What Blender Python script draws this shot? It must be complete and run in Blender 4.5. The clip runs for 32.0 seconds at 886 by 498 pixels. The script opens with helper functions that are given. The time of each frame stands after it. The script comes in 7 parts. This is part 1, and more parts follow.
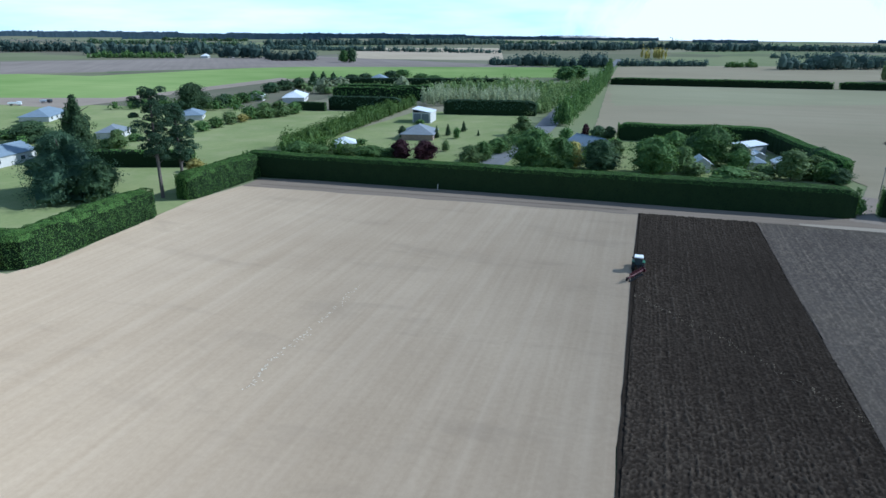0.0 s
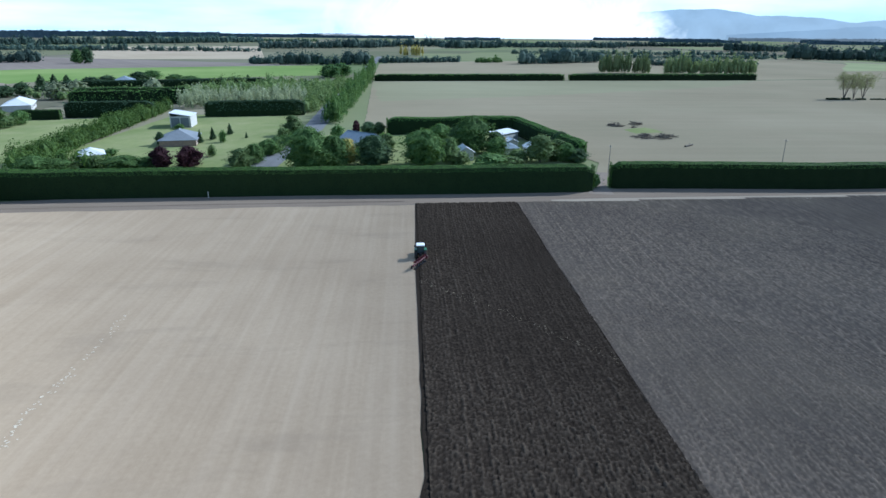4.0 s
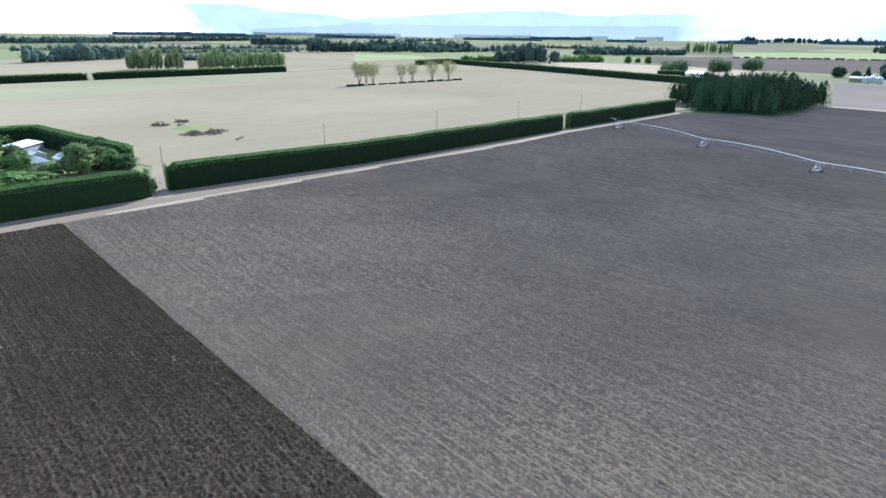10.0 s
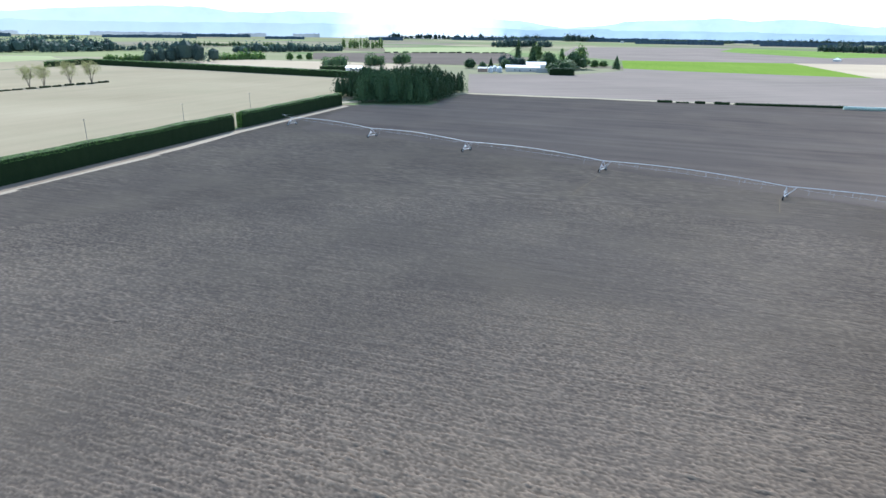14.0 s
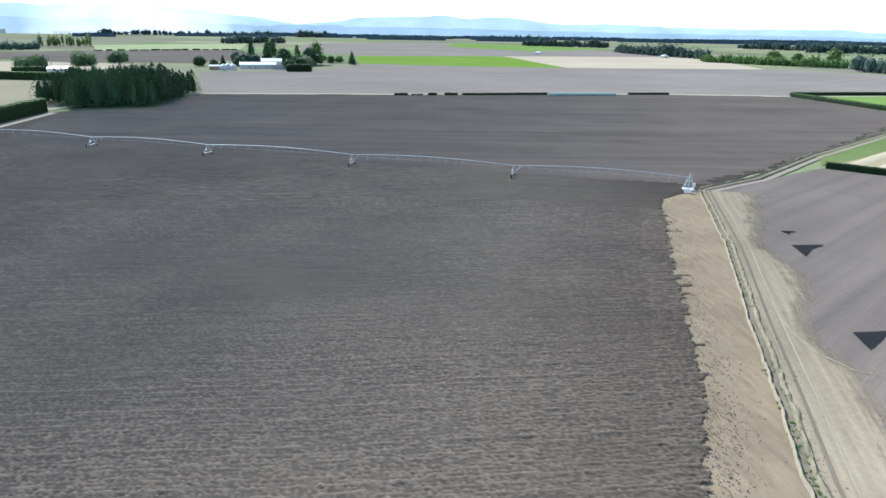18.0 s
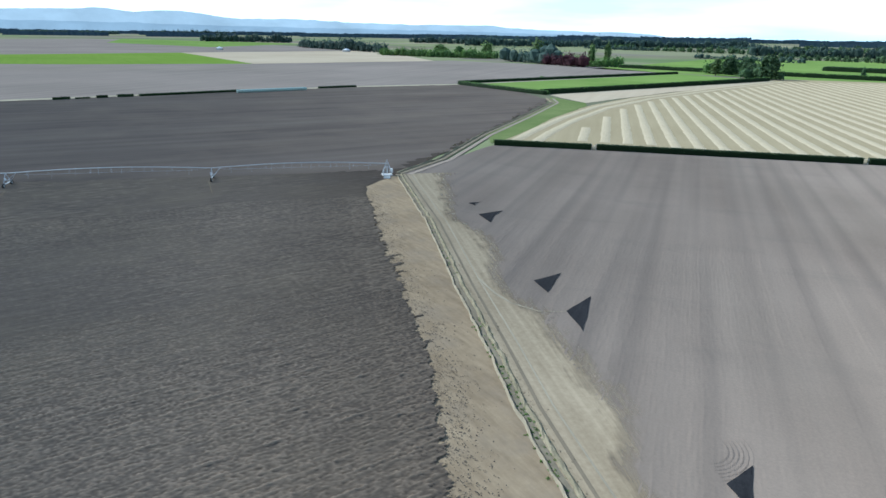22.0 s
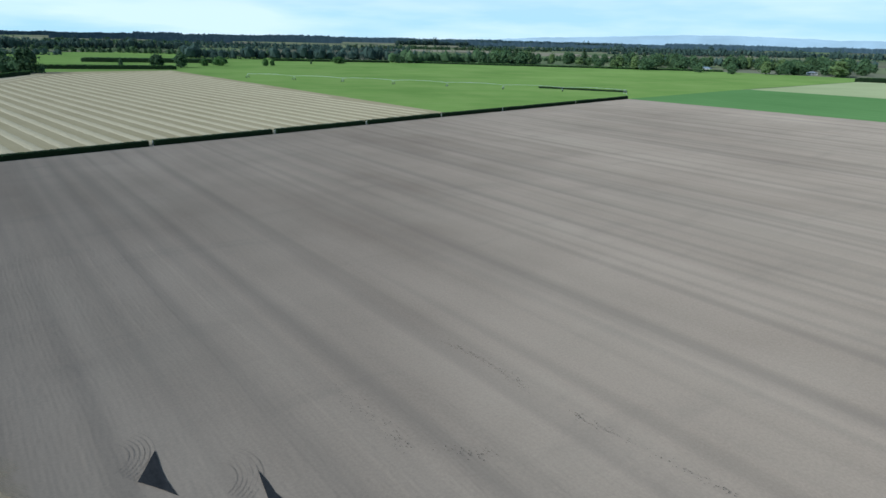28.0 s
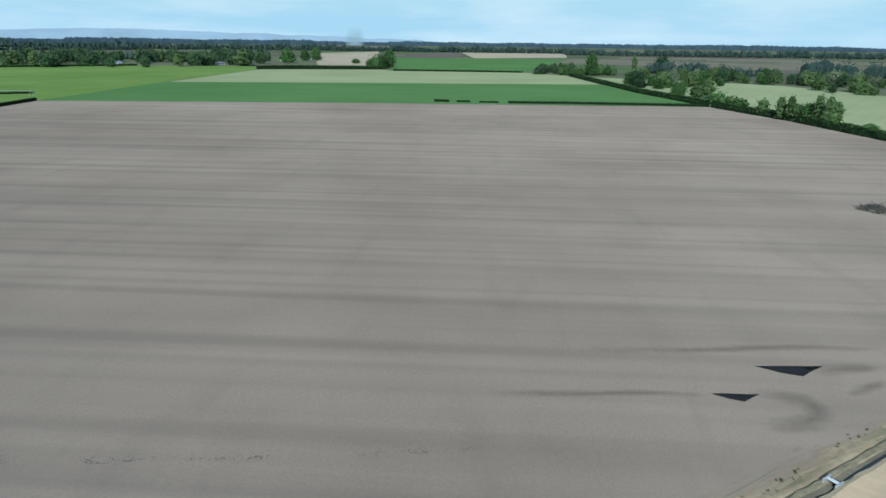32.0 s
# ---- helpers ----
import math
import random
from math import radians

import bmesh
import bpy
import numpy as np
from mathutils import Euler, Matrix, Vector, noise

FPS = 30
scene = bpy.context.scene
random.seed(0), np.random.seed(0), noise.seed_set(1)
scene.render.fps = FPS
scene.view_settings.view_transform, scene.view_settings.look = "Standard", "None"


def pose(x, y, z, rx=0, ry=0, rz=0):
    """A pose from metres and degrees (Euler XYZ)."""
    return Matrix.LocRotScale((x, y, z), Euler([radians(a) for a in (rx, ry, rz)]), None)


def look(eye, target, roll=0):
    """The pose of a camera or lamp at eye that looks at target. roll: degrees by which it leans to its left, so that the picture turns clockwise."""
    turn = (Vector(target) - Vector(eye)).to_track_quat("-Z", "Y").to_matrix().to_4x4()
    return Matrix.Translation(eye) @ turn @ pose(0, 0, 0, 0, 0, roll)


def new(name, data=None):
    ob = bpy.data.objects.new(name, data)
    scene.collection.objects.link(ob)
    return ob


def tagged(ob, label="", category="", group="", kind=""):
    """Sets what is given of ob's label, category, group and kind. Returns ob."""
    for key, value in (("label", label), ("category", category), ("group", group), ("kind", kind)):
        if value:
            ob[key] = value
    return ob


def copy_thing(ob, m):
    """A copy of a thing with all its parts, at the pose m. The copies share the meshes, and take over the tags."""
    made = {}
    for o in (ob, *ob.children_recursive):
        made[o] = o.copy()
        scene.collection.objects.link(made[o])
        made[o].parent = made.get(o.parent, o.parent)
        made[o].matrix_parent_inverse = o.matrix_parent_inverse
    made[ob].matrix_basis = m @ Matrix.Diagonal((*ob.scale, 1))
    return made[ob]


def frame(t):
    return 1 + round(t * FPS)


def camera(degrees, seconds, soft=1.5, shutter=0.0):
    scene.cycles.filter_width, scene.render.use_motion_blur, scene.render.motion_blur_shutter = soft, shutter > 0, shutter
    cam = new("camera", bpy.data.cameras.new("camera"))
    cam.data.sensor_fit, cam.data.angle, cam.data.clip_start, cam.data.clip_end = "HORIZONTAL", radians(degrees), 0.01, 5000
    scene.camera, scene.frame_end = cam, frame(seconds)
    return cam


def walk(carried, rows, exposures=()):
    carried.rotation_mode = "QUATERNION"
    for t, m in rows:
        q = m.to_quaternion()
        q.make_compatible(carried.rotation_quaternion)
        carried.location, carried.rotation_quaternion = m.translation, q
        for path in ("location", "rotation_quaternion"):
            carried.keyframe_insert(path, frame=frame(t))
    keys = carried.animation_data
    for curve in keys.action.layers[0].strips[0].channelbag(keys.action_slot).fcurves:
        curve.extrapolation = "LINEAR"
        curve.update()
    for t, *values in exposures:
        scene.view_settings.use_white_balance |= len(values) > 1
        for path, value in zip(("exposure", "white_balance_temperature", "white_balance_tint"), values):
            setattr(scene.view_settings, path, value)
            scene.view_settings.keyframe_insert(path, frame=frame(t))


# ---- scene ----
cam = camera(70.9, 32.0)
PATH = [
    (0.0, pose(0, 0, 35.00, 70.86, -0.40, -0.00)),
    (0.5, pose(0, 0, 35.00, 70.88, -0.43, -2.29)),
    (1.0, pose(0, 0, 35.00, 70.86, -0.39, -4.56)),
    (1.5, pose(0, 0, 35.00, 70.87, -0.41, -6.97)),
    (2.0, pose(0, 0, 35.00, 70.86, -0.44, -9.72)),
    (2.5, pose(0, 0, 35.00, 70.84, -0.46, -12.46)),
    (3.0, pose(0, 0, 35.00, 70.84, -0.48, -15.27)),
    (3.5, pose(0, 0, 35.00, 70.84, -0.48, -17.90)),
    (5.5, pose(0, 0, 35.00, 70.83, -0.56, -29.98)),
    (6.0, pose(0, 0, 35.00, 70.84, -0.57, -33.06)),
    (6.5, pose(0, 0, 35.00, 70.83, -0.54, -35.78)),
    (7.0, pose(0, 0, 35.00, 70.83, -0.64, -38.58)),
    (7.5, pose(0, 0, 35.00, 70.84, -0.64, -41.42)),
    (8.0, pose(0, 0, 35.00, 70.81, -0.65, -45.07)),
    (8.5, pose(0, 0, 35.00, 70.80, -0.63, -48.63)),
    (9.0, pose(0, 0, 35.00, 70.79, -0.69, -52.47)),
    (9.5, pose(0, 0, 35.00, 70.81, -0.69, -56.27)),
    (10.0, pose(0, 0, 35.00, 70.80, -0.71, -60.24)),
    (10.5, pose(0, 0, 35.00, 70.80, -0.71, -63.99)),
    (11.0, pose(0, 0, 35.00, 70.82, -0.77, -68.15)),
    (11.5, pose(0, 0, 35.00, 70.82, -0.80, -71.89)),
    (12.0, pose(0, 0, 35.00, 70.87, -0.72, -75.88)),
    (12.5, pose(0, 0, 35.00, 70.87, -0.72, -79.51)),
    (13.0, pose(0, 0, 35.00, 70.89, -0.72, -83.02)),
    (13.5, pose(0, 0, 35.00, 70.90, -0.75, -86.31)),
    (14.0, pose(0, 0, 35.00, 70.91, -0.74, -89.39)),
    (14.5, pose(0, 0, 35.00, 70.93, -0.67, -91.95)),
    (16.5, pose(0, 0, 35.00, 70.90, -0.73, -102.70)),
    (17.0, pose(0, 0, 35.00, 70.89, -0.75, -105.86)),
    (17.5, pose(0, 0, 35.00, 70.88, -0.79, -108.89)),
    (18.0, pose(0, 0, 35.00, 70.88, -0.79, -112.34)),
    (18.5, pose(0, 0, 35.00, 70.88, -0.79, -115.38)),
    (19.0, pose(0, 0, 35.00, 70.87, -0.78, -118.41)),
    (19.5, pose(0, 0, 35.00, 70.85, -0.79, -120.98)),
    (20.0, pose(0, 0, 35.00, 70.85, -0.79, -124.23)),
    (20.5, pose(0, 0, 35.00, 70.83, -0.82, -127.26)),
    (21.0, pose(0, 0, 35.00, 70.82, -0.81, -131.02)),
    (21.5, pose(0, 0, 35.00, 70.83, -0.81, -134.92)),
    (22.0, pose(0, 0, 35.00, 70.84, -0.83, -139.52)),
    (22.5, pose(0, 0, 35.00, 70.85, -0.94, -144.07)),
    (23.0, pose(0, 0, 35.00, 70.89, -0.96, -149.03)),
    (23.5, pose(0, 0, 35.00, 70.95, -1.08, -153.82)),
    (24.0, pose(0, 0, 35.00, 70.98, -1.16, -159.16)),
    (24.5, pose(0, 0, 35.00, 71.06, -1.24, -164.62)),
    (25.0, pose(0, 0, 35.00, 71.13, -1.25, -170.13)),
    (25.5, pose(0, 0, 35.00, 71.14, -1.19, -175.44)),
    (27.5, pose(0, 0, 35.00, 71.23, -1.20, -193.27)),
    (28.0, pose(0, 0, 35.00, 71.27, -1.21, -199.03)),
    (28.5, pose(0, 0, 35.00, 71.34, -1.14, -205.38)),
    (29.0, pose(0, 0, 35.00, 71.40, -1.11, -212.18)),
    (29.5, pose(0, 0, 35.00, 71.40, -1.01, -218.14)),
    (30.0, pose(0, 0, 35.00, 71.42, -1.00, -224.13)),
    (30.5, pose(0, 0, 35.00, 71.48, -0.87, -229.92)),
    (31.0, pose(0, 0, 35.00, 71.50, -0.74, -235.86)),
    (31.5, pose(0, 0, 35.00, 71.53, -0.65, -241.60)),
    (32.0, pose(0, 0, 35.00, 71.52, -0.65, -247.75)),
]
# seconds, stops, white balance, tint
EXPO = [(0.0, 0.24, 5120, 4), (3.5, 0.37, 5180, 5), (6.0, 0.64, 5320, 7), (9.0, 1.18, 5550, 10), (13.0, 1.36, 5650, 8), (17.0, 1.18, 5700, 6),
        (19.0, 1.03, 5670, 4), (23.0, 0.49, 5480, 1), (26.0, 0.12, 5550, 2), (28.0, -0.08, 5450, -2), (32.0, -0.30, 5380, -3)]
walk(cam, PATH, EXPO)


# ---- world, sun ----
SUN_AZ, SUN_EL = 80.0, 34.0          # degrees from +y towards +x, and above the horizon
world = bpy.data.worlds.new("sky")
scene.world = world
world.use_nodes = True
wt = world.node_tree
wt.nodes.clear()
w_out = wt.nodes.new("ShaderNodeOutputWorld")
w_bg = wt.nodes.new("ShaderNodeBackground")
w_sky = wt.nodes.new("ShaderNodeTexSky")
w_sky.sky_type, w_sky.sun_disc = "NISHITA", False
w_sky.sun_elevation, w_sky.sun_rotation = radians(SUN_EL), radians(SUN_AZ)
w_sky.air_density, w_sky.dust_density, w_sky.ozone_density = 1.0, 0.15, 1.5
w_bg.inputs["Strength"].default_value = 0.10
# pale haze and thin broken cloud that whiten the sky towards the horizon
w_co = wt.nodes.new("ShaderNodeTexCoord")
w_map = wt.nodes.new("ShaderNodeMapping")
w_map.inputs["Scale"].default_value = (2.2, 2.2, 14.0)
w_noise = wt.nodes.new("ShaderNodeTexNoise")
w_noise.inputs["Scale"].default_value, w_noise.inputs["Detail"].default_value = 1.5, 5.0
w_noise.inputs["Roughness"].default_value = 0.5
w_sep = wt.nodes.new("ShaderNodeSeparateXYZ")
w_high = wt.nodes.new("ShaderNodeMapRange")
w_high.inputs["From Min"].default_value, w_high.inputs["From Max"].default_value = 0.03, 0.17
w_high.inputs["To Min"].default_value, w_high.inputs["To Max"].default_value = 1.0, 0.12
w_ramp = wt.nodes.new("ShaderNodeValToRGB")
w_ramp.color_ramp.elements[0].position, w_ramp.color_ramp.elements[1].position = 0.38, 0.62
w_ramp.color_ramp.elements[0].color, w_ramp.color_ramp.elements[1].color = (0.66, 0.89, 1.04, 1), (0.98, 1.07, 1.12, 1)
w_gain = wt.nodes.new("ShaderNodeVectorMath")
w_gain.operation = "SCALE"
w_gain.inputs["Scale"].default_value = 9.3
w_mix = wt.nodes.new("ShaderNodeMix")
w_mix.data_type = "RGBA"
wt.links.new(w_co.outputs["Generated"], w_map.inputs["Vector"])
wt.links.new(w_map.outputs["Vector"], w_noise.inputs["Vector"])
wt.links.new(w_co.outputs["Generated"], w_sep.inputs["Vector"])
wt.links.new(w_sep.outputs["Z"], w_high.inputs["Value"])
wt.links.new(w_noise.outputs["Fac"], w_ramp.inputs["Fac"])
wt.links.new(w_ramp.outputs["Color"], w_gain.inputs[0])
wt.links.new(w_high.outputs["Result"], w_mix.inputs["Factor"])
wt.links.new(w_sky.outputs["Color"], w_mix.inputs["A"])
wt.links.new(w_gain.outputs["Vector"], w_mix.inputs["B"])
wt.links.new(w_mix.outputs["Result"], w_bg.inputs["Color"])
wt.links.new(w_bg.outputs["Background"], w_out.inputs["Surface"])

sun_data = bpy.data.lights.new("sun", "SUN")
sun_data.energy, sun_data.angle, sun_data.color = 4.2, radians(0.6), (1.0, 0.96, 0.90)
sun = new("sun", sun_data)
a_s, e_s = radians(SUN_AZ), radians(SUN_EL)
sun_way = Vector((math.sin(a_s) * math.cos(e_s), math.cos(a_s) * math.cos(e_s), math.sin(e_s)))
sun.matrix_world = look(sun_way * 300, (0, 0, 0))


# ---- materials ----
def node(nt, kind, out=None, **values):
    n = nt.nodes.new(kind)
    for k, v in values.items():
        if k.startswith("_"):
            continue
        key = k.replace("_", " ")
        sock = n.inputs[key]
        if isinstance(v, bpy.types.NodeSocket):
            nt.links.new(v, sock)
        else:
            sock.default_value = v
    return n


def math_node(nt, op, a, b=0.0, clamp=False):
    n = nt.nodes.new("ShaderNodeMath")
    n.operation, n.use_clamp = op, clamp
    for i, v in enumerate((a, b)):
        if isinstance(v, bpy.types.NodeSocket):
            nt.links.new(v, n.inputs[i])
        else:
            n.inputs[i].default_value = v
    return n.outputs[0]


def ramp(nt, fac, stops):
    n = nt.nodes.new("ShaderNodeValToRGB")
    els = n.color_ramp.elements
    while len(els) < len(stops):
        els.new(0.5)
    for e, (p, c) in zip(els, stops):
        e.position, e.color = p, (*c, 1)
    nt.links.new(fac, n.inputs["Fac"])
    return n.outputs["Color"]


def blend(nt, fac, a, b, mode="MIX"):
    n = nt.nodes.new("ShaderNodeMix")
    n.data_type, n.blend_type = "RGBA", mode
    for key, v in (("Factor", fac), ("A", a), ("B", b)):
        sock = n.inputs[key]
        if isinstance(v, bpy.types.NodeSocket):
            nt.links.new(v, sock)
        else:
            sock.default_value = (*v, 1) if isinstance(v, tuple) else v
    return n.outputs["Result"]


def material(name, rough=0.9, metal=0.0, spec=0.3):
    m = bpy.data.materials.new(name)
    m.use_nodes = True
    nt = m.node_tree
    b = nt.nodes["Principled BSDF"]
    b.inputs["Roughness"].default_value, b.inputs["Metallic"].default_value = rough, metal
    b.inputs["Specular IOR Level"].default_value = spec
    return m, nt, b


def rows_vector(nt, az, across, along):
    """Position turned so that x runs across the rows that head for az, scaled."""
    geo = nt.nodes.new("ShaderNodeNewGeometry")
    rot = nt.nodes.new("ShaderNodeVectorRotate")
    rot.rotation_type = "Z_AXIS"
    rot.inputs["Angle"].default_value = radians(az)
    nt.links.new(geo.outputs["Position"], rot.inputs["Vector"])
    mp = nt.nodes.new("ShaderNodeMapping")
    mp.inputs["Scale"].default_value = (across, along, across)
    nt.links.new(rot.outputs["Vector"], mp.inputs["Vector"])
    return mp.outputs["Vector"], geo.outputs["Position"]


def noise_of(nt, vec, scale, detail=3.0, rough=0.55, dist=0.0):
    return node(nt, "ShaderNodeTexNoise", Vector=vec, Scale=scale, Detail=detail, Roughness=rough, Distortion=dist).outputs["Fac"]


def field(name, lo, hi, az, row=1.0, ratio=30.0, weights=(0.35, 0.35, 0.3), grain=2.0, patch=0.02, bump=0.0, bump_d=0.1,
          spread=0.22, tint=None, lines=None, crest=None, dusky=None, soft=3.0, flat=0.3, stain=None):
    """Ground of a worked field: large patches, streaks along the rows, and grain."""
    m, nt, b = material(name, 1.0, 0.0, 0.0)
    b.inputs["Diffuse Roughness"].default_value = flat
    v, pos = rows_vector(nt, az, 1.0 / row, 1.0 / (row * ratio))
    n_patch = noise_of(nt, pos, patch, 4.0, 0.6)
    n_row = noise_of(nt, v, 1.0, soft, 0.6)
    n_grain = noise_of(nt, pos, grain, 4.0, 0.7)
    f = math_node(nt, "MULTIPLY", n_patch, weights[0])
    f = math_node(nt, "ADD", f, math_node(nt, "MULTIPLY", n_row, weights[1]))
    f = math_node(nt, "ADD", f, math_node(nt, "MULTIPLY", n_grain, weights[2]))
    col = ramp(nt, f, [(0.5 - spread, lo), (0.5 + spread, hi)])
    if tint:
        n_t = noise_of(nt, pos, patch * 2.7, 5.0, 0.65)
        col = blend(nt, math_node(nt, "MULTIPLY", math_node(nt, "SUBTRACT", n_t, 0.45, True), tint[1]), col, tint[0])
    if stain:                                   # separate darker smudges, drawn out sideways: colour, size, strength
        v3, _ = rows_vector(nt, az, 1.0 / (stain[1] * 3.5), 1.0 / stain[1])
        n_s = noise_of(nt, v3, 1.0, 5.0, 0.62, 0.5)
        col = blend(nt, ramp(nt, n_s, [(0.55, (0, 0, 0)), (0.70, (stain[2],) * 3)]), col, stain[0])
    if lines:                                   # long tractor marks: colour, spacing, strength
        v2, _ = rows_vector(nt, az, 1.0 / lines[1], 1.0 / (lines[1] * 60))
        n_l = noise_of(nt, v2, 1.0, 1.0, 0.4)
        col = blend(nt, ramp(nt, n_l, [(0.46, (0, 0, 0)), (0.72, (lines[2],) * 3)]), col, lines[0])
    if crest:                                   # pale dry clod tops, brightened further by height for their lit faces: colour, from, to (height)
        sep = nt.nodes.new("ShaderNodeSeparateXYZ")
        nt.links.new(pos, sep.inputs["Vector"])
        mr = node(nt, "ShaderNodeMapRange", Value=sep.outputs["Z"])
        mr.inputs["From Min"].default_value, mr.inputs["From Max"].default_value = crest[1], crest[2]
        col = blend(nt, math_node(nt, "MULTIPLY", mr.outputs["Result"], math_node(nt, "ADD", n_grain, 0.3), True), col, crest[0])
    if dusky:                                    # colour darkened along a line, fading away from it: a point and a heading, width, depth
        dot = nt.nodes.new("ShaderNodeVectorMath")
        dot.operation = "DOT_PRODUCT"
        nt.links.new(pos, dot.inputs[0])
        dx, dy = math.sin(radians(dusky[2])), math.cos(radians(dusky[2]))
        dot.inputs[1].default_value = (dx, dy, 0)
        way = math_node(nt, "SUBTRACT", dot.outputs["Value"], dusky[0] * dx + dusky[1] * dy)
        way = math_node(nt, "ADD", way, math_node(nt, "MULTIPLY", n_patch, dusky[3] * 0.7))
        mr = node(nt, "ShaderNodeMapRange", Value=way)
        mr.inputs["From Min"].default_value, mr.inputs["From Max"].default_value = dusky[3] * 0.4, dusky[3] * 1.4
        mr.inputs["To Min"].default_value, mr.inputs["To Max"].default_value = dusky[4], 0.0
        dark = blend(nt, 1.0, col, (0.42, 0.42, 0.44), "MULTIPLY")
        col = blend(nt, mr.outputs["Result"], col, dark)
    nt.links.new(col, b.inputs["Base Color"])
    if bump:
        h = math_node(nt, "ADD", math_node(nt, "MULTIPLY", n_row, 0.6), math_node(nt, "MULTIPLY", n_grain, 0.8))
        bn = node(nt, "ShaderNodeBump", Strength=bump, Distance=bump_d, Height=h)
        nt.links.new(bn.outputs["Normal"], b.inputs["Normal"])
    return m


def plain(name, col, rough=0.6, metal=0.0, var=0.12, scale=1.5, spec=0.4):
    m, nt, b = material(name, rough, metal, spec)
    geo = nt.nodes.new("ShaderNodeNewGeometry")
    n1 = noise_of(nt, geo.outputs["Position"], scale, 4.0, 0.6)
    lo = tuple(c * (1 - var) for c in col)
    hi = tuple(min(1.0, c * (1 + var)) for c in col)
    nt.links.new(ramp(nt, n1, [(0.3, lo), (0.7, hi)]), b.inputs["Base Color"])
    return m


def foliage(name, dark, light, rough=0.75, thin=0.3):
    """Leaves: each leaf its own shade, larger drifts over the crown, and a different tone for each plant."""
    m, nt, b = material(name, rough, 0.0, 0.12)
    geo = nt.nodes.new("ShaderNodeNewGeometry")
    info = nt.nodes.new("ShaderNodeObjectInfo")
    n1 = noise_of(nt, geo.outputs["Position"], 0.45, 3.0, 0.6)
    f = math_node(nt, "ADD", math_node(nt, "MULTIPLY", geo.outputs["Random Per Island"], 0.55), math_node(nt, "MULTIPLY", n1, 0.45))
    col = ramp(nt, f, [(0.15, dark), (0.85, light)])
    shade = math_node(nt, "ADD", math_node(nt, "MULTIPLY", info.outputs["Random"], 0.5), 0.75)
    hsv = node(nt, "ShaderNodeHueSaturation", Value=shade, Color=col)
    nt.links.new(hsv.outputs["Color"], b.inputs["Base Color"])
    if thin:                                    # light that comes through the leaves
        tr = nt.nodes.new("ShaderNodeBsdfTranslucent")
        warm = node(nt, "ShaderNodeHueSaturation", Hue=0.485, Saturation=1.15, Value=1.35, Color=hsv.outputs["Color"])
        nt.links.new(warm.outputs["Color"], tr.inputs["Color"])
        mx = nt.nodes.new("ShaderNodeMixShader")
        mx.inputs["Fac"].default_value = thin
        nt.links.new(b.outputs["BSDF"], mx.inputs[1])
        nt.links.new(tr.outputs["BSDF"], mx.inputs[2])
        nt.links.new(mx.outputs["Shader"], nt.nodes["Material Output"].inputs["Surface"])
    return m


FUR = 17.6                                       # heading of the furrows
M_STUBBLE = field("stubble", (0.385, 0.285, 0.188), (0.570, 0.443, 0.308), FUR, 0.8, 40, (0.50, 0.24, 0.26), 1.6, 0.022, 0.3, 0.05, 0.19,
                  tint=((0.37, 0.272, 0.182), 0.9), lines=((0.58, 0.46, 0.335), 1.9, 0.20), stain=((0.26, 0.20, 0.145), 7.0, 0.25), flat=1.0)
M_PLOUGH_NEW = field("fresh_plough", (0.0165, 0.0122, 0.0092), (0.062, 0.0485, 0.0372), FUR, 0.45, 12, (0.2, 0.35, 0.45), 3.2, 0.03, 0.6, 0.15,
                     crest=((0.118, 0.092, 0.068), 0.14, 0.34), flat=0.6)
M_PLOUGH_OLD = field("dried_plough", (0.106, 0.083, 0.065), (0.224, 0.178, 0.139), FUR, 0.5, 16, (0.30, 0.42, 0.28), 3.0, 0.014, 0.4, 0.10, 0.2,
                     tint=((0.32, 0.248, 0.168), 1.1), crest=((0.395, 0.304, 0.220), 0.12, 0.28), dusky=(28, -34, 39.0, 25.0, 0.60), flat=1.0)
M_PLOUGH_FAR = field("damp_plough", (0.120, 0.094, 0.077), (0.235, 0.187, 0.152), 22.0, 8.0, 14, (0.32, 0.58, 0.10), 1.5, 0.012, 0.4, 0.12,
                     tint=((0.28, 0.214, 0.162), 1.3), flat=1.0)
M_TILLED = field("tilled_soil", (0.169, 0.1310, 0.1050), (0.347, 0.2770, 0.2230), 161.0, 7.5, 14, (0.56, 0.20, 0.24), 3.5, 0.010, 0.6, 0.05, 0.18, soft=1.5,
                 tint=((0.30, 0.25, 0.20), 0.9), lines=((0.128, 0.106, 0.092), 3.6, 0.36), stain=((0.16, 0.132, 0.112), 9.0, 0.22), flat=1.0)
M_STRIP = field("straw_strip", (0.190, 0.140, 0.090), (0.350, 0.270, 0.178), 107.6, 0.8, 6, (0.42, 0.36, 0.22), 0.9, 0.07, 0.3, 0.05, 0.15,
                tint=((0.21, 0.172, 0.135), 1.9))
M_TRACK = field("dry_track", (0.23, 0.195, 0.145), (0.42, 0.36, 0.265), 128.0, 0.8, 40, (0.25, 0.55, 0.2), 1.5, 0.05, 0.25, 0.05)
M_LANE = field("pale_lane", (0.30, 0.262, 0.185), (0.46, 0.405, 0.295), 160.0, 1.2, 40, (0.25, 0.55, 0.2), 1.5, 0.05, 0.25, 0.05)
M_RUT = field("worn_wheel_rut", (0.20, 0.160, 0.112), (0.32, 0.258, 0.180), 128.0, 0.4, 20, (0.3, 0.4, 0.3), 1.5, 0.08, 0.25, 0.05, flat=1.0)
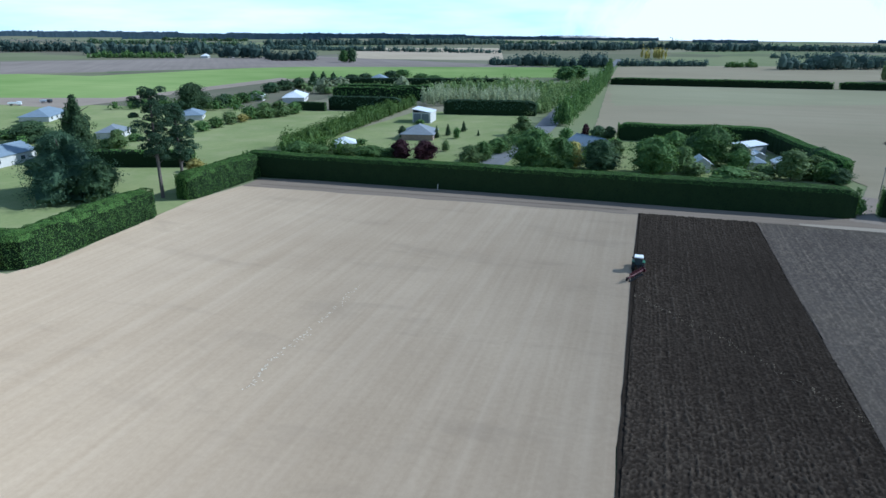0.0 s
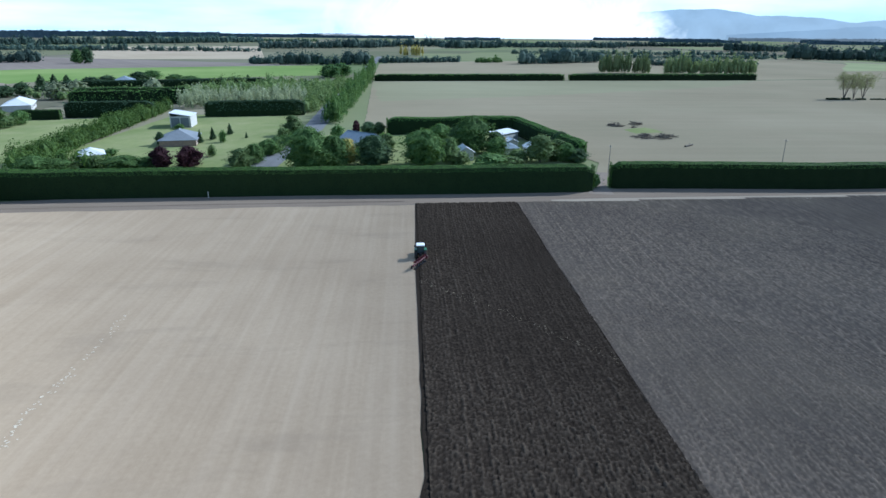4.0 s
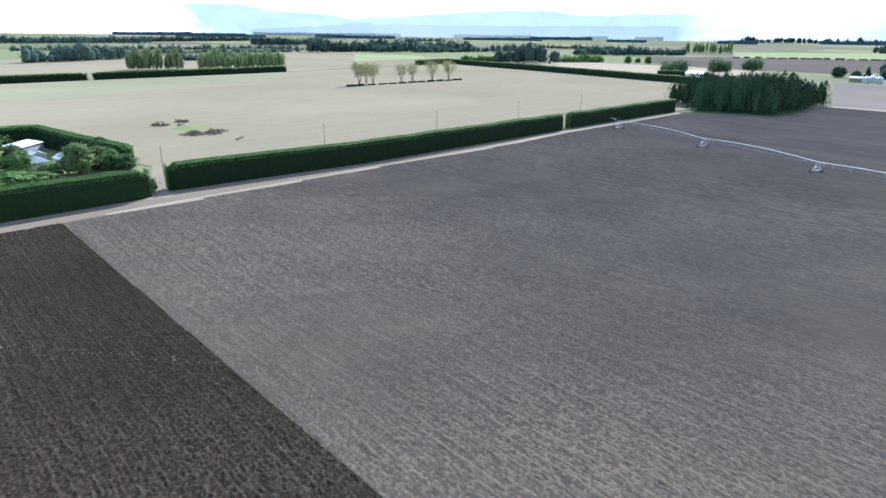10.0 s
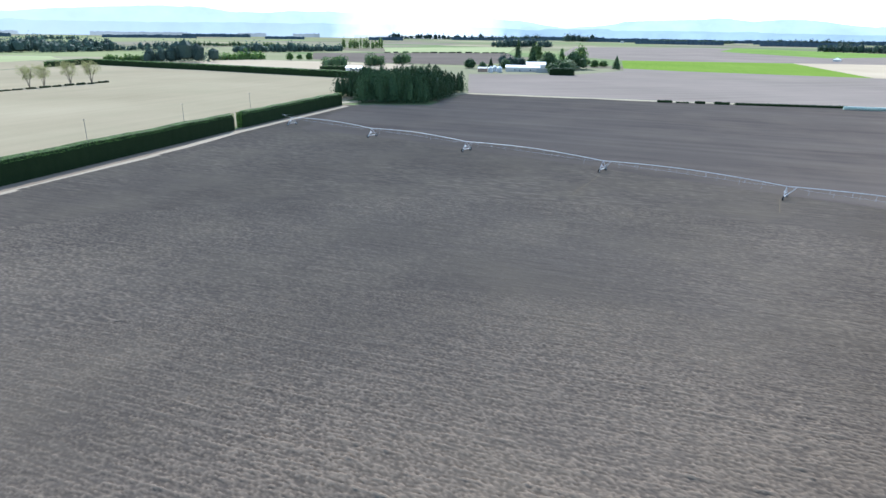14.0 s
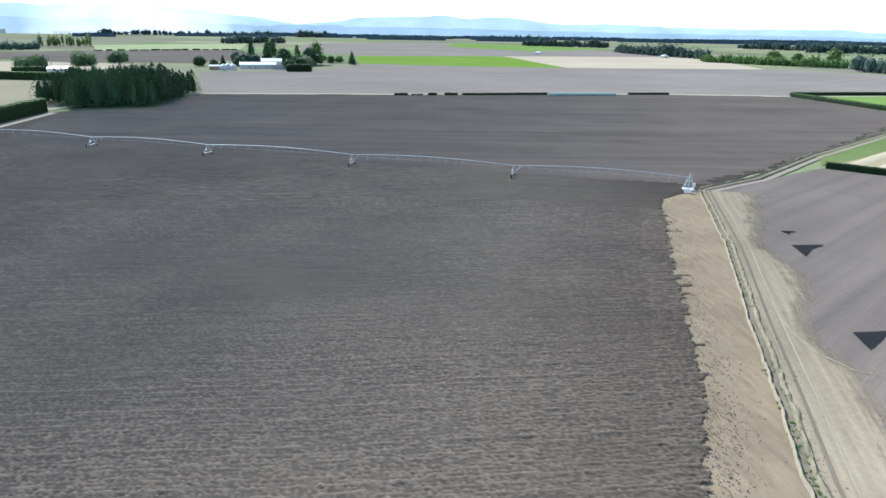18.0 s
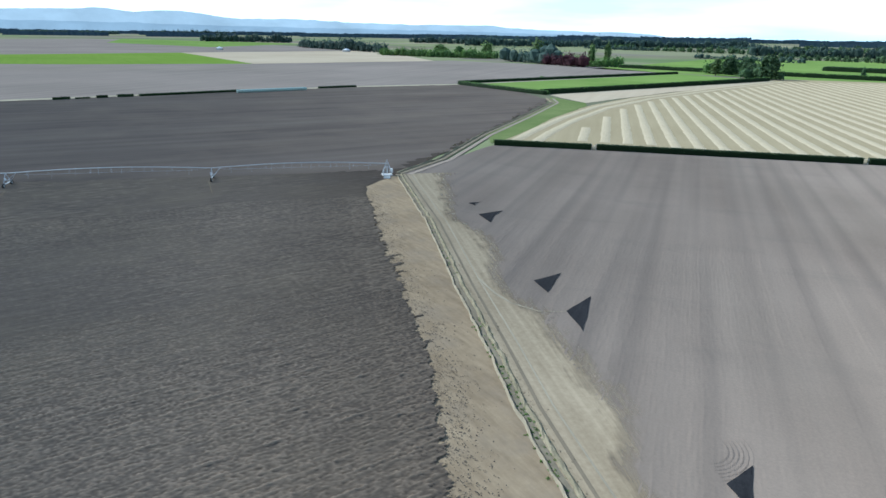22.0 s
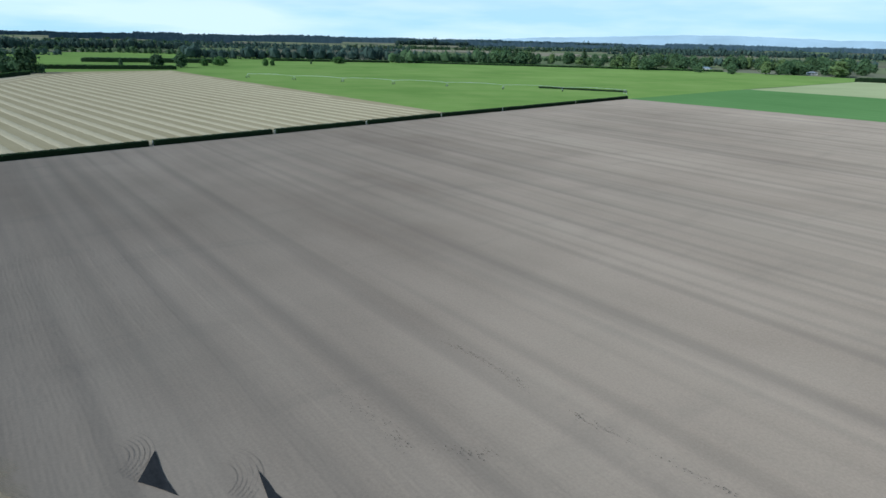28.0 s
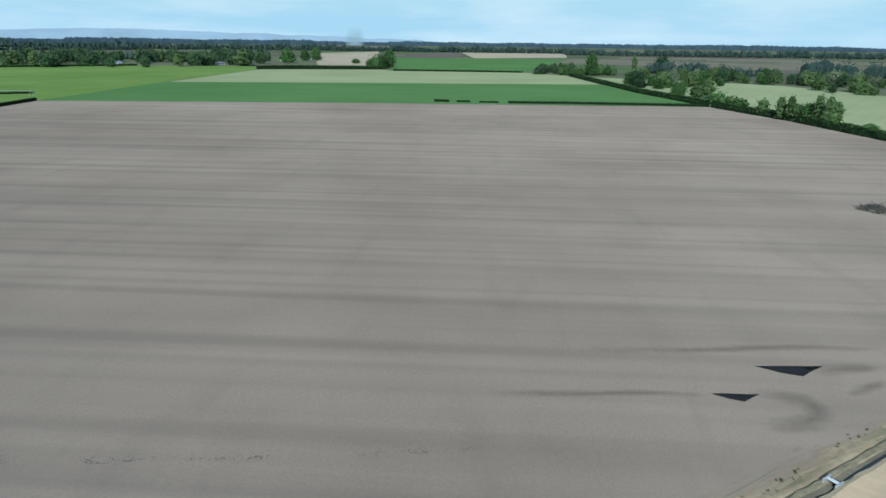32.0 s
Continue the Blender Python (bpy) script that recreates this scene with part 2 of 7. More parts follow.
M_TRACK_PALE = field("pale_wheel_track", (0.29, 0.240, 0.182), (0.43, 0.365, 0.285), 128.0, 0.4, 20, (0.3, 0.4, 0.3), 1.5, 0.08, 0.25, 0.05)
M_PADDOCK = field("dry_paddock", (0.256, 0.217, 0.144), (0.388, 0.330, 0.230), 107.0, 6.0, 20, (0.6, 0.25, 0.15), 0.7, 0.008, 0.1, 0.05,
                  tint=((0.25, 0.26, 0.16), 0.5))
M_PADDOCK_G = field("greyed_paddock", (0.250, 0.236, 0.146), (0.362, 0.337, 0.220), 107.0, 6.0, 20, (0.6, 0.25, 0.15), 0.7, 0.008, 0.1, 0.05)
M_WINDROW_F = field("mown_stubble", (0.288, 0.233, 0.140), (0.402, 0.331, 0.212), 154.0, 2.0, 20, (0.4, 0.35, 0.25), 0.9, 0.02, 0.2, 0.05)
M_STRAW = field("straw", (0.400, 0.331, 0.222), (0.525, 0.440, 0.306), 154.0, 0.8, 6, (0.2, 0.4, 0.4), 1.4, 0.05, 0.4, 0.08)
M_CHAFF = field("pale_chaff", (0.58, 0.50, 0.38), (0.74, 0.65, 0.50), 17.0, 0.8, 6, (0.2, 0.4, 0.4), 1.4, 0.05)
M_GREEN = field("pasture", (0.115, 0.194, 0.045), (0.228, 0.315, 0.090), 107.0, 5.0, 20, (0.6, 0.25, 0.15), 0.8, 0.01, 0.1, 0.05,
                tint=((0.30, 0.33, 0.13), 1.0))
M_CROP = field("green_crop", (0.088, 0.172, 0.056), (0.150, 0.252, 0.092), 161.0, 4.0, 20, (0.5, 0.35, 0.15), 0.8, 0.01, 0.1, 0.05)
M_SPRING = field("spring_pasture", (0.15, 0.240, 0.066), (0.30, 0.360, 0.140), 107.0, 8.0, 30, (0.75, 0.18, 0.07), 0.8, 0.006, 0.1, 0.05, 0.15)
M_PALEGREEN = field("pale_green_pasture", (0.27, 0.298, 0.150), (0.41, 0.420, 0.240), 107.0, 5.0, 20, (0.6, 0.25, 0.15), 0.8, 0.01, 0.1, 0.05)
M_BRIGHT = field("bright_crop", (0.135, 0.215, 0.034), (0.205, 0.290, 0.062), 107.0, 5.0, 20, (0.5, 0.35, 0.15), 0.8, 0.01)
M_LAWN = field("lawn", (0.150, 0.200, 0.070), (0.320, 0.330, 0.155), 30.0, 3.0, 4, (0.6, 0.15, 0.25), 0.8, 0.03, 0.1, 0.05, tint=((0.36, 0.33, 0.20), 1.4))
M_GREY = field("grey_soil", (0.190, 0.160, 0.138), (0.305, 0.258, 0.222), 161.0, 6.0, 30, (0.5, 0.4, 0.1), 0.6, 0.008)
M_ROUGH = field("rough_grass", (0.090, 0.135, 0.042), (0.215, 0.245, 0.100), 30.0, 3.0, 4, (0.5, 0.2, 0.3), 0.8, 0.03)
M_TAN = field("pale_stubble", (0.375, 0.305, 0.215), (0.53, 0.44, 0.325), 161.0, 6.0, 30, (0.5, 0.4, 0.1), 0.6, 0.008)
M_BROWN = field("far_brown_soil", (0.125, 0.104, 0.088), (0.195, 0.165, 0.140), 161.0, 6.0, 30, (0.5, 0.4, 0.1), 0.6, 0.008)
M_HEAD = field("headland_soil", (0.185, 0.146, 0.110), (0.295, 0.238, 0.185), 107.0, 1.0, 20, (0.3, 0.45, 0.25), 2.0, 0.05, 0.2, 0.04)
M_GRAVEL = field("gravel", (0.235, 0.188, 0.148), (0.36, 0.298, 0.243), 107.0, 1.0, 15, (0.3, 0.4, 0.3), 2.0, 0.05, 0.2, 0.04)
M_ASPHALT = field("asphalt", (0.15, 0.155, 0.16), (0.25, 0.25, 0.255), 17.0, 1.5, 20, (0.4, 0.3, 0.3), 3.0, 0.05)
M_BANK = field("ditch_bank", (0.13, 0.115, 0.070), (0.36, 0.305, 0.21), 128.0, 0.7, 2, (0.3, 0.3, 0.4), 1.6, 0.2, 0.5, 0.1)

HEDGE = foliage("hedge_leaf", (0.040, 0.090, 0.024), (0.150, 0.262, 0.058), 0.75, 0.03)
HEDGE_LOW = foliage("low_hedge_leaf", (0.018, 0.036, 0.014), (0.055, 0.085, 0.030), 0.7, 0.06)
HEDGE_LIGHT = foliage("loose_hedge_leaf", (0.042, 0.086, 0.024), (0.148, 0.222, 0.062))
# shaded copies of the hedge leaf: shade of faces and inside put into colour
HEDGE_SHADED = foliage("hedge_shaded_leaf", (0.007, 0.015, 0.007), (0.022, 0.042, 0.016), 0.85, 0.0)
HEDGE_IN = foliage("hedge_inner_shade", (0.007, 0.015, 0.006), (0.018, 0.033, 0.011), 0.9, 0)
CONIFER = foliage("conifer_leaf", (0.028, 0.056, 0.036), (0.085, 0.135, 0.072))
PINEWOOD = foliage("plantation_needles", (0.022, 0.048, 0.024), (0.056, 0.096, 0.042), 0.75, 0.05)
BROAD = foliage("broad_leaf", (0.042, 0.094, 0.030), (0.155, 0.240, 0.076))
DARKBROAD = foliage("dark_broad_leaf", (0.034, 0.066, 0.034), (0.108, 0.162, 0.072))
LIGHT = foliage("light_leaf", (0.078, 0.128, 0.045), (0.205, 0.268, 0.105))
POPLAR = foliage("poplar_leaf", (0.105, 0.150, 0.060), (0.245, 0.295, 0.135))
AUTUMN = foliage("autumn_leaf", (0.240, 0.220, 0.065), (0.440, 0.390, 0.130))
PALE = foliage("pale_leaf", (0.200, 0.240, 0.145), (0.370, 0.400, 0.260), 0.75, 0.45)
BARELEAF = foliage("thin_spring_leaf", (0.150, 0.165, 0.075), (0.300, 0.310, 0.160), 0.75, 0.3)
PURPLE = foliage("purple_leaf", (0.030, 0.014, 0.018), (0.090, 0.038, 0.045))
# far leaves: air haze put into the colour as extra blue
FARLEAF_HAZED = foliage("far_hazed_leaf", (0.038, 0.064, 0.056), (0.094, 0.136, 0.112))
BARK = plain("bark", (0.12, 0.10, 0.085), 0.9, 0, 0.35, 3.0)


def far_ground():
    m, nt, b = material("far_country", 1.0, 0, 0.0)
    v, pos = rows_vector(nt, 107.0, 1 / 420.0, 1 / 260.0)
    vor = node(nt, "ShaderNodeTexVoronoi", Vector=v, Scale=1.0)
    vor.distance = "CHEBYCHEV"
    sep = nt.nodes.new("ShaderNodeSeparateColor")
    nt.links.new(vor.outputs["Color"], sep.inputs["Color"])
    col = ramp(nt, sep.outputs[0], [(0.0, (0.30, 0.25, 0.19)), (0.25, (0.12, 0.19, 0.07)), (0.45, (0.14, 0.118, 0.10)), (0.7, (0.20, 0.235, 0.11)),
                                    (1.0, (0.18, 0.158, 0.14))])
    n1 = noise_of(nt, pos, 0.01, 5.0, 0.6)
    col = blend(nt, 0.3, col, ramp(nt, n1, [(0.3, (0.13, 0.14, 0.085)), (0.7, (0.27, 0.24, 0.175))]))
    nt.links.new(col, b.inputs["Base Color"])
    return m


M_FAR = far_ground()


# ---- mesh helpers ----
rng = np.random.default_rng(11)


def mesh_from(name, verts, faces, mat, smooth=False):
    me = bpy.data.meshes.new(name)
    verts = np.asarray(verts, dtype=np.float32)
    if isinstance(faces, np.ndarray):
        n, k = faces.shape
        me.vertices.add(len(verts))
        me.vertices.foreach_set("co", verts.ravel())
        me.loops.add(n * k)
        me.loops.foreach_set("vertex_index", faces.astype(np.int32).ravel())
        me.polygons.add(n)
        me.polygons.foreach_set("loop_start", np.arange(0, n * k, k, dtype=np.int32))
        me.update(calc_edges=True)
    else:
        me.from_pydata([tuple(map(float, v)) for v in verts], [], faces)
        me.update()
    for mm in (mat if isinstance(mat, (list, tuple)) else (mat,)):
        me.materials.append(mm)
    if smooth:
        me.polygons.foreach_set("use_smooth", [True] * len(me.polygons))
    return me


def thing(name, label, category, group="", kind="", at=None):
    e = new(name)
    e.empty_display_size = 0.5
    if at is not None:
        e.matrix_world = at
    return tagged(e, label, category, group, kind)


def put(name, me, parent, label="", m=None):
    o = new(name, me)
    o.parent = parent
    if m is not None:
        o.matrix_basis = m
    if label:
        o["label"] = label
    return o


def part(name, bm, mat, parent, label="", m=None):
    me = bpy.data.meshes.new(name)
    bm.to_mesh(me)
    bm.free()
    me.materials.append(mat)
    return put(name, me, parent, label, m)


def box(bm, cx, cy, cz, sx, sy, sz, bevel=0.0, turn=None):
    r = bmesh.ops.create_cube(bm, size=1.0)
    m = Matrix.Translation((cx, cy, cz)) @ (turn if turn is not None else Matrix.Identity(4)) @ Matrix.Diagonal((sx, sy, sz, 1))
    bmesh.ops.transform(bm, matrix=m, verts=r["verts"])
    if bevel:
        es = list({e for v in r["verts"] for e in v.link_edges})
        bmesh.ops.bevel(bm, geom=es, offset=bevel, segments=1, affect="EDGES")
    return r["verts"]


def rod(bm, a, b, r, r2=None, seg=8):
    a, b = Vector(a), Vector(b)
    d = b - a
    res = bmesh.ops.create_cone(bm, cap_ends=True, segments=seg, radius1=r, radius2=r if r2 is None else r2, depth=d.length)
    m = Matrix.Translation((a + b) / 2) @ d.to_track_quat("Z", "Y").to_matrix().to_4x4()
    bmesh.ops.transform(bm, matrix=m, verts=res["verts"])


def tube(bm, pts, r, seg=8):
    """One bent pipe through the points."""
    rings = []
    for i, p in enumerate(pts):
        p = Vector(p)
        d = (Vector(pts[min(i + 1, len(pts) - 1)]) - Vector(pts[max(i - 1, 0)])).normalized()
        a = d.orthogonal().normalized() if abs(d.z) > 0.9 else Vector((-d.y, d.x, 0)).normalized()
        b = d.cross(a)
        rings.append([bm.verts.new(p + (a * math.cos(math.tau * k / seg) + b * math.sin(math.tau * k / seg)) * r) for k in range(seg)])
    for i in range(len(rings) - 1):
        for k in range(seg):
            bm.faces.new((rings[i][k], rings[i][(k + 1) % seg], rings[i + 1][(k + 1) % seg], rings[i + 1][k]))
    bm.faces.new(rings[0][::-1])
    bm.faces.new(rings[-1])


def ragged(pts, step, amount, closed=True, seed=0):
    """The outline with its sides cut into short pieces that wander a little."""
    out = []
    n = len(pts)
    for i in range(n if closed else n - 1):
        a, b = Vector(pts[i]).to_2d(), Vector(pts[(i + 1) % n]).to_2d()
        k = max(1, min(160, int((b - a).length / step)))
        side = Vector((-(b - a).y, (b - a).x)).normalized()
        for j in range(k):
            p = a.lerp(b, j / k)
            w = 0 if j == 0 else amount * noise.noise((p.x * 0.23 + seed, p.y * 0.23, seed * 1.7)) * 2
            out.append(p + side * w)
    if not closed:
        out.append(Vector(pts[-1]).to_2d())
    return out


def patch(name, pts, z, mat, label, step=6.0, amount=0.4, category="field"):
    loop = ragged(pts, step, amount, seed=len(name))
    bm = bmesh.new()
    vs = [bm.verts.new((p.x, p.y, z)) for p in loop]
    f = bm.faces.new(vs)
    f.normal_update()
    if f.normal.z < 0:
        f.normal_flip()
    bmesh.ops.triangulate(bm, faces=[f], quad_method="BEAUTY", ngon_method="EAR_CLIP")
    me = bpy.data.meshes.new(name)
    bm.to_mesh(me)
    bm.free()
    me.materials.append(mat)
    return tagged(new(name, me), label, category, kind="structure")


def ribbon(name, pts, widths, z, mat, label, category="track", crown=0.0):
    pts = [Vector(p).to_2d() for p in pts]
    if not isinstance(widths, (list, tuple)):
        widths = [widths] * len(pts)
    fine, ws = [], []
    for i in range(len(pts) - 1):
        k = max(1, min(80, int((pts[i + 1] - pts[i]).length / 5)))
        for j in range(k):
            fine.append(pts[i].lerp(pts[i + 1], j / k))
            ws.append(widths[i] + (widths[i + 1] - widths[i]) * j / k)
    fine.append(pts[-1])
    ws.append(widths[-1])
    verts, faces = [], []
    for i, p in enumerate(fine):
        d = (fine[min(i + 1, len(fine) - 1)] - fine[max(i - 1, 0)]).normalized()
        s = Vector((d.y, -d.x))
        for k, f in enumerate((-0.5, -0.2, 0.2, 0.5)):
            w = ws[i] * (1 + 0.12 * noise.noise((p.x * 0.3, p.y * 0.3, k)))
            q = p + s * f * w
            verts.append((q.x, q.y, z + (crown if k in (1, 2) else 0)))
        if i:
            for k in range(3):
                a = (i - 1) * 4 + k
                faces.append((a, a + 1, a + 5, a + 4))
    me = mesh_from(name, verts, faces, mat)
    return tagged(new(name, me), label, category, kind="structure")


# ---- leaves, crowns, hedges ----
def cards(points, normals, size, wild=0.6, quad=True):
    """A leaf card at each point, roughly facing along its normal."""
    n = len(points)
    nn = normals + rng.normal(0, wild, (n, 3))
    nn /= np.linalg.norm(nn, axis=1, keepdims=True) + 1e-9
    up = rng.normal(0, 1, (n, 3))
    u = np.cross(nn, up)
    u /= np.linalg.norm(u, axis=1, keepdims=True) + 1e-9
    v = np.cross(nn, u)
    s = (size * rng.uniform(0.55, 1.35, n))[:, None] * 0.5
    k = rng.uniform(0.5, 1.0, n)[:, None]
    c = np.stack([points - u * s, points - v * s * k, points + u * s, points + v * s * k], 1)
    return c.reshape(-1, 3), np.arange(n * 4).reshape(n, 4)


def ball_points(n):
    p = rng.normal(0, 1, (n, 3))
    return p / (np.linalg.norm(p, axis=1, keepdims=True) + 1e-9)


ICO_V, ICO_F = None, None


def ico():
    global ICO_V, ICO_F
    if ICO_V is None:
        bm = bmesh.new()
        bmesh.ops.create_icosphere(bm, subdivisions=1, radius=1)
        ICO_V = np.array([v.co[:] for v in bm.verts])
        ICO_F = np.array([[v.index for v in f.verts] + [f.verts[0].index] for f in bm.faces])[:, :3]
        bm.free()
    return ICO_V, ICO_F


def crown_mesh(name, blobs, per, size, mat, core=0.72, wild=0.55):
    """blobs: rows of centre and radii (cx, cy, cz, rx, ry, rz). Leaves cover each blob; a lumpy core keeps it from being see-through."""
    vs, fs, base = [], [], 0
    iv, iface = ico()
    for cx, cy, cz, rx, ry, rz in blobs:
        c, r = np.array((cx, cy, cz)), np.array((rx, ry, rz))
        d = ball_points(per)
        d[:, 2] = np.where(d[:, 2] < -0.45, -d[:, 2], d[:, 2])
        p = c + d * r * rng.uniform(0.8, 1.12, (per, 1))
        v, f = cards(p, d / r * r.mean(), size, wild)
        vs.append(v)
        fs.append(f + base)
        base += len(v)
        if core:
            w = c + iv * r * core * (1 + rng.uniform(-0.12, 0.12, (len(iv), 1)))
            q = np.concatenate([iface, iface[:, 2:]], 1)
            tri = [tuple(int(k) + base for k in t) for t in iface]
            vs.append(w)
            fs.append(np.array([(a, b2, c2, c2) for a, b2, c2 in tri]))
            base += len(w)
    verts, quads = np.concatenate(vs), np.concatenate(fs)
    tri_mask = quads[:, 2] == quads[:, 3]
    faces = [tuple(map(int, q)) for q in quads[~tri_mask]] + [tuple(map(int, q[:3])) for q in quads[tri_mask]]
    me = bpy.data.meshes.new(name)
    me.from_pydata(verts.tolist(), [], faces)
    me.update()
    me.materials.append(mat)
    return me


def trunk_mesh(name, h, r, limbs, mat=None, lean=0.0):
    bm = bmesh.new()
    a = Vector((0, 0, -0.2))
    b = Vector((lean * h * 0.5, 0, h * 0.5))
    c = Vector((lean * h, 0.1, h))
    rod(bm, a, b, r, r * 0.7, 8)
    rod(bm, b, c, r * 0.7, r * 0.3, 7)
    for s, e, rr in limbs:
        rod(bm, s, e, rr, rr * 0.35, 5)
    me = bpy.data.meshes.new(name)
    bm.to_mesh(me)
    bm.free()
    me.materials.append(mat or BARK)
    return me


def dome(f):
    return math.sqrt(max(0.05, 1 - (1.9 * f - 0.75) ** 2 / 1.35))


def cone(f):
    return 1.03 - 0.95 * f


def cone_dome(f):
    return 0.55 + 0.45 * math.sin(math.pi * min(1.0, 0.25 + 0.5 * f)) - 0.85 * max(0.0, f - 0.25) ** 1.2


def spindle(f):
    return 0.35 + 0.75 * math.sin(math.pi * min(1, f * 0.85 + 0.12))


def limb_set(n, z0, z1, reach, r):
    out = []
    for i in range(n):
        a = i * 2.4 + rng.uniform(0, 0.6)
        z = z0 + (z1 - z0) * i / max(1, n - 1)
        out.append(((0, 0, z), (math.cos(a) * reach, math.sin(a) * reach, z + reach * 0.7), r))
    return out


PROTO, FRESH, LATER = {}, set(), []


def full_crown(name, h0, h1, w, shape, count, size, mat, rough=0.30, seed=0, lean=0.0):
    """One closed, uneven crown: leaves in a loose shell over a lumpy core, with boughs that stand out and hollows between."""
    top = max(shape(k / 40) for k in range(41))

    def reach(ang, f):
        c, s = np.cos(ang), np.sin(ang)
        r = np.array([noise.noise((1.7 * a + seed, 1.7 * b, 3.6 * t)) * 1.0 + noise.noise((4.2 * a + seed, 4.2 * b, 9.0 * t + 5)) * 0.8 + noise.noise((9 * a + seed, 9 * b, 20 * t)) * 0.4 for a, b, t in zip(c, s, f)])
        return np.array([shape(t) / top for t in f]) * w * np.clip(0.88 + rough * r, 0.35, 1.5)

    f = rng.uniform(0, 1, count * 3)
    keep = rng.uniform(0, 1, count * 3) < np.array([0.25 + 0.75 * shape(t) / top for t in f])
    f = f[keep][:count]
    ang = rng.uniform(0, math.tau, len(f))
    r = reach(ang, f) * (1 - np.abs(rng.normal(0, 0.11, len(f))) + np.where(rng.uniform(0, 1, len(f)) < 0.12, rng.uniform(0, 0.16, len(f)), 0))
    cap = rng.uniform(0, 1, len(f)) < np.clip((f - 0.86) * 6, 0, 1)
    r = np.where(cap, r * np.sqrt(rng.uniform(0, 1, len(f))), r)
    P = np.stack([np.cos(ang) * r, np.sin(ang) * r, h0 + (h1 - h0) * f + rng.normal(0, size * 0.6, len(f))], 1)
    N = np.stack([np.cos(ang), np.sin(ang), 0.15 + 1.1 * f], 1)
    v, fc = cards(P, N, size, 0.6)
    A, B = 22, 14
    aa, ff = np.meshgrid(np.arange(A) * math.tau / A, np.linspace(0.0, 0.96, B))
    rr = reach(aa.ravel(), ff.ravel()) * 0.74
    cv = np.stack([np.cos(aa.ravel()) * rr, np.sin(aa.ravel()) * rr, h0 + (h1 - h0) * ff.ravel()], 1)
    cf = [(b * A + a, b * A + (a + 1) % A, (b + 1) * A + (a + 1) % A, (b + 1) * A + a) for b in range(B - 1) for a in range(A)]
    tops = tuple((B - 1) * A + a for a in range(A))
    me = bpy.data.meshes.new(name)
    n = len(v)
    me.from_pydata(v.tolist() + cv.tolist(), [], fc.tolist() + [tuple(k + n for k in q) for q in cf] + [tuple(k + n for k in tops)])
    me.update()
    me.materials.append(mat)
    return me


def tree_kind(key, label, category, h, w, shape, n, per, size, mat, trunk=0.25, base=0.15, rad=0.3, core=0.72, limbs=5, name="tree", rough=0.72):
    """A tree h high and w in half width, in a fine and a coarse make (for distance); the first of each planted is the model, the rest are copies."""
    for k, nn, ss in ((key, int(n * per * 0.5), size * 0.95), (key + "_far", int(n * per * 0.075), size * 2.2)):
        t = thing(name, label, category, at=pose(0, -60, -400))
        put("trunk", trunk_mesh("trunk", h * 0.82, trunk, limb_set(limbs, h * base * 0.9, h * 0.7, w * 0.6, trunk * 0.4)), t)
        put("crown", full_crown("crown", h * base, h * 0.98, w, shape, max(200, nn), ss, mat, rough, len(PROTO) * 7.3), t)
        PROTO[k] = (t, h, w)
        FRESH.add(k)


def plant(key, x, y, h, w=None, label=""):
    if math.hypot(x, y) > 320 and key + "_far" in PROTO:
        key += "_far"
    t, h0, w0 = PROTO[key]
    s = h / h0
    sw = s if w is None else w / w0
    m = Matrix.LocRotScale((x, y, 0), Euler((0, 0, random.uniform(0, 6.28))), (sw, sw, s))
    if key in FRESH:
        FRESH.discard(key)
        LATER.append((t, m))
        o = t
    else:
        o = copy_thing(t, m)
    if label:
        o["label"] = label
    return o


tree_kind("broad", "spreading green broadleaf tree with a dense crown", "tree", 10, 4.6, dome, 40, 210, 0.40, BROAD, 0.3, 0.08, 0.32)
tree_kind("broad2", "dark green broadleaf tree with an uneven crown", "tree", 10, 4.2, dome, 34, 220, 0.40, DARKBROAD, 0.3, 0.07, 0.33)
tree_kind("light", "pale green tree with a loose crown", "tree", 10, 3.6, dome, 32, 170, 0.36, LIGHT, 0.22, 0.07, 0.34, 0.6)
tree_kind("autumn", "yellow autumn tree with thinning leaves", "tree", 10, 3.4, dome, 30, 170, 0.36, AUTUMN, 0.22, 0.09, 0.34, 0.6)
tree_kind("purple", "purple-leaved garden tree with a round crown", "tree", 8, 3.6, dome, 26, 190, 0.34, PURPLE, 0.22, 0.08, 0.38)
tree_kind("spruce", "dark green conical spruce with tiered branches", "tree", 16, 4.6, cone, 70, 120, 0.5, DARKBROAD, 0.35, 0.06, 0.27, 0.65)
tree_kind("poplar", "tall narrow poplar with upright branches", "tree", 14, 1.7, spindle, 26, 130, 0.4, LIGHT, 0.2, 0.08, 0.5, 0.6, 4)
tree_kind("shrub", "rounded green garden shrub", "shrub", 3, 1.9, dome, 9, 130, 0.34, BROAD, 0.1, 0.1, 0.45, 0.75, 3, "shrub")
tree_kind("shrub_light", "light green garden shrub", "shrub", 3, 1.9, dome, 9, 130, 0.34, LIGHT, 0.1, 0.1, 0.45, 0.75, 3, "shrub")
tree_kind("bush_autumn", "yellow autumn garden shrub", "shrub", 3, 1.8, dome, 9, 120, 0.34, AUTUMN, 0.1, 0.1, 0.45, 0.7, 3, "shrub")


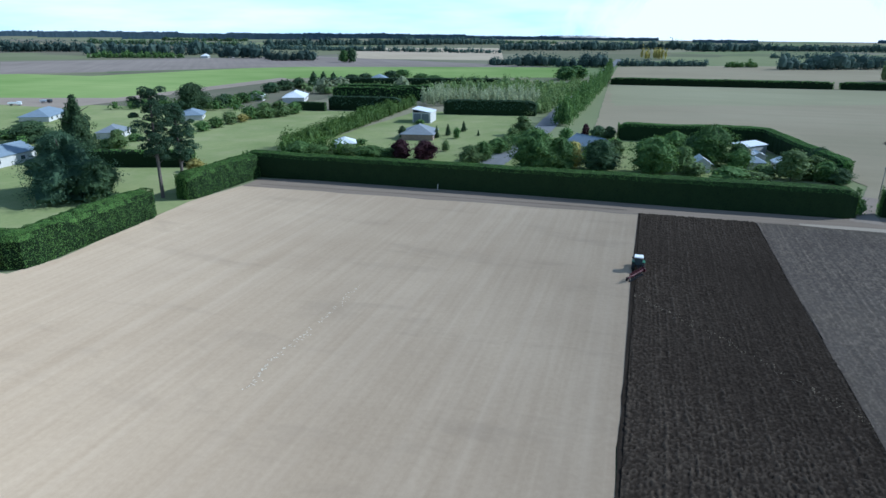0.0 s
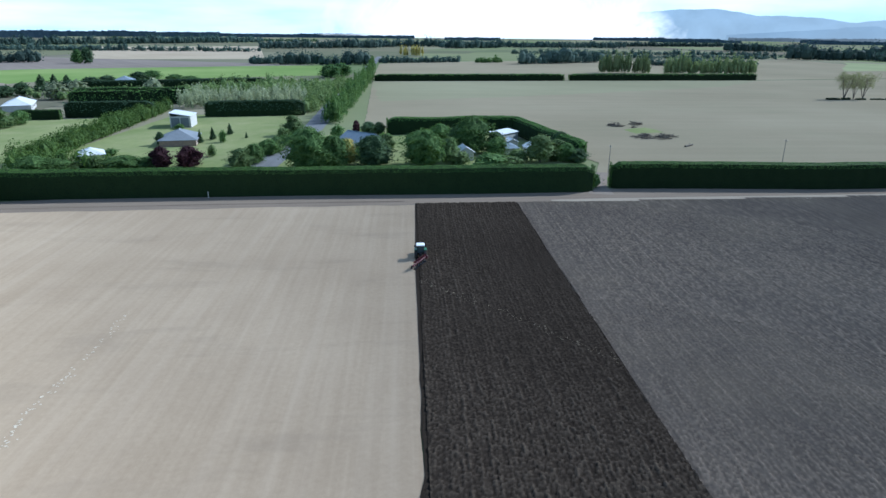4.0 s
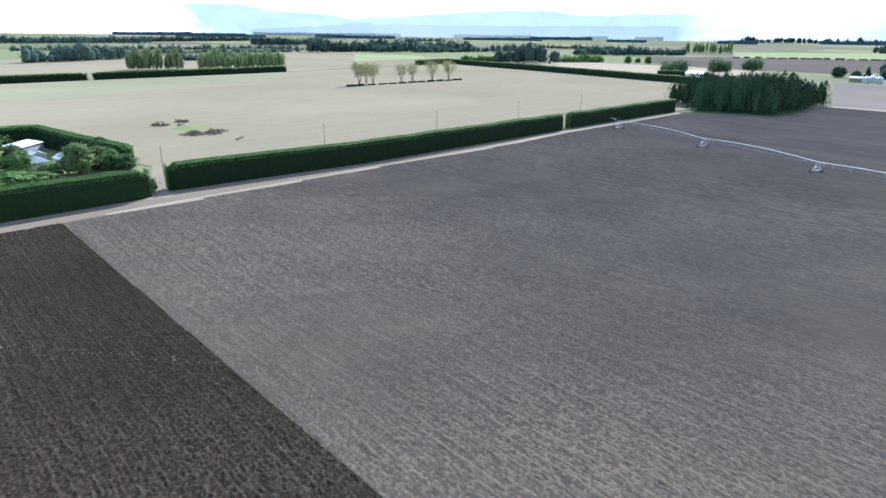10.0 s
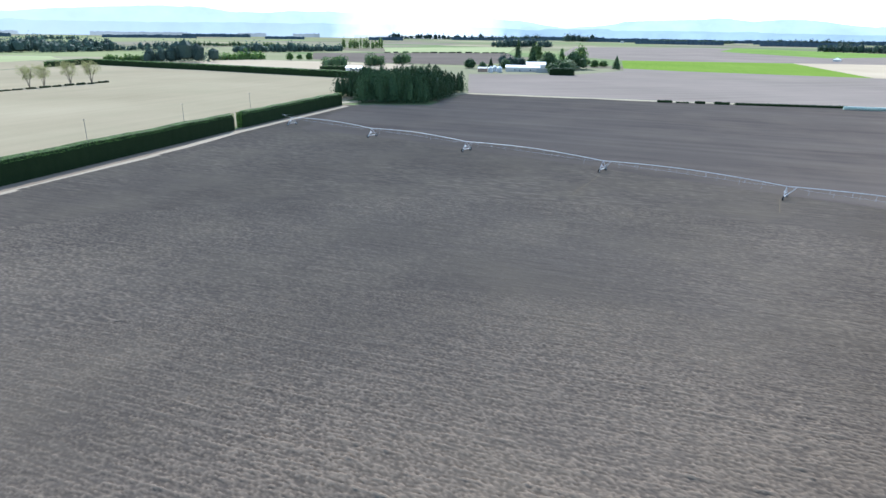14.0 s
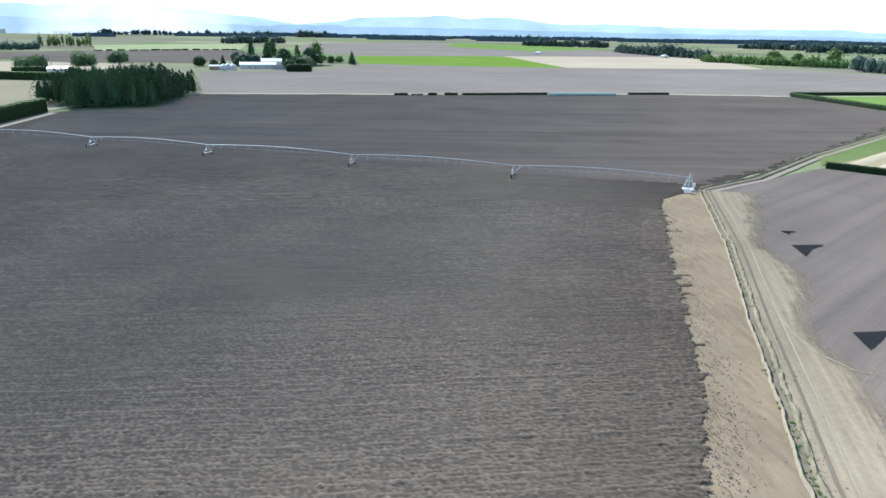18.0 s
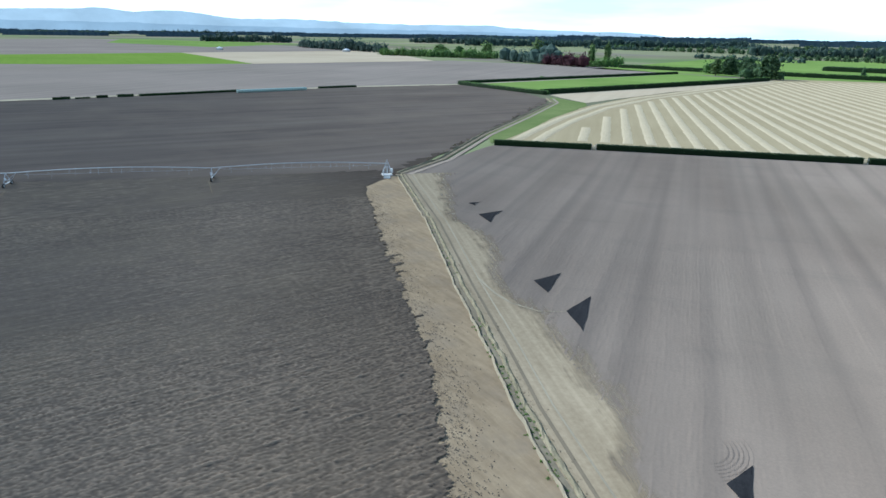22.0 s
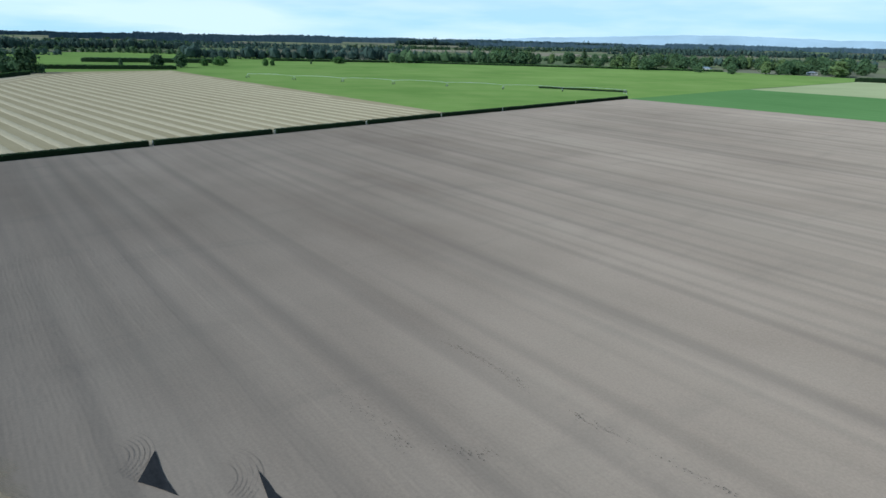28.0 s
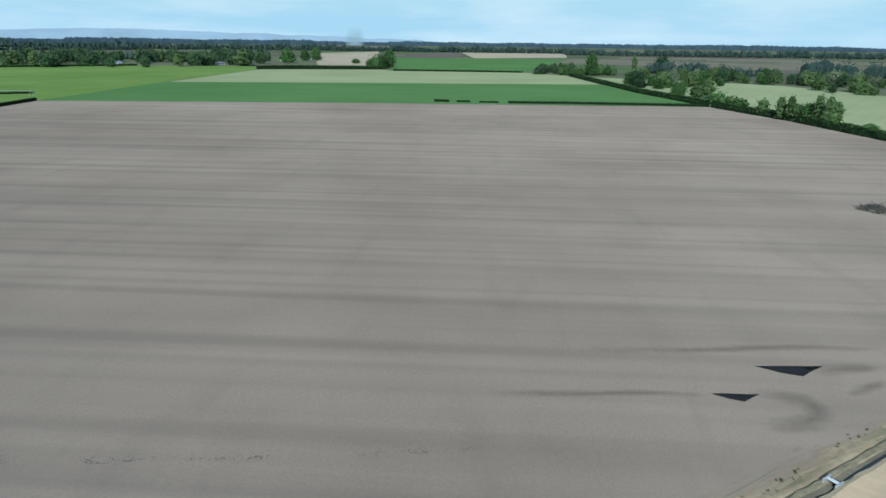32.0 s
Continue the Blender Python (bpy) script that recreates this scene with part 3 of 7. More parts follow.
def stand(name, a, b, h, mat, depth=12.0, space=6.0, per=70, size=1.3, kind="round", label="belt of dark trees far across the fields", fill=1.0, vary=(0.6, 1.08), loose=0.5):
    """A belt or wood of trees seen from afar, as one object: each tree a ragged crown of leaf cards on a trunk."""
    a, b = Vector(a).to_2d(), Vector(b).to_2d()
    L = max((b - a).length, 1.0)
    d = (b - a) / L
    s = Vector((-d.y, d.x))
    if (a + b).dot(s) < 0:
        s = -s
    space *= 0.8
    if min(a.length, b.length) > 600:             # far belts get fewer, larger leaf clumps
        per, size = int(per * 0.6), size * 1.2
    cols = max(1, int(L / space))
    rws = max(1, int(depth / space))
    thick = 0.72 if min(a.length, b.length) > 450 else 0.5
    ph = random.uniform(0, 50)
    vs, fs, base = [], [], 0
    iv, iface = ico()
    for i in range(cols + 1):
        for j in range(rws):
            if random.random() > fill * 0.93:
                continue
            p = a + d * (L * i / max(cols, 1) + random.uniform(-0.8, 0.8) * space) + s * (j * space + random.uniform(-0.6, 0.6) * space)
            hh = h * random.uniform(*vary) * (0.9 + 0.5 * noise.noise((i * 0.23 + ph, j * 0.4, ph)))
            w = {"round": 0.40, "cone": 0.22, "pine": 0.27, "slim": 0.13}[kind] * hh * random.uniform(0.8, 1.3)
            w = max(w, space * 0.62) if kind != "slim" else w
            per_j = per if j < 4 else int(per * 0.55)      # the inner rows show their tops alone
            u = ball_points(per_j)
            f = (u[:, 2] + 1) / 2
            if kind == "cone":
                wid = np.clip(1.15 - f * 1.0, 0.1, 1)
            elif kind == "pine":
                wid = np.clip(1.02 - f ** 2.4, 0.07, 1)
            elif kind == "slim":
                wid = np.sin(np.pi * np.clip(f * 0.85 + 0.1, 0, 1)) * 1.1
            else:
                wid = np.where(f < 0.35, 0.82 + 0.5 * f, np.sqrt(np.clip(1 - ((f - 0.35) / 0.67) ** 2, 0.04, 1)))
            ang = np.arctan2(u[:, 1], u[:, 0])
            lump = 1 + 0.22 * np.sin(ang * 3 + i * 1.7) * np.cos(f * 9 + i)
            q = np.stack([np.cos(ang) * w * wid * lump, np.sin(ang) * w * wid * lump, (0.06 + 0.94 * f) * hh], 1) * rng.uniform(1 - 0.24 * loose, 1 + 0.12 * loose, (per_j, 1))
            nrm = np.stack([np.cos(ang), np.sin(ang), 0.3 + 0 * ang], 1)
            v, fc = cards(q + np.array((p.x, p.y, 0)), nrm, size, loose)
            vs.append(v)
            fs.append(fc + base)
            base += len(v)
            cv = iv * np.array((w * thick, w * thick, hh * 0.36)) * rng.uniform(0.8, 1.15, (len(iv), 1)) + np.array((p.x, p.y, hh * 0.44))
            if kind == "round":
                low = cv[:, 2] < hh * 0.45
                cv[low, 2] = cv[low, 2] * 0.6
            if kind in ("cone", "pine"):
                cv[:, :2] = (cv[:, :2] - np.array((p.x, p.y))) * np.clip(1.2 - cv[:, 2:3] / hh, 0.1, 1) + np.array((p.x, p.y))
            vs.append(cv)
            fs.append(np.concatenate([iface, iface[:, 2:]], 1) + base)
            base += len(cv)
    if not vs:
        return None
    if kind != "slim" and L > 8:                # undergrowth that closes the belt towards the ground
        m_n = int(min(2200, L * h * 0.45 / (size * size) * 2.2))
        s_, e_ = rng.uniform(0, L, m_n), rng.uniform(-0.35, max(0.5, depth / 12), m_n) * space
        q = np.stack([a.x + d.x * s_ + s.x * e_, a.y + d.y * s_ + s.y * e_, rng.uniform(0.02, 0.42, m_n) * h], 1)
        v, fc = cards(q, np.tile((-s.x, -s.y, 0.4), (m_n, 1)), size * 1.2, 0.5)
        vs.append(v)
        fs.append(fc + base)
        base += len(v)
    verts, quads = np.concatenate(vs), np.concatenate(fs)
    bad = quads[:, 2] == quads[:, 3]
    me = bpy.data.meshes.new(name)
    me.from_pydata(verts.tolist(), [], quads[~bad].tolist() + quads[bad][:, :3].tolist())
    me.update()
    me.materials.append(mat)
    return tagged(new(name, me), label, "trees", kind="stuff")


def hedge(name, pts, width, height, mat, label, step=1.5, leaf=0.45, density=5.0, taper=0.96, rough=0.10, category="hedge", group="", shag=0.05, side=0.0, sway=0.10):
    """A clipped hedge along a line: a battered, lumpy body with a skin of leaves."""
    pts = [Vector(p).to_2d() for p in pts]
    line = []
    for i in range(len(pts) - 1):
        k = max(1, int((pts[i + 1] - pts[i]).length / step))
        line += [pts[i].lerp(pts[i + 1], j / k) for j in range(k)]
    line.append(pts[-1])
    prof = [(-0.5, 0.0), (-0.5, 0.35), (-0.495 * taper, 0.80), (-0.42 * taper, 0.93), (0, 1.0), (0.42 * taper, 0.93), (0.495 * taper, 0.80), (0.5, 0.35), (0.5, 0.0)]
    K = len(prof)
    V = np.zeros((len(line), K, 3))
    for i, p in enumerate(line):
        d = (line[min(i + 1, len(line) - 1)] - line[max(i - 1, 0)]).normalized()
        s = Vector((d.y, -d.x))
        hh = height * (1 + 0.05 * noise.noise((p.x * 0.08, p.y * 0.08, 3)))
        run = min((p - line[0]).length, (p - line[-1]).length)
        full = min(1.0, 0.62 + 0.2 * run) if width > 3.5 else 1.0          # the ends are rounded off
        hh *= 0.5 + 0.5 * full
        for k, (f, z) in enumerate(prof):
            w = f * width * full + rough * noise.noise((p.x * 0.5, p.y * 0.5, k * 1.3 + z * 4)) * (1.6 if z > 0 else 0.8)
            V[i, k] = (p.x + s.x * w, p.y + s.y * w, z * hh + (rough * 0.8 * noise.noise((p.x * 0.7, p.y * 0.7, 9 + k)) if z > 0 else 0))
    n = len(line)
    F = []
    for i in range(n - 1):
        for k in range(K - 1):
            a = i * K + k
            F.append((a, a + K, a + K + 1, a + 1))
    body_v = V.reshape(-1, 3)
    F = np.array(F)
    # leaves over the skin
    quad = body_v[F]
    e1, e2 = quad[:, 1] - quad[:, 0], quad[:, 3] - quad[:, 0]
    nn = np.cross(e2, e1)
    area = np.linalg.norm(nn, axis=1)
    nn = nn / (area[:, None] + 1e-9)
    # bright leaf copy goes mostly on top, as the sun would light it
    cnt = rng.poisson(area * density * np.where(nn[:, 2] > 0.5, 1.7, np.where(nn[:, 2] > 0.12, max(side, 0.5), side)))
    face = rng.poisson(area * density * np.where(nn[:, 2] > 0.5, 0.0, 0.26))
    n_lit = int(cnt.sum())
    idx = np.concatenate([np.repeat(np.arange(len(F)), cnt), np.repeat(np.arange(len(F)), face)])
    uv = rng.uniform(0, 1, (len(idx), 2))
    q = quad[idx]
    P = (q[:, 0] * ((1 - uv[:, :1]) * (1 - uv[:, 1:])) + q[:, 1] * (uv[:, :1] * (1 - uv[:, 1:])) + q[:, 2] * (uv[:, :1] * uv[:, 1:])
         + q[:, 3] * ((1 - uv[:, :1]) * uv[:, 1:]))
    tuft = 0.5 + 0.5 * np.sin(P[:, 0] * 2.1 + P[:, 2] * 1.3) * np.sin(P[:, 1] * 2.3 - P[:, 2] * 1.7)
    P = P + nn[idx] * (rng.uniform(-0.06, leaf * 0.35, len(idx)) + shag * tuft)[:, None]
    lv, lf = cards(P, nn[idx], leaf, np.where(nn[idx][:, 2:] > 0.5, 0.28, sway))
    df = lf[n_lit:]                            # leaves of the clipped faces, in the shaded copy of the green
    lf = lf[:n_lit]
    ends_p = []
    for ring, sgn in ((V[0], -1), (V[-1], 1)):
        d = (line[1] - line[0]) if sgn < 0 else (line[-1] - line[-2])
        d = d.normalized() * sgn
        k = int(width * height * density)
        c = ring[:, :].mean(0)
        e = c + (ring[rng.integers(0, K, k)] - c) * np.sqrt(rng.uniform(0, 1, (k, 1)))
        e[:, 2] = rng.uniform(0.02, 0.97, k) * height
        ends_p.append((e, np.tile((d.x, d.y, 0.0), (k, 1))))
    for e, nrm in ends_p:
        v2, f2 = cards(e + nrm * rng.uniform(0, leaf * 0.9 + 0.25, (len(e), 1)), nrm, leaf, 0.55)
        lf = np.concatenate([lf, f2 + len(lv)])
        lv = np.concatenate([lv, v2])
    caps = [tuple(range(K)), tuple(reversed([(n - 1) * K + k for k in range(K)]))]
    me = bpy.data.meshes.new(name)
    me.from_pydata(body_v.tolist(), [], F.tolist() + caps)
    me.update()
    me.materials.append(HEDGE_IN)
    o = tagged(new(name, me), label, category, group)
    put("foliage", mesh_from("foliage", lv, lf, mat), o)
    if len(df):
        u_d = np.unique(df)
        put("face_foliage", mesh_from("face_foliage", lv[u_d], np.searchsorted(u_d, df), HEDGE_SHADED), o, "clipped face with shade put into its dark green")
    return o


# ---- ground and fields ----
def disc():
    verts, faces = [(0, 0, -0.12)], []
    rings, seg = (60, 150, 300, 600, 1200, 2400, 4900), 64
    for r in rings:
        for k in range(seg):
            a = math.tau * k / seg
            verts.append((math.cos(a) * r, math.sin(a) * r, -0.12))
    for k in range(seg):
        faces.append((0, 1 + k, 1 + (k + 1) % seg))
    for i in range(len(rings) - 1):
        for k in range(seg):
            a, b = 1 + i * seg + k, 1 + i * seg + (k + 1) % seg
            faces.append((a, a + seg, b + seg, b))
    return tagged(new("ground", mesh_from("ground", verts, faces, M_FAR)), "flat farming plain of pale and green paddocks", "ground", kind="structure")


disc()
patch("stubble_field", [(-46, 152), (41, 124), (-3, -13), (-20, -8), (-51, 14), (-60, 20), (-130, 72), (-100, 95), (-66, 88), (-62, 95), (-55, 131)], 0.02, M_STUBBLE,
      "pale unploughed grain stubble with faint drill rows")
patch("ploughed_strip", [(41, 124), (62, 118), (17.5, -24.5), (5, -15), (-3, -11)], 0.065, M_PLOUGH_NEW, "freshly turned dark brown plough furrows", 3, 0.3)
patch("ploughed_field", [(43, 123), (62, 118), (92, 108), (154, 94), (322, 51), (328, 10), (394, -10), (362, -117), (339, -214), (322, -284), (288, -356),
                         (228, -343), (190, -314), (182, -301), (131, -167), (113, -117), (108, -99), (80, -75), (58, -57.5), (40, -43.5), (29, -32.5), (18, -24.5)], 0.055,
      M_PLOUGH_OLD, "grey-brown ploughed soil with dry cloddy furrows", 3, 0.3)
patch("damp_ploughland", [(241, 56), (322, 50), (328, 10), (394, -10), (362, -117), (339, -214), (322, -284), (288, -356), (228, -343), (190, -314), (182, -301), (131, -167), (118, -117), (150, -70), (178, -34), (210, 8)], 0.075,
      M_PLOUGH_FAR, "darker damp ploughed soil beyond the irrigator", 4, 3.0)
patch("headland", [(-46, 154), (-30, 152), (83, 122), (89, 122), (140, 106), (234, 80), (327, 53), (324, 50), (154, 93), (92, 107), (41, 123), (-48, 146)], 0.04, M_HEAD,
      "bare headland track beside the tall hedge", 5, 0.4, "track")
patch("straw_strip", [(112, -98), (84, -74), (62, -56), (44, -42), (33, -31), (22, -22), (2, -8), (-22, -4), (-20, -10.5), (17, -37.6), (28, -46), (38, -54.6), (53, -67), (77, -87.6), (112, -114.6), (116, -112)], 0.05, M_STRIP,
      "unploughed golden straw strip beside the ditch", 3, 0.4)
patch("tilled_field", [(112, -116), (121, -169), (23, -220), (-96, -279), (-250, -355), (-330, -180), (-406, 7), (-347, 41), (-291, 68), (-160, 140), (-160, 92), (-64, 20), (-20, -12), (17, -40), (60, -75)], 0.02,
      M_TILLED, "smooth grey-brown tilled field with long seedbed lines", 6, 0.4)
patch("mown_field", [(122, -175), (124.5, -178), (133, -206), (144.5, -245), (157, -301), (162, -365), (155.6, -467), (145, -605), (143, -636), (44, -674), (-107, -290), (23, -224)], 0.02, M_WINDROW_F,
      "harvested paddock of yellow-green stubble under straw rows")
patch("grass_corner", [(124, -171), (136, -184), (180, -301), (196, -328), (165, -314), (157, -300), (144, -244), (130, -200), (124, -178)], 0.04, M_ROUGH, "green grass corner beside a water race")
patch("pasture_strip", [(292, -359), (210, -342), (146, -603), (235, -634)], 0.02, M_GREEN, "narrow green pasture between hedges")
patch("stubble_strip", [(205, -340), (165, -314), (160, -420), (145, -518), (140, -603)], 0.03, M_TAN, "pale stubble strip beside a hedge")
patch("south_pasture", [(-107, -290), (44, -674), (143, -636), (340, -650), (360, -1100), (150, -1300), (-268, -900), (-553, -742), (-640, -690), (-725, -534), (-393, -413), (-250, -352)], 0.0,
      M_GREEN, "wide green pasture")
patch("green_crop_field", [(-250, -353), (-393, -413), (-413, -417), (-580, -87), (-408, 5), (-330, -180)], 0.02, M_CROP, "dense dark green crop")
patch("pale_field", [(-413, -417), (-643, -503), (-727, -383), (-705, -356), (-757, -206), (-715, -145), (-580, -87)], 0.02, M_PALEGREEN, "pale yellowish green pasture")
patch("far_green_field", [(-706, -353), (-1255, -632), (-1320, -484), (-1420, -285), (-757, -205)], 0.0, M_CROP, "green crop beyond a hedge")
patch("far_stubble_field", [(-1345, -476), (-2125, -806), (-3100, -640), (-1567, -318)], 0.0, M_TAN, "pale stubble far across the plain")
patch("far_stubble_field", [(-728, -386), (-700, -440), (-825, -540), (-1490, -980), (-1900, -1006), (-838, -442)], 0.0, M_TAN, "pale dry paddock round a far farmstead")
patch("far_fallow_field", [(-1300, -620), (-1635, -785), (-1985, -752), (-1370, -510)], 0.0, M_BROWN, "brown bare field far across the plain")
patch("far_stubble_field", [(-129, 920), (83, 888), (147, 1652), (-202, 1585)], 0.0, M_TAN, "pale bare field between far tree belts")
patch("west_paddock", [(-416, -3), (-700, -130), (-660, 60), (-540, 140), (-300, 68)], 0.0, M_PALEGREEN, "pale green paddock behind a hedge")
patch("grey_field", [(400, -12), (598, -18), (613, -122), (690, -185), (743, -199), (620, -406), (560, -670), (361, -690), (240, -634), (296, -362), (326, -284), (343, -214), (366, -117)], 0.0, M_GREY,
      "smooth grey bare field beyond the lane")
patch("bright_field", [(990, -262), (743, -199), (700, -250), (620, -406), (967, -508)], 0.01, M_BRIGHT, "vivid yellow-green crop")
patch("pale_stubble_field", [(967, -508), (620, -406), (560, -640), (931, -892)], 0.02, M_TAN, "pale stubble field")
patch("far_grey_field", [(990, -262), (967, -508), (931, -892), (1500, -1000), (2300, -900), (2100, -400), (1200, -200)], 0.0, M_GREY, "grey bare field far off")
patch("far_green_strip", [(1700, -700), (1250, -720), (1500, -1150), (2300, -1000)], 0.03, M_GREEN, "green strip of crop far off")
patch("far_yellow_field", [(1626, 164), (1958, -200), (1314, -117), (1215, 120)], 0.0, M_PALEGREEN, "pale yellow-green field far off")
patch("far_brown_field", [(1145, 240), (1214, 122), (1300, -117), (889, -96), (769, -19), (806, 108), (882, 186)], 0.02, M_BROWN, "dark brown bare field behind the pine wood")
patch("rear_field", [(540, 78), (640, 60), (760, 40), (800, 120), (840, 260), (690, 370), (612, 226)], 0.02, M_TAN, "pale bare field behind a clipped hedge")
patch("paddock", [(105, 150), (92, 132), (145, 110), (234, 84), (327, 60), (460, 30), (524, 82), (600, 226), (676, 379), (431, 404), (270, 440), (122, 472), (58, 240), (104, 216)], 0.0, M_PADDOCK,
      "wide pale dry paddock")
patch("paddock_upper", [(88, 330), (204, 337), (353, 360), (431, 404), (270, 440), (122, 472)], 0.03, M_PADDOCK_G, "greener upper end of a paddock", 8, 2.0)
patch("paddock_far", [(122, 478), (270, 446), (431, 410), (680, 385), (860, 740), (300, 780), (200, 740)], 0.0, M_PADDOCK, "pale paddock behind a clipped hedge")
patch("green_paddock", [(641, 492), (782, 470), (860, 530), (854, 655)], 0.03, M_PALEGREEN, "green strip of a far paddock", 10, 3.0)
patch("west_garden", [(-46, 160), (-66, 92), (-200, 100), (-320, 340), (-80, 300), (-40, 190)], 0.0, M_LAWN, "rough lawns round farm houses")
patch("house_lawn", [(-42, 165), (80, 132), (100, 148), (104, 216), (58, 238), (30, 215), (38, 284), (-12, 300), (-46, 200)], 0.0, M_LAWN, "house lawns behind the tall hedge")
patch("home_paddock", [(-46, 165), (-77, 187), (-87, 222), (-76, 300), (-30, 296), (-14, 320), (-44, 200)], 0.03, M_LAWN, "small dry paddock beside a hedge")
patch("green_field", [(-250, 345), (-180, 350), (-116, 520), (100, 548), (128, 713), (-150, 730), (-286, 523), (-377, 550)], 0.0, M_SPRING, "bright green pasture beyond the houses")
patch("bare_field", [(-368, 536), (-151, 690), (128, 720), (-194, 999), (-510, 748)], 0.02, M_GREY, "bare brown field beyond the houses")
patch("track_field", [(-300, 345), (-180, 300), (-116, 500), (-130, 520), (-180, 350)], 0.03, M_GRAVEL, "bare pale ground beside pasture")

ribbon("road", [(12, 170), (38, 240), (60, 315), (122, 505), (176, 690), (260, 960)], [7.5, 8, 8, 8, 8, 8], 0.06, M_ASPHALT, "grey sealed country road between hedges", "road")
ribbon("back_lane", [(-30, 166), (20, 160), (84, 143), (96, 136), (130, 124)], 5, 0.05, M_GRAVEL, "pale gravel lane behind the tall hedge", "road")
patch("gate_verge", [(86, 132), (98, 128.6), (99.5, 132), (88, 136)], 0.058, M_GREEN, "strip of green grass at the hedge gap", 2, 0.2, "grass")
ribbon("gate_track", [(97, 139), (88, 125), (84, 118)], [5, 4, 6], 0.07, M_GRAVEL, "gravel gateway through the hedge gap", "track")
ribbon("headland_edge", [(70, 116.6), (78, 114.2), (122, 101.8), (178, 86.6), (228, 77), (318, 51.5)], [1.2, 2.6, 3.2, 3.2, 3.6, 3.6], 0.09, M_TRACK_PALE, "pale trampled edge between headland and plough", "track")
ribbon("farm_lane", [(330, 60), (398, -9), (366, -117), (343, -214), (326, -284), (292, -358), (280, -420), (240, -634)], 8, 0.05, M_LANE, "pale farm lane along a field edge", "track")

# ---- hedges ----
TALL = "tall clipped dark green shelter hedge"
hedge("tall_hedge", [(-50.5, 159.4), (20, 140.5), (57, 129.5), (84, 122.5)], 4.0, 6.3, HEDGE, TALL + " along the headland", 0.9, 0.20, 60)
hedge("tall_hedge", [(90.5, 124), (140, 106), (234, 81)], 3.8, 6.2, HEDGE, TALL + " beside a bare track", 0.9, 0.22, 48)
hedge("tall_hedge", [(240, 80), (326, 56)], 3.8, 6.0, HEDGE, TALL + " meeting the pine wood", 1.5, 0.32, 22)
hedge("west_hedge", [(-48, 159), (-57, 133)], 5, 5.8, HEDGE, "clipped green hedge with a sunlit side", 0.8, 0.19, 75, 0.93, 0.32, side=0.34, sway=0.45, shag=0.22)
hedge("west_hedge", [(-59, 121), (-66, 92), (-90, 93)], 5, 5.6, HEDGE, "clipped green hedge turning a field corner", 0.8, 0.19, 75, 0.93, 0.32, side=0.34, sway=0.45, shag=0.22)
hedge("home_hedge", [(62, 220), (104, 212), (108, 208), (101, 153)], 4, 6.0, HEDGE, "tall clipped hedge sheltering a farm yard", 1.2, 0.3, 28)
stand("hedgerow", (-45, 196), (-15, 320), 6.0, HEDGE_LIGHT, 6, 2.5, 240, 0.42, "round", "loose leafy hedgerow beside a small paddock")
stand("hedgerow", (-47, 190), (-28, 186), 4.5, HEDGE_LIGHT, 6, 3.2, 220, 0.45, "round", "leafy shrubs behind the tall hedge")
hedge("back_hedge", [(1, 291), (42, 286)], 5, 6.5, CONIFER, "tall dark conifer hedge behind a lawn", 1.5, 0.5, 5, 0.75, 0.6)
hedge("back_hedge", [(-54, 305), (-20, 299)], 5, 6.5, CONIFER, "tall dark conifer hedge", 1.5, 0.5, 4, 0.8, 0.5)
stand("avenue_trees", (49, 252), (121, 478), 11.5, BROAD, 6, 3.2, 200, 0.6, "cone", "dense row of tapering conifers along a road")
stand("avenue_trees", (121, 478), (187, 721), 11.5, BROAD, 6, 4.0, 90, 0.9, "cone", "dense row of tapering conifers along a road")
hedge("far_hedge", [(124, 474), (269.5, 443.5)], 4, 5.0, HEDGE, "clipped hedge across the far side of a paddock", 3, 0.9, 3)
hedge("far_hedge", [(275, 442.6), (431, 408)], 4, 5.0, HEDGE, "clipped hedge across the far side of a paddock", 3, 0.9, 3)
hedge("far_hedge", [(612, 384), (676, 379), (600, 226), (524, 84), (470, 30)], 4, 5.4, HEDGE, "long clipped hedge along a paddock", 3, 0.9, 3)
hedge("paddock_hedge", [(292, -361), (228, -343), (205, -340)], 4, 2.5, HEDGE, "rough green hedge beside a lane", 2, 0.5, 3)
hedge("paddock_hedge", [(210, -341), (146, -603)], 3, 3.0, HEDGE, "dark clipped hedge beside pasture", 3, 0.7, 2)
hedge("paddock_hedge", [(296, -366), (238, -636)], 3, 2.0, HEDGE_LOW, "low dark hedge beside a lane", 3, 0.7, 2)
hedge("lane_hedge", [(350, -157), (340, -212)], 2.5, 1.3, HEDGE_LOW, "low dark hedge along a lane", 2, 0.5, 2)
hedge("lane_hedge", [(328, -262), (322, -288)], 2.5, 1.3, HEDGE_LOW, "low dark hedge along a lane", 2, 0.5, 2)
hedge("crop_hedge", [(-369, -108), (-382, -77), (-408, 2)], 2.5, 1.3, HEDGE_LOW, "low broken hedge at the edge of a crop", 3, 0.6, 2)
hedge("boundary_hedge", [(-712, -139), (-496, -45), (-399, 9), (-347, 42), (-291, 69), (-170, 136)], 4, 3.5, HEDGE, "rough boundary hedge with scrub", 3, 0.7, 2, 0.8, 0.6)
hedge("pasture_hedge", [(-268, -897), (-553, -740), (-633, -691)], 4, 2.5, HEDGE, "dark hedge at the far side of pasture", 4, 1.0, 1)
hedge("pale_hedge", [(-640, -505), (-678, -474), (-727, -381)], 4, 4.5, HEDGE, "clipped hedge beyond a pale field", 4, 1.0, 1)
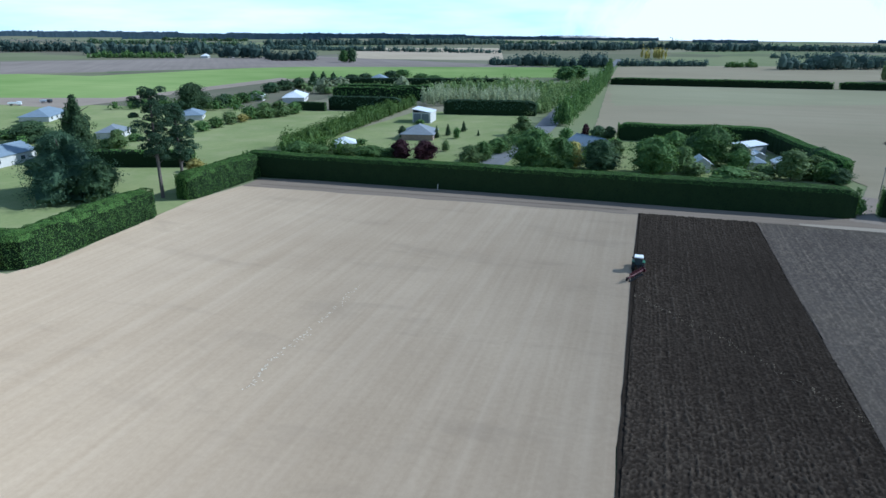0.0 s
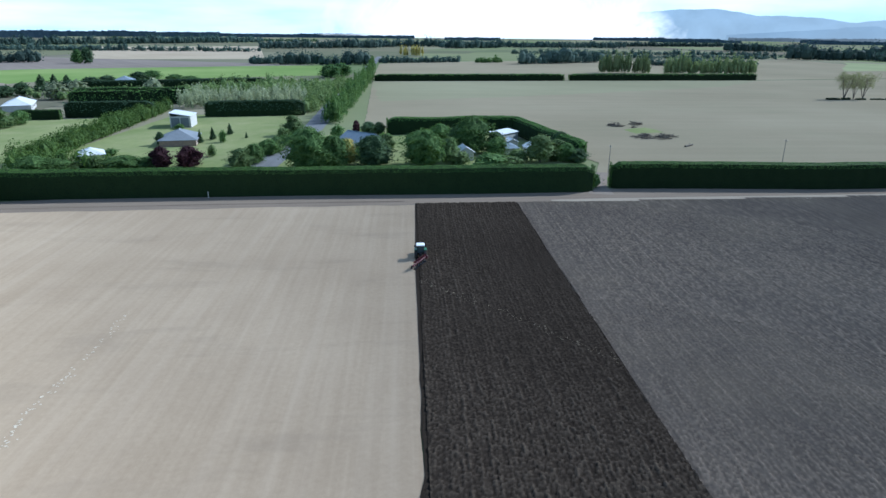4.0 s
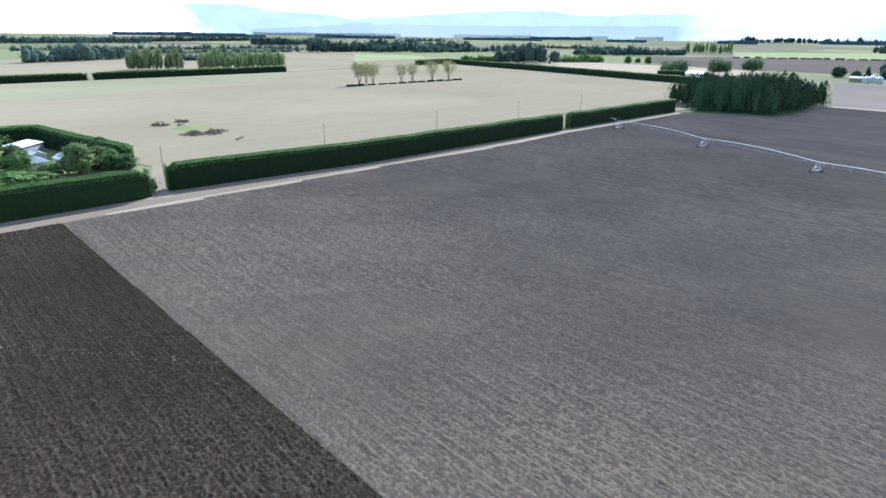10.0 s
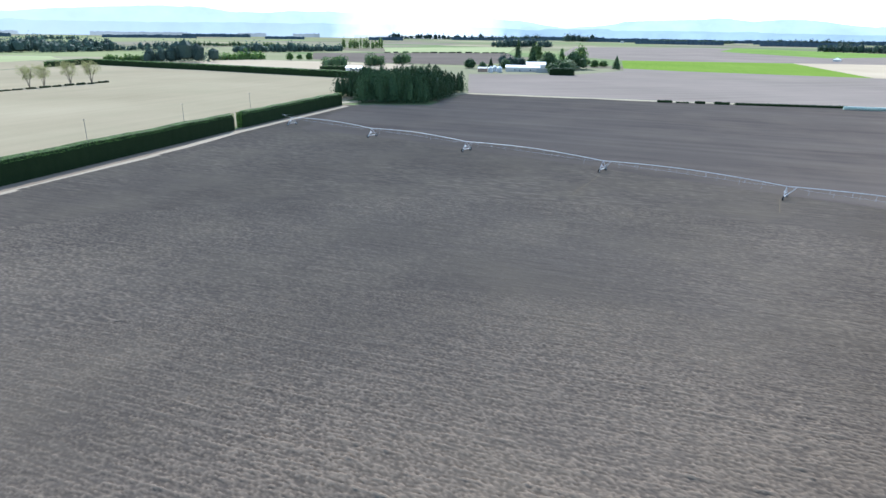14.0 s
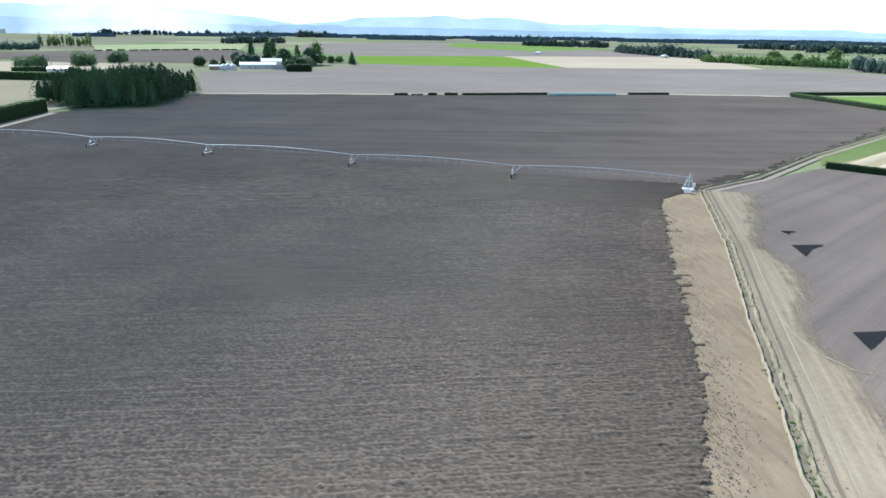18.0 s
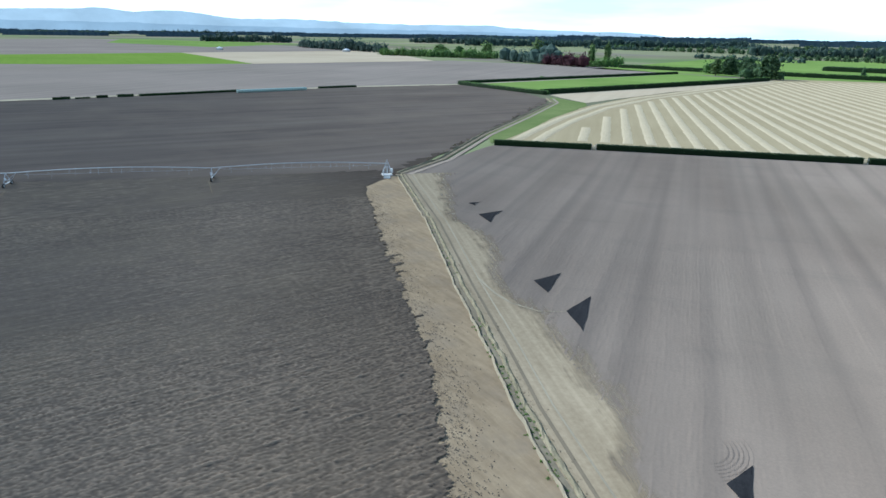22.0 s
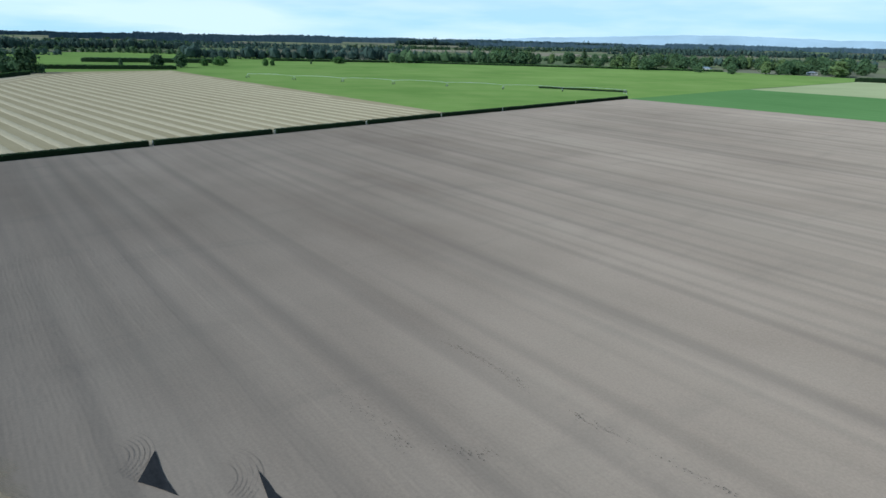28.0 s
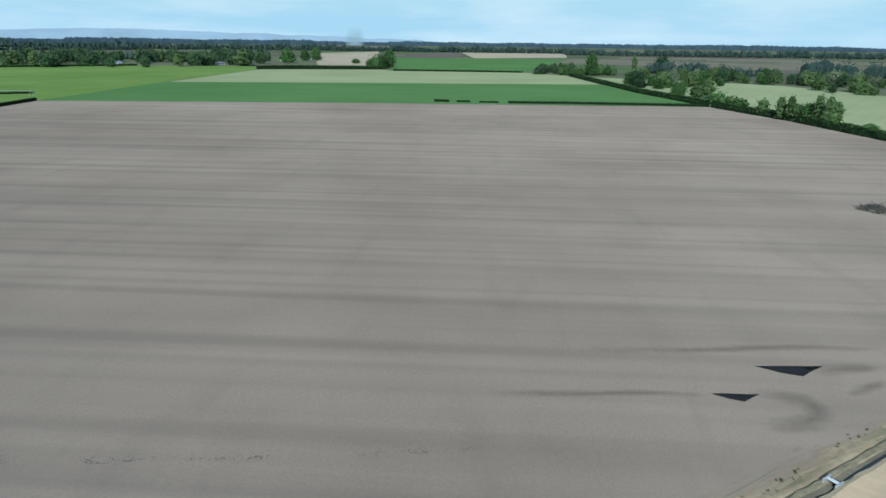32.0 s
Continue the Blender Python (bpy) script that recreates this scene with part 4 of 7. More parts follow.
hedge("pale_hedge", [(-705, -353), (-755, -205)], 3, 2.2, HEDGE, "low dark hedge beyond a pale field", 4, 1.0, 1)

# ---- woods and far tree belts ----
FARW = "belt of dark trees far across the fields"
stand("pine_wood", (335, 46), (335, 14), 15.5, PINEWOOD, 75, 4.6, 480, 0.6, "pine", "dense plantation of dark green pines", vary=(0.8, 1.05), loose=0.22)
stand("pine_wood", (345, 8), (408, -6), 15.5, PINEWOOD, 60, 5.0, 420, 0.65, "pine", "dense plantation of dark green pines", vary=(0.8, 1.05), loose=0.22)
stand("tree_belt", (-746, 1099), (-613, 1134), 22, FARLEAF_HAZED, 20, 9, 60, 2.1, "round", FARW)
stand("tree_belt", (-529, 977), (-356, 1015), 25, FARLEAF_HAZED, 23, 10, 60, 1.8, "round", FARW)
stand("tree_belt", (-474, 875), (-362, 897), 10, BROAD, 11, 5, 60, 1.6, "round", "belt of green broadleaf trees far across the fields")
stand("tree_belt", (-314, 907), (-245, 899), 20, FARLEAF_HAZED, 19, 9, 60, 1.5, "round", FARW)
stand("tree_belt", (-219, 830), (-167, 839), 18, FARLEAF_HAZED, 17, 8, 90, 1.4, "round", FARW)
stand("tree_belt", (-458, 1689), (-7, 2036), 23, FARLEAF_HAZED, 21, 9, 36, 3.1, "round", FARW)
stand("tree_belt", (-160, 1973), (204, 2229), 23, FARLEAF_HAZED, 21, 10, 36, 3.4, "round", FARW)
stand("tree_belt", (57, 753), (87, 758), 13, FARLEAF_HAZED, 12, 5, 90, 1.2, "round", FARW)
stand("tree_belt", (87, 732), (123, 737), 14, FARLEAF_HAZED, 13, 6, 90, 1.2, "round", FARW)
stand("tree_belt", (125, 713), (180, 720), 17, FARLEAF_HAZED, 16, 7, 90, 1.2, "round", FARW)
stand("tree_belt", (130, 1414), (408, 1492), 25, FARLEAF_HAZED, 23, 10, 60, 2.4, "round", FARW)
stand("tree_belt", (439, 1604), (603, 1598), 26, FARLEAF_HAZED, 24, 11, 36, 2.8, "round", FARW)
stand("tree_belt", (549, 1437), (713, 1480), 22, FARLEAF_HAZED, 20, 9, 60, 2.6, "round", FARW)
stand("tree_belt", (304, 982), (336, 988), 18, AUTUMN, 11, 5, 60, 1.7, "slim", "row of yellow autumn poplars")
stand("tree_belt", (207, 749), (311, 764), 9, FARLEAF_HAZED, 11, 5, 90, 1.3, "round", FARW)
stand("tree_belt", (328, 741), (362, 746), 9, BROAD, 11, 5, 90, 1.3, "round", "belt of green broadleaf trees far across the fields")
stand("tree_belt", (365, 699), (485, 715), 19, FARLEAF_HAZED, 17, 8, 90, 1.3, "round", FARW)
stand("tree_belt", (359, 520), (399, 503), 21, POPLAR, 10, 3, 70, 1.0, "slim", "row of slender pale poplars")
stand("tree_belt", (408, 489), (489, 465), 18, POPLAR, 10, 3, 70, 1.0, "slim", "row of slender pale poplars")
stand("tree_belt", (510, 639), (626, 597), 10, FARLEAF_HAZED, 11, 5, 90, 1.4, "round", FARW)
stand("tree_belt", (799, 1555), (1294, 1668), 17, FARLEAF_HAZED, 16, 7, 36, 3.1, "round", FARW)
stand("tree_belt", (1294, 1668), (1587, 1651), 18, FARLEAF_HAZED, 16, 7, 36, 3.6, "round", FARW)
stand("tree_belt", (1132, 1157), (1324, 1121), 25, FARLEAF_HAZED, 23, 11, 36, 2.7, "round", FARW)
stand("tree_belt", (857, 748), (1181, 649), 27, FARLEAF_HAZED, 25, 11, 60, 2.0, "round", FARW)
stand("tree_belt", (910, 738), (920, 723), 23, FARLEAF_HAZED, 13, 6, 60, 1.9, "round", FARW)
stand("tree_belt", (946, 681), (1117, 588), 26, FARLEAF_HAZED, 24, 11, 60, 2.0, "round", FARW)
stand("tree_belt", (731, 344), (759, 280), 26, FARLEAF_HAZED, 24, 11, 90, 1.3, "round", FARW)
stand("tree_belt", (755, 403), (765, 342), 8, BROAD, 11, 5, 90, 1.4, "round", "belt of green broadleaf trees far across the fields")
stand("tree_belt", (807, 292), (849, 244), 12, BROAD, 11, 5, 90, 1.4, "round", "belt of green broadleaf trees far across the fields")
stand("tree_belt", (1105, 363), (1278, 211), 17, FARLEAF_HAZED, 16, 7, 60, 2.0, "round", FARW)
stand("tree_belt", (1458, 237), (1515, 157), 27, LIGHT, 17, 8, 60, 2.5, "slim", "row of slender pale poplars")
hedge("rear_hedge", [(612, 122), (604, 92), (575, 70)], 4, 5, HEDGE, "dark hedge behind a hay shed", 3, 0.9, 3)
stand("tree_belt", (655, 124), (661, 108), 13, DARKBROAD, 12, 5, 170, 1.1, "round", FARW)
stand("tree_belt", (720, 90), (724, 78), 17, DARKBROAD, 12, 5, 170, 1.1, "round", FARW)
stand("tree_belt", (772, 62), (776, 52), 16, DARKBROAD, 11, 5, 170, 1.2, "round", FARW)
stand("tree_belt", (4282, 389), (4260, -583), 41, FARLEAF_HAZED, 21, 17, 36, 5.0, "round", FARW)
stand("tree_belt", (1862, -133), (1995, -308), 29, FARLEAF_HAZED, 27, 12, 36, 3.2, "round", FARW)
stand("tree_belt", (3798, -676), (4023, -863), 55, FARLEAF_HAZED, 28, 23, 36, 5.0, "round", FARW)
stand("tree_belt", (3570, -1080), (3907, -1411), 23, FARLEAF_HAZED, 12, 10, 36, 5.0, "round", FARW)
stand("tree_belt", (3681, -1387), (3949, -1701), 20, FARLEAF_HAZED, 10, 8, 36, 5.0, "round", FARW)
stand("tree_belt", (3882, -1849), (3827, -1961), 29, FARLEAF_HAZED, 15, 12, 36, 5.0, "round", FARW)
stand("tree_belt", (754, -62), (764, -89), 15, FARLEAF_HAZED, 14, 6, 90, 1.2, "round", FARW)
stand("tree_belt", (698, -102), (712, -142), 15, DARKBROAD, 18, 8, 90, 1.2, "round", "belt of green broadleaf trees far across the fields")
stand("tree_belt", (3852, -1911), (3645, -2282), 38, FARLEAF_HAZED, 19, 16, 36, 5.0, "round", FARW)
stand("tree_belt", (1860, -1048), (1621, -1195), 29, FARLEAF_HAZED, 27, 12, 36, 3.4, "round", FARW)
stand("tree_belt", (1173, -896), (828, -808), 23, FARLEAF_HAZED, 21, 10, 60, 2.2, "round", FARW)
stand("tree_belt", (747, -724), (557, -769), 13, BROAD, 12, 5, 60, 1.6, "round", "belt of green broadleaf trees far across the fields")
stand("tree_belt", (505, -723), (424, -699), 25, FARLEAF_HAZED, 23, 10, 90, 1.4, "round", FARW)
stand("tree_belt", (427, -692), (362, -667), 17, PURPLE, 15, 7, 90, 1.3, "round", "clump of dark purple-leaved trees")
stand("tree_belt", (378, -683), (330, -706), 12, BROAD, 11, 5, 90, 1.3, "round", "belt of green broadleaf trees far across the fields")
stand("tree_belt", (1190, -1502), (592, -2243), 30, FARLEAF_HAZED, 27, 12, 36, 3.4, "round", FARW)
stand("tree_belt", (1620, -1722), (1159, -1739), 27, FARLEAF_HAZED, 25, 11, 36, 3.6, "round", FARW)
stand("tree_belt", (220, -667), (196, -680), 14, BROAD, 12, 6, 90, 1.2, "round", "belt of green broadleaf trees far across the fields")
stand("tree_belt", (375, -1391), (63, -1505), 24, FARLEAF_HAZED, 22, 10, 60, 2.4, "round", FARW)
stand("tree_belt", (42, -983), (-260, -976), 23, FARLEAF_HAZED, 21, 10, 60, 1.6, "round", FARW)
stand("tree_belt", (-237, -890), (-430, -928), 21, DARKBROAD, 19, 9, 60, 1.6, "round", "belt of green broadleaf trees far across the fields")
stand("tree_belt", (-778, -2924), (-2424, -3552), 31, FARLEAF_HAZED, 15, 13, 36, 5.0, "round", FARW)
stand("tree_belt", (170, -618), (142, -620), 15, DARKBROAD, 16, 7, 90, 1.1, "round", "belt of green broadleaf trees far across the fields")
stand("tree_belt", (-1405, -2112), (-1853, -1213), 26, FARLEAF_HAZED, 24, 11, 36, 3.8, "round", FARW)
stand("tree_belt", (-742, -401), (-787, -400), 22, BROAD, 20, 9, 90, 1.4, "round", "belt of green broadleaf trees far across the fields")
stand("tree_belt", (-729, -155), (-752, -101), 14, BROAD, 13, 6, 90, 1.2, "round", "belt of green broadleaf trees far across the fields")
stand("tree_belt", (-836, -72), (-810, 65), 17, FARLEAF_HAZED, 16, 7, 90, 1.3, "round", FARW)
stand("tree_belt", (-784, 101), (-824, 180), 21, FARLEAF_HAZED, 19, 9, 90, 1.3, "round", FARW)
stand("tree_belt", (-1853, -1213), (-2088, -430), 23, FARLEAF_HAZED, 21, 10, 36, 3.5, "round", FARW)
stand("tree_belt", (-1900, -391), (-2139, 456), 24, FARLEAF_HAZED, 23, 10, 36, 3.3, "round", FARW)


# ---- more kinds of tree ----
def crown_blobs_pine(h, rad):
    """Tiers of uneven foliage pads round the upper two thirds of the trunk."""
    out = []
    for i in range(64):
        f = (i + rng.uniform(0, 0.8)) / 64
        z = h * (0.36 + 0.60 * f)
        wide = rad * (0.35 + 0.65 * math.sin(math.pi * (0.18 + 0.72 * f)))
        a = i * 2.39 + rng.uniform(-0.5, 0.5)
        d = wide * rng.uniform(0.1, 1.0)
        q = rad * (0.25 - 0.07 * f) * rng.uniform(0.7, 1.35)
        out.append((math.cos(a) * d, math.sin(a) * d, z, q, q, q * 0.7))
    return out


def pine_tree(x, y, h, rad, label):
    t = thing("pine_tree", label, "tree", at=pose(x, y, 0, 0, 0, random.uniform(0, 360)))
    blobs = crown_blobs_pine(h, rad)
    limbs = [((0, 0, b[2] - b[5] * 1.5), (b[0] * 0.8, b[1] * 0.8, b[2]), 0.10) for b in blobs[::2]]
    put("trunk", trunk_mesh("trunk", h * 0.93, 0.42, limbs), t)
    put("crown", crown_mesh("crown", blobs, 360, 0.24, CONIFER, 0.5, 0.9), t)
    return t


def bare_kind():
    """A thin autumn tree: several leaning stems, many twigs and a haze of small pale leaves."""
    t = thing("tree", "thin pale autumn tree with visible stems", "tree", at=pose(0, -60, -400))
    bm = bmesh.new()
    blobs = []
    for k in range(4):
        a = k * 1.7
        top = Vector((math.cos(a) * 2.6, math.sin(a) * 2.6, 10.5))
        rod(bm, (0, 0, -0.1), top * 0.5 + Vector((0, 0, 0.4)), 0.16, 0.10, 6)
        rod(bm, top * 0.5 + Vector((0, 0, 0.4)), top, 0.10, 0.03, 5)
        for j in range(11):
            b = top * rng.uniform(0.35, 0.98)
            e = b + Vector((rng.uniform(-2.3, 2.3), rng.uniform(-2.3, 2.3), rng.uniform(0.6, 2.6)))
            rod(bm, b, e, 0.05, 0.015, 4)
            blobs.append((e.x, e.y, e.z - 0.6, 1.1, 1.1, 1.6))
    me = bpy.data.meshes.new("trunk")
    bm.to_mesh(me)
    bm.free()
    me.materials.append(BARK)
    put("trunk", me, t)
    put("crown", crown_mesh("crown", blobs, 120, 0.24, BARELEAF, 0, 0.9), t)
    PROTO["bare"] = (t, 13, 4.6)
    FRESH.add("bare")


bare_kind()
tree_kind("pale", "grey-green willow with a soft crown", "tree", 9, 4.0, dome, 22, 170, 0.5, PALE, 0.22, 0.1, 0.36, 0.6)
tree_kind("pale2", "pale grey-green tree with a thin crown", "tree", 9, 3.4, dome, 18, 130, 0.5, LIGHT, 0.2, 0.14, 0.36, 0.4)
tree_kind("twig", "heap of dark pruned branches", "shrub", 4, 2.4, dome, 7, 90, 0.3, PURPLE, 0.1, 0.08, 0.4, 0.4, 9, "shrub")

# ---- plough relief close to the eye ----
def inside(px, py, poly):
    r = np.zeros(px.shape, bool)
    n = len(poly)
    for i in range(n):
        (x1, y1), (x2, y2) = poly[i], poly[(i + 1) % n]
        if y1 == y2:
            continue
        c = ((y1 > py) != (y2 > py)) & (px < (x2 - x1) * (py - y1) / (y2 - y1) + x1)
        r ^= c
    return r


def relief(name, poly, mat, label, az, near, far, du, dv, width, height, seed, base=0.075, cloddy=0.3, ends=0.0, pair=0.62, bed=0.0, cell=0.7, every=5, rise=0.55):
    """Worked soil as real relief between two distances from the plot's middle: ridges along az, broken along their way, with clods between."""
    g = np.random.default_rng(seed)
    U = np.array((math.sin(radians(az)), math.cos(radians(az))))
    V = np.array((math.cos(radians(az)), -math.sin(radians(az))))
    P = np.array(poly)
    cu, cv = P @ U, P @ V
    u = np.arange(max(cu.min(), -far) - 5, min(cu.max(), far) + 5, du)
    v = np.arange(max(cv.min(), -far), min(cv.max(), far), dv)
    Uu, Vv = np.meshgrid(u, v, indexing="ij")
    X = Uu * U[0] + Vv * V[0]
    Y = Uu * U[1] + Vv * V[1]
    wander = (0.3 * np.sin(u * 0.07 + 1.0) + 0.12 * np.sin(u * 0.23 + seed))[:, None]
    fi = (Vv + wander) / width + g.normal(0, 0.09, Uu.shape)
    row = np.floor(fi).astype(int)
    fr = fi - row
    ridge = np.where(fr < 0.6, fr / 0.6, (1 - fr) / 0.4)
    tops = g.uniform(0.6, 1.2, 4000)
    tops[::2] *= pair
    tops[::every] *= 0.3
    cells = g.uniform(0.2, 1.3, (int(len(u) * du / cell) + 8, 997))
    slip = g.uniform(0, 4, 997)
    brk = cells[((u - u[0])[:, None] / cell + slip[row % 997]).astype(int), row % 997]
    clod = np.minimum(np.abs(g.normal(0, 1, Uu.shape)) ** 1.7, 2.6) * 0.6
    clod = np.maximum(clod, 0.8 * np.roll(clod, 1, 1))
    swell = 0.85 + 0.3 * np.sin(X * 0.047 + seed) * np.sin(Y * 0.039 + 2) + 0.15 * np.sin(X * 0.16) * np.sin(Y * 0.13)
    h = height * swell * (0.05 + rise * ridge * tops[row % 4000] * brk + cloddy * clod)
    if bed:
        way = g.uniform(0.3, 1.0, 400)
        fb = (Vv + wander) / 4.7
        h += bed * way[np.floor(fb).astype(int) % 400] * (0.5 + 0.5 * np.cos(math.tau * fb))
    d = np.hypot(X, Y)
    h *= np.interp(d, (40, 110, 290), (1.1, 0.85, 0.6))           # the soil lies rougher towards the headland
    toe = 0.0
    if ends:                                      # each furrow stops a little short or runs a little over at the southern end
        toe = (np.repeat(g.normal(0, 0.25 * ends, 2000), 2)[:4000] + g.exponential(0.6 * ends, 4000) - 0.5 * ends)[row % 4000] * (Uu < 20)
        h *= np.where((Uu < 20) & ~inside(X - 5 * U[0], Y - 5 * U[1], poly), 1.3, 1.0)
    ok = inside(X + toe * U[0], Y + toe * U[1], poly) & (d < far) & (d >= near)
    idx = np.arange(X.size).reshape(X.shape)
    q = ok[:-1, :-1] & ok[1:, :-1] & ok[1:, 1:] & ok[:-1, 1:]
    F = np.stack([idx[:-1, :-1][q], idx[:-1, 1:][q], idx[1:, 1:][q], idx[1:, :-1][q]], 1)
    used = np.unique(F)
    remap = np.zeros(X.size, int)
    remap[used] = np.arange(len(used))
    me = mesh_from(name, np.stack([X.ravel(), Y.ravel(), base + h.ravel()], 1)[used], remap[F], mat)
    return tagged(new(name, me), label, "soil", kind="stuff")


FRESH_PLOT = [(41, 124), (62, 118), (17, -26.5), (5, -17.5), (-3, -13.5)]
DRY_PLOT = [(62, 118), (154, 94), (240, 68), (240, 57), (211, 8), (179, -34), (151, -70), (117, -115), (112, -108), (106.5, -97.5), (79, -76), (57, -59), (39, -45), (28, -34), (17, -26)]
DAMP_PLOT = [(238, 56), (320, 50), (328, 12), (392, -10), (362, -117), (339, -214), (322, -282), (288, -352), (228, -340), (190, -312), (182, -299), (131, -165), (116, -116), (150, -70), (178, -34), (210, 8)]
relief("fresh_furrows", FRESH_PLOT, M_PLOUGH_NEW, "dark freshly turned furrow slices and clods", FUR, 34, 135, 0.22, 0.125, 0.5, 0.22, 5, cloddy=0.55, ends=0.6)
DRYL = "dry grey-brown furrow slices and clods"
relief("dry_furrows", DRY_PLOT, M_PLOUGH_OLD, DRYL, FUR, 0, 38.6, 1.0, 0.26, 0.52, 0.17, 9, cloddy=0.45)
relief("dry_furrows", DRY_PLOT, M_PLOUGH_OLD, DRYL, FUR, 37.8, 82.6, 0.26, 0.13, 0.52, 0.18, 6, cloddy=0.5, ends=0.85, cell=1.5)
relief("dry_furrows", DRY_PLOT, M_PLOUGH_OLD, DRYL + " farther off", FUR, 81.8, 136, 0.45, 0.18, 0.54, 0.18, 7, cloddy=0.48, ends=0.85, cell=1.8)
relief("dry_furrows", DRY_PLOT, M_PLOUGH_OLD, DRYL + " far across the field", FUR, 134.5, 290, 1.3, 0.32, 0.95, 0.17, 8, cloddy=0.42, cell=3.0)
relief("damp_furrows", DAMP_PLOT, M_PLOUGH_FAR, "dark damp furrows beyond the irrigator", FUR, 0, 480, 4.0, 0.5, 1.7, 0.16, 12, base=0.085, cloddy=0.3, cell=6)
# flat strip of turned soil; its dark also stands for shade in the furrow
ribbon("open_furrow", [(41, 124), (29, 87.5), (14, 39.5), (-3, -13)], 0.6, 0.085, M_PLOUGH_NEW, "dark open furrow along unploughed stubble", "furrow")


def flecks(name, pts, n, spread, size, mat, label, z=0.12):
    """Scattered bits of straw lying along a line."""
    P = []
    seg = [(Vector(pts[i]).to_2d(), Vector(pts[i + 1]).to_2d()) for i in range(len(pts) - 1)]
    for k in range(n):
        a, b = seg[k % len(seg)]
        p = a.lerp(b, random.random())
        P.append((p.x + random.gauss(0, spread), p.y + random.gauss(0, spread), z + random.uniform(0.01, 0.12 if z > 0.05 else 0.03)))
    P = np.array(P)
    v, f = cards(P, np.tile((0, 0, 1.0), (len(P), 1)), size, 0.25 if z > 0.05 else 0.06)
    return tagged(new(name, mesh_from(name, v, f, mat)), label, "straw", kind="stuff")


M_CLOD = field("dark_clods", (0.055, 0.046, 0.040), (0.13, 0.11, 0.095), 161.0, 0.5, 8, (0.3, 0.3, 0.4), 3.0, 0.1)
flecks("straw_trash", [(27, 81), (30, 75), (34, 67), (38, 57), (41, 50)], 210, 0.40, 0.11, M_STRAW, "line of pale straw left across the furrows", 0.32)
flecks("straw_trash", [(48, 32), (60, 16)], 90, 0.6, 0.14, M_STRIP, "thin line of pale straw across the furrows", 0.26)
flecks("straw_specks", [(-20, 56), (-19, 63), (-16, 70), (-12, 84)], 110, 0.25, 0.26, M_CHAFF, "dotted line of pale straw on stubble", 0.03)
flecks("loose_clods", [(106, -98), (79, -77), (57, -60), (39, -46), (28, -35), (8, -20)], 4200, 1.7, 0.17, M_CLOD, "loose soil clods thrown onto straw", 0.08)
flecks("straw_bits", [(100, -98), (70, -70), (48, -50), (30, -37), (14, -27)], 360, 1.5, 0.15, M_STRIP, "loose pale straw lying on the unploughed strip", 0.05)
ribbon("headland_rut", [(-44, 148), (0, 137), (39, 126.5)], 0.5, 0.06, M_PLOUGH_OLD, "dark wheel rut along the headland", "track")

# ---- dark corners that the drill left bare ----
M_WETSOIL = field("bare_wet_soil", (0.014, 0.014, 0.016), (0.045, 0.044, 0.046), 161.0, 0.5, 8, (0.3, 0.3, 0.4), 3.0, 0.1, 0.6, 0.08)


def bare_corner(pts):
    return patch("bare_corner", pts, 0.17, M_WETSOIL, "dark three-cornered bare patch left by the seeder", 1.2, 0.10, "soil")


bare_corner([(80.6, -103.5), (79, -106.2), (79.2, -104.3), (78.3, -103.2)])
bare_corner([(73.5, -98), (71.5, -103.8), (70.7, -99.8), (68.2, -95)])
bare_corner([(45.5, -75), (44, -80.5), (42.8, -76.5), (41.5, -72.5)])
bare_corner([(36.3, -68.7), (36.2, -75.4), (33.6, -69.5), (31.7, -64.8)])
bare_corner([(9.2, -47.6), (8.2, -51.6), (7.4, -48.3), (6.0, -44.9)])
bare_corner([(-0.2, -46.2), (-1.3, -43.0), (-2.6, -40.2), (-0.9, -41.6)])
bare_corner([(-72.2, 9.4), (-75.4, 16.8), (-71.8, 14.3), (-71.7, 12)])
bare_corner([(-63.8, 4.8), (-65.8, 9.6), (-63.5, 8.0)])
M_SCUFF = field("scuffed_soil", (0.196, 0.156, 0.128), (0.300, 0.244, 0.200), 161.0, 0.5, 8, (0.3, 0.3, 0.4), 2.0, 0.1, flat=1.0)
for cx, cy, r0 in ((13.0, -51.3, 2.7), (4.2, -46.0, 2.7)):
    for k in range(6):
        rr = r0 + 0.42 * k
        arc = [(cx + rr * math.cos(radians(135 + 8 * i)), cy + rr * math.sin(radians(135 + 8 * i))) for i in range(13)]
        ribbon("turning_mark", arc, 0.05, 0.105, M_SCUFF, "curved tine mark in tilled soil", "track")

CLODL = "line of small dark clods in tilled soil"
flecks("clod_line", [(-23, -64), (-26, -58), (-28, -51)], 120, 0.35, 0.13, M_CLOD, CLODL, 0.11)
flecks("clod_line", [(-30, -46), (-33, -40), (-37, -31)], 110, 0.25, 0.13, M_CLOD, CLODL, 0.11)
flecks("clod_line", [(-9, -57), (-12, -49), (-13, -45)], 90, 0.50, 0.13, M_CLOD, CLODL, 0.11)
flecks("clod_line", [(-16, -44), (-20, -42)], 60, 0.50, 0.13, M_CLOD, CLODL, 0.11)
flecks("clod_line", [(-40, -25), (-45, -15)], 60, 0.20, 0.13, M_CLOD, CLODL, 0.11)

# ---- ditch and its margin ----
DITCH = [(112, -114), (77, -87), (53, -66.4), (38, -54), (28, -45.4), (17, -37), (-20, -10), (-51, 13), (-60, 20), (-130, 73)]


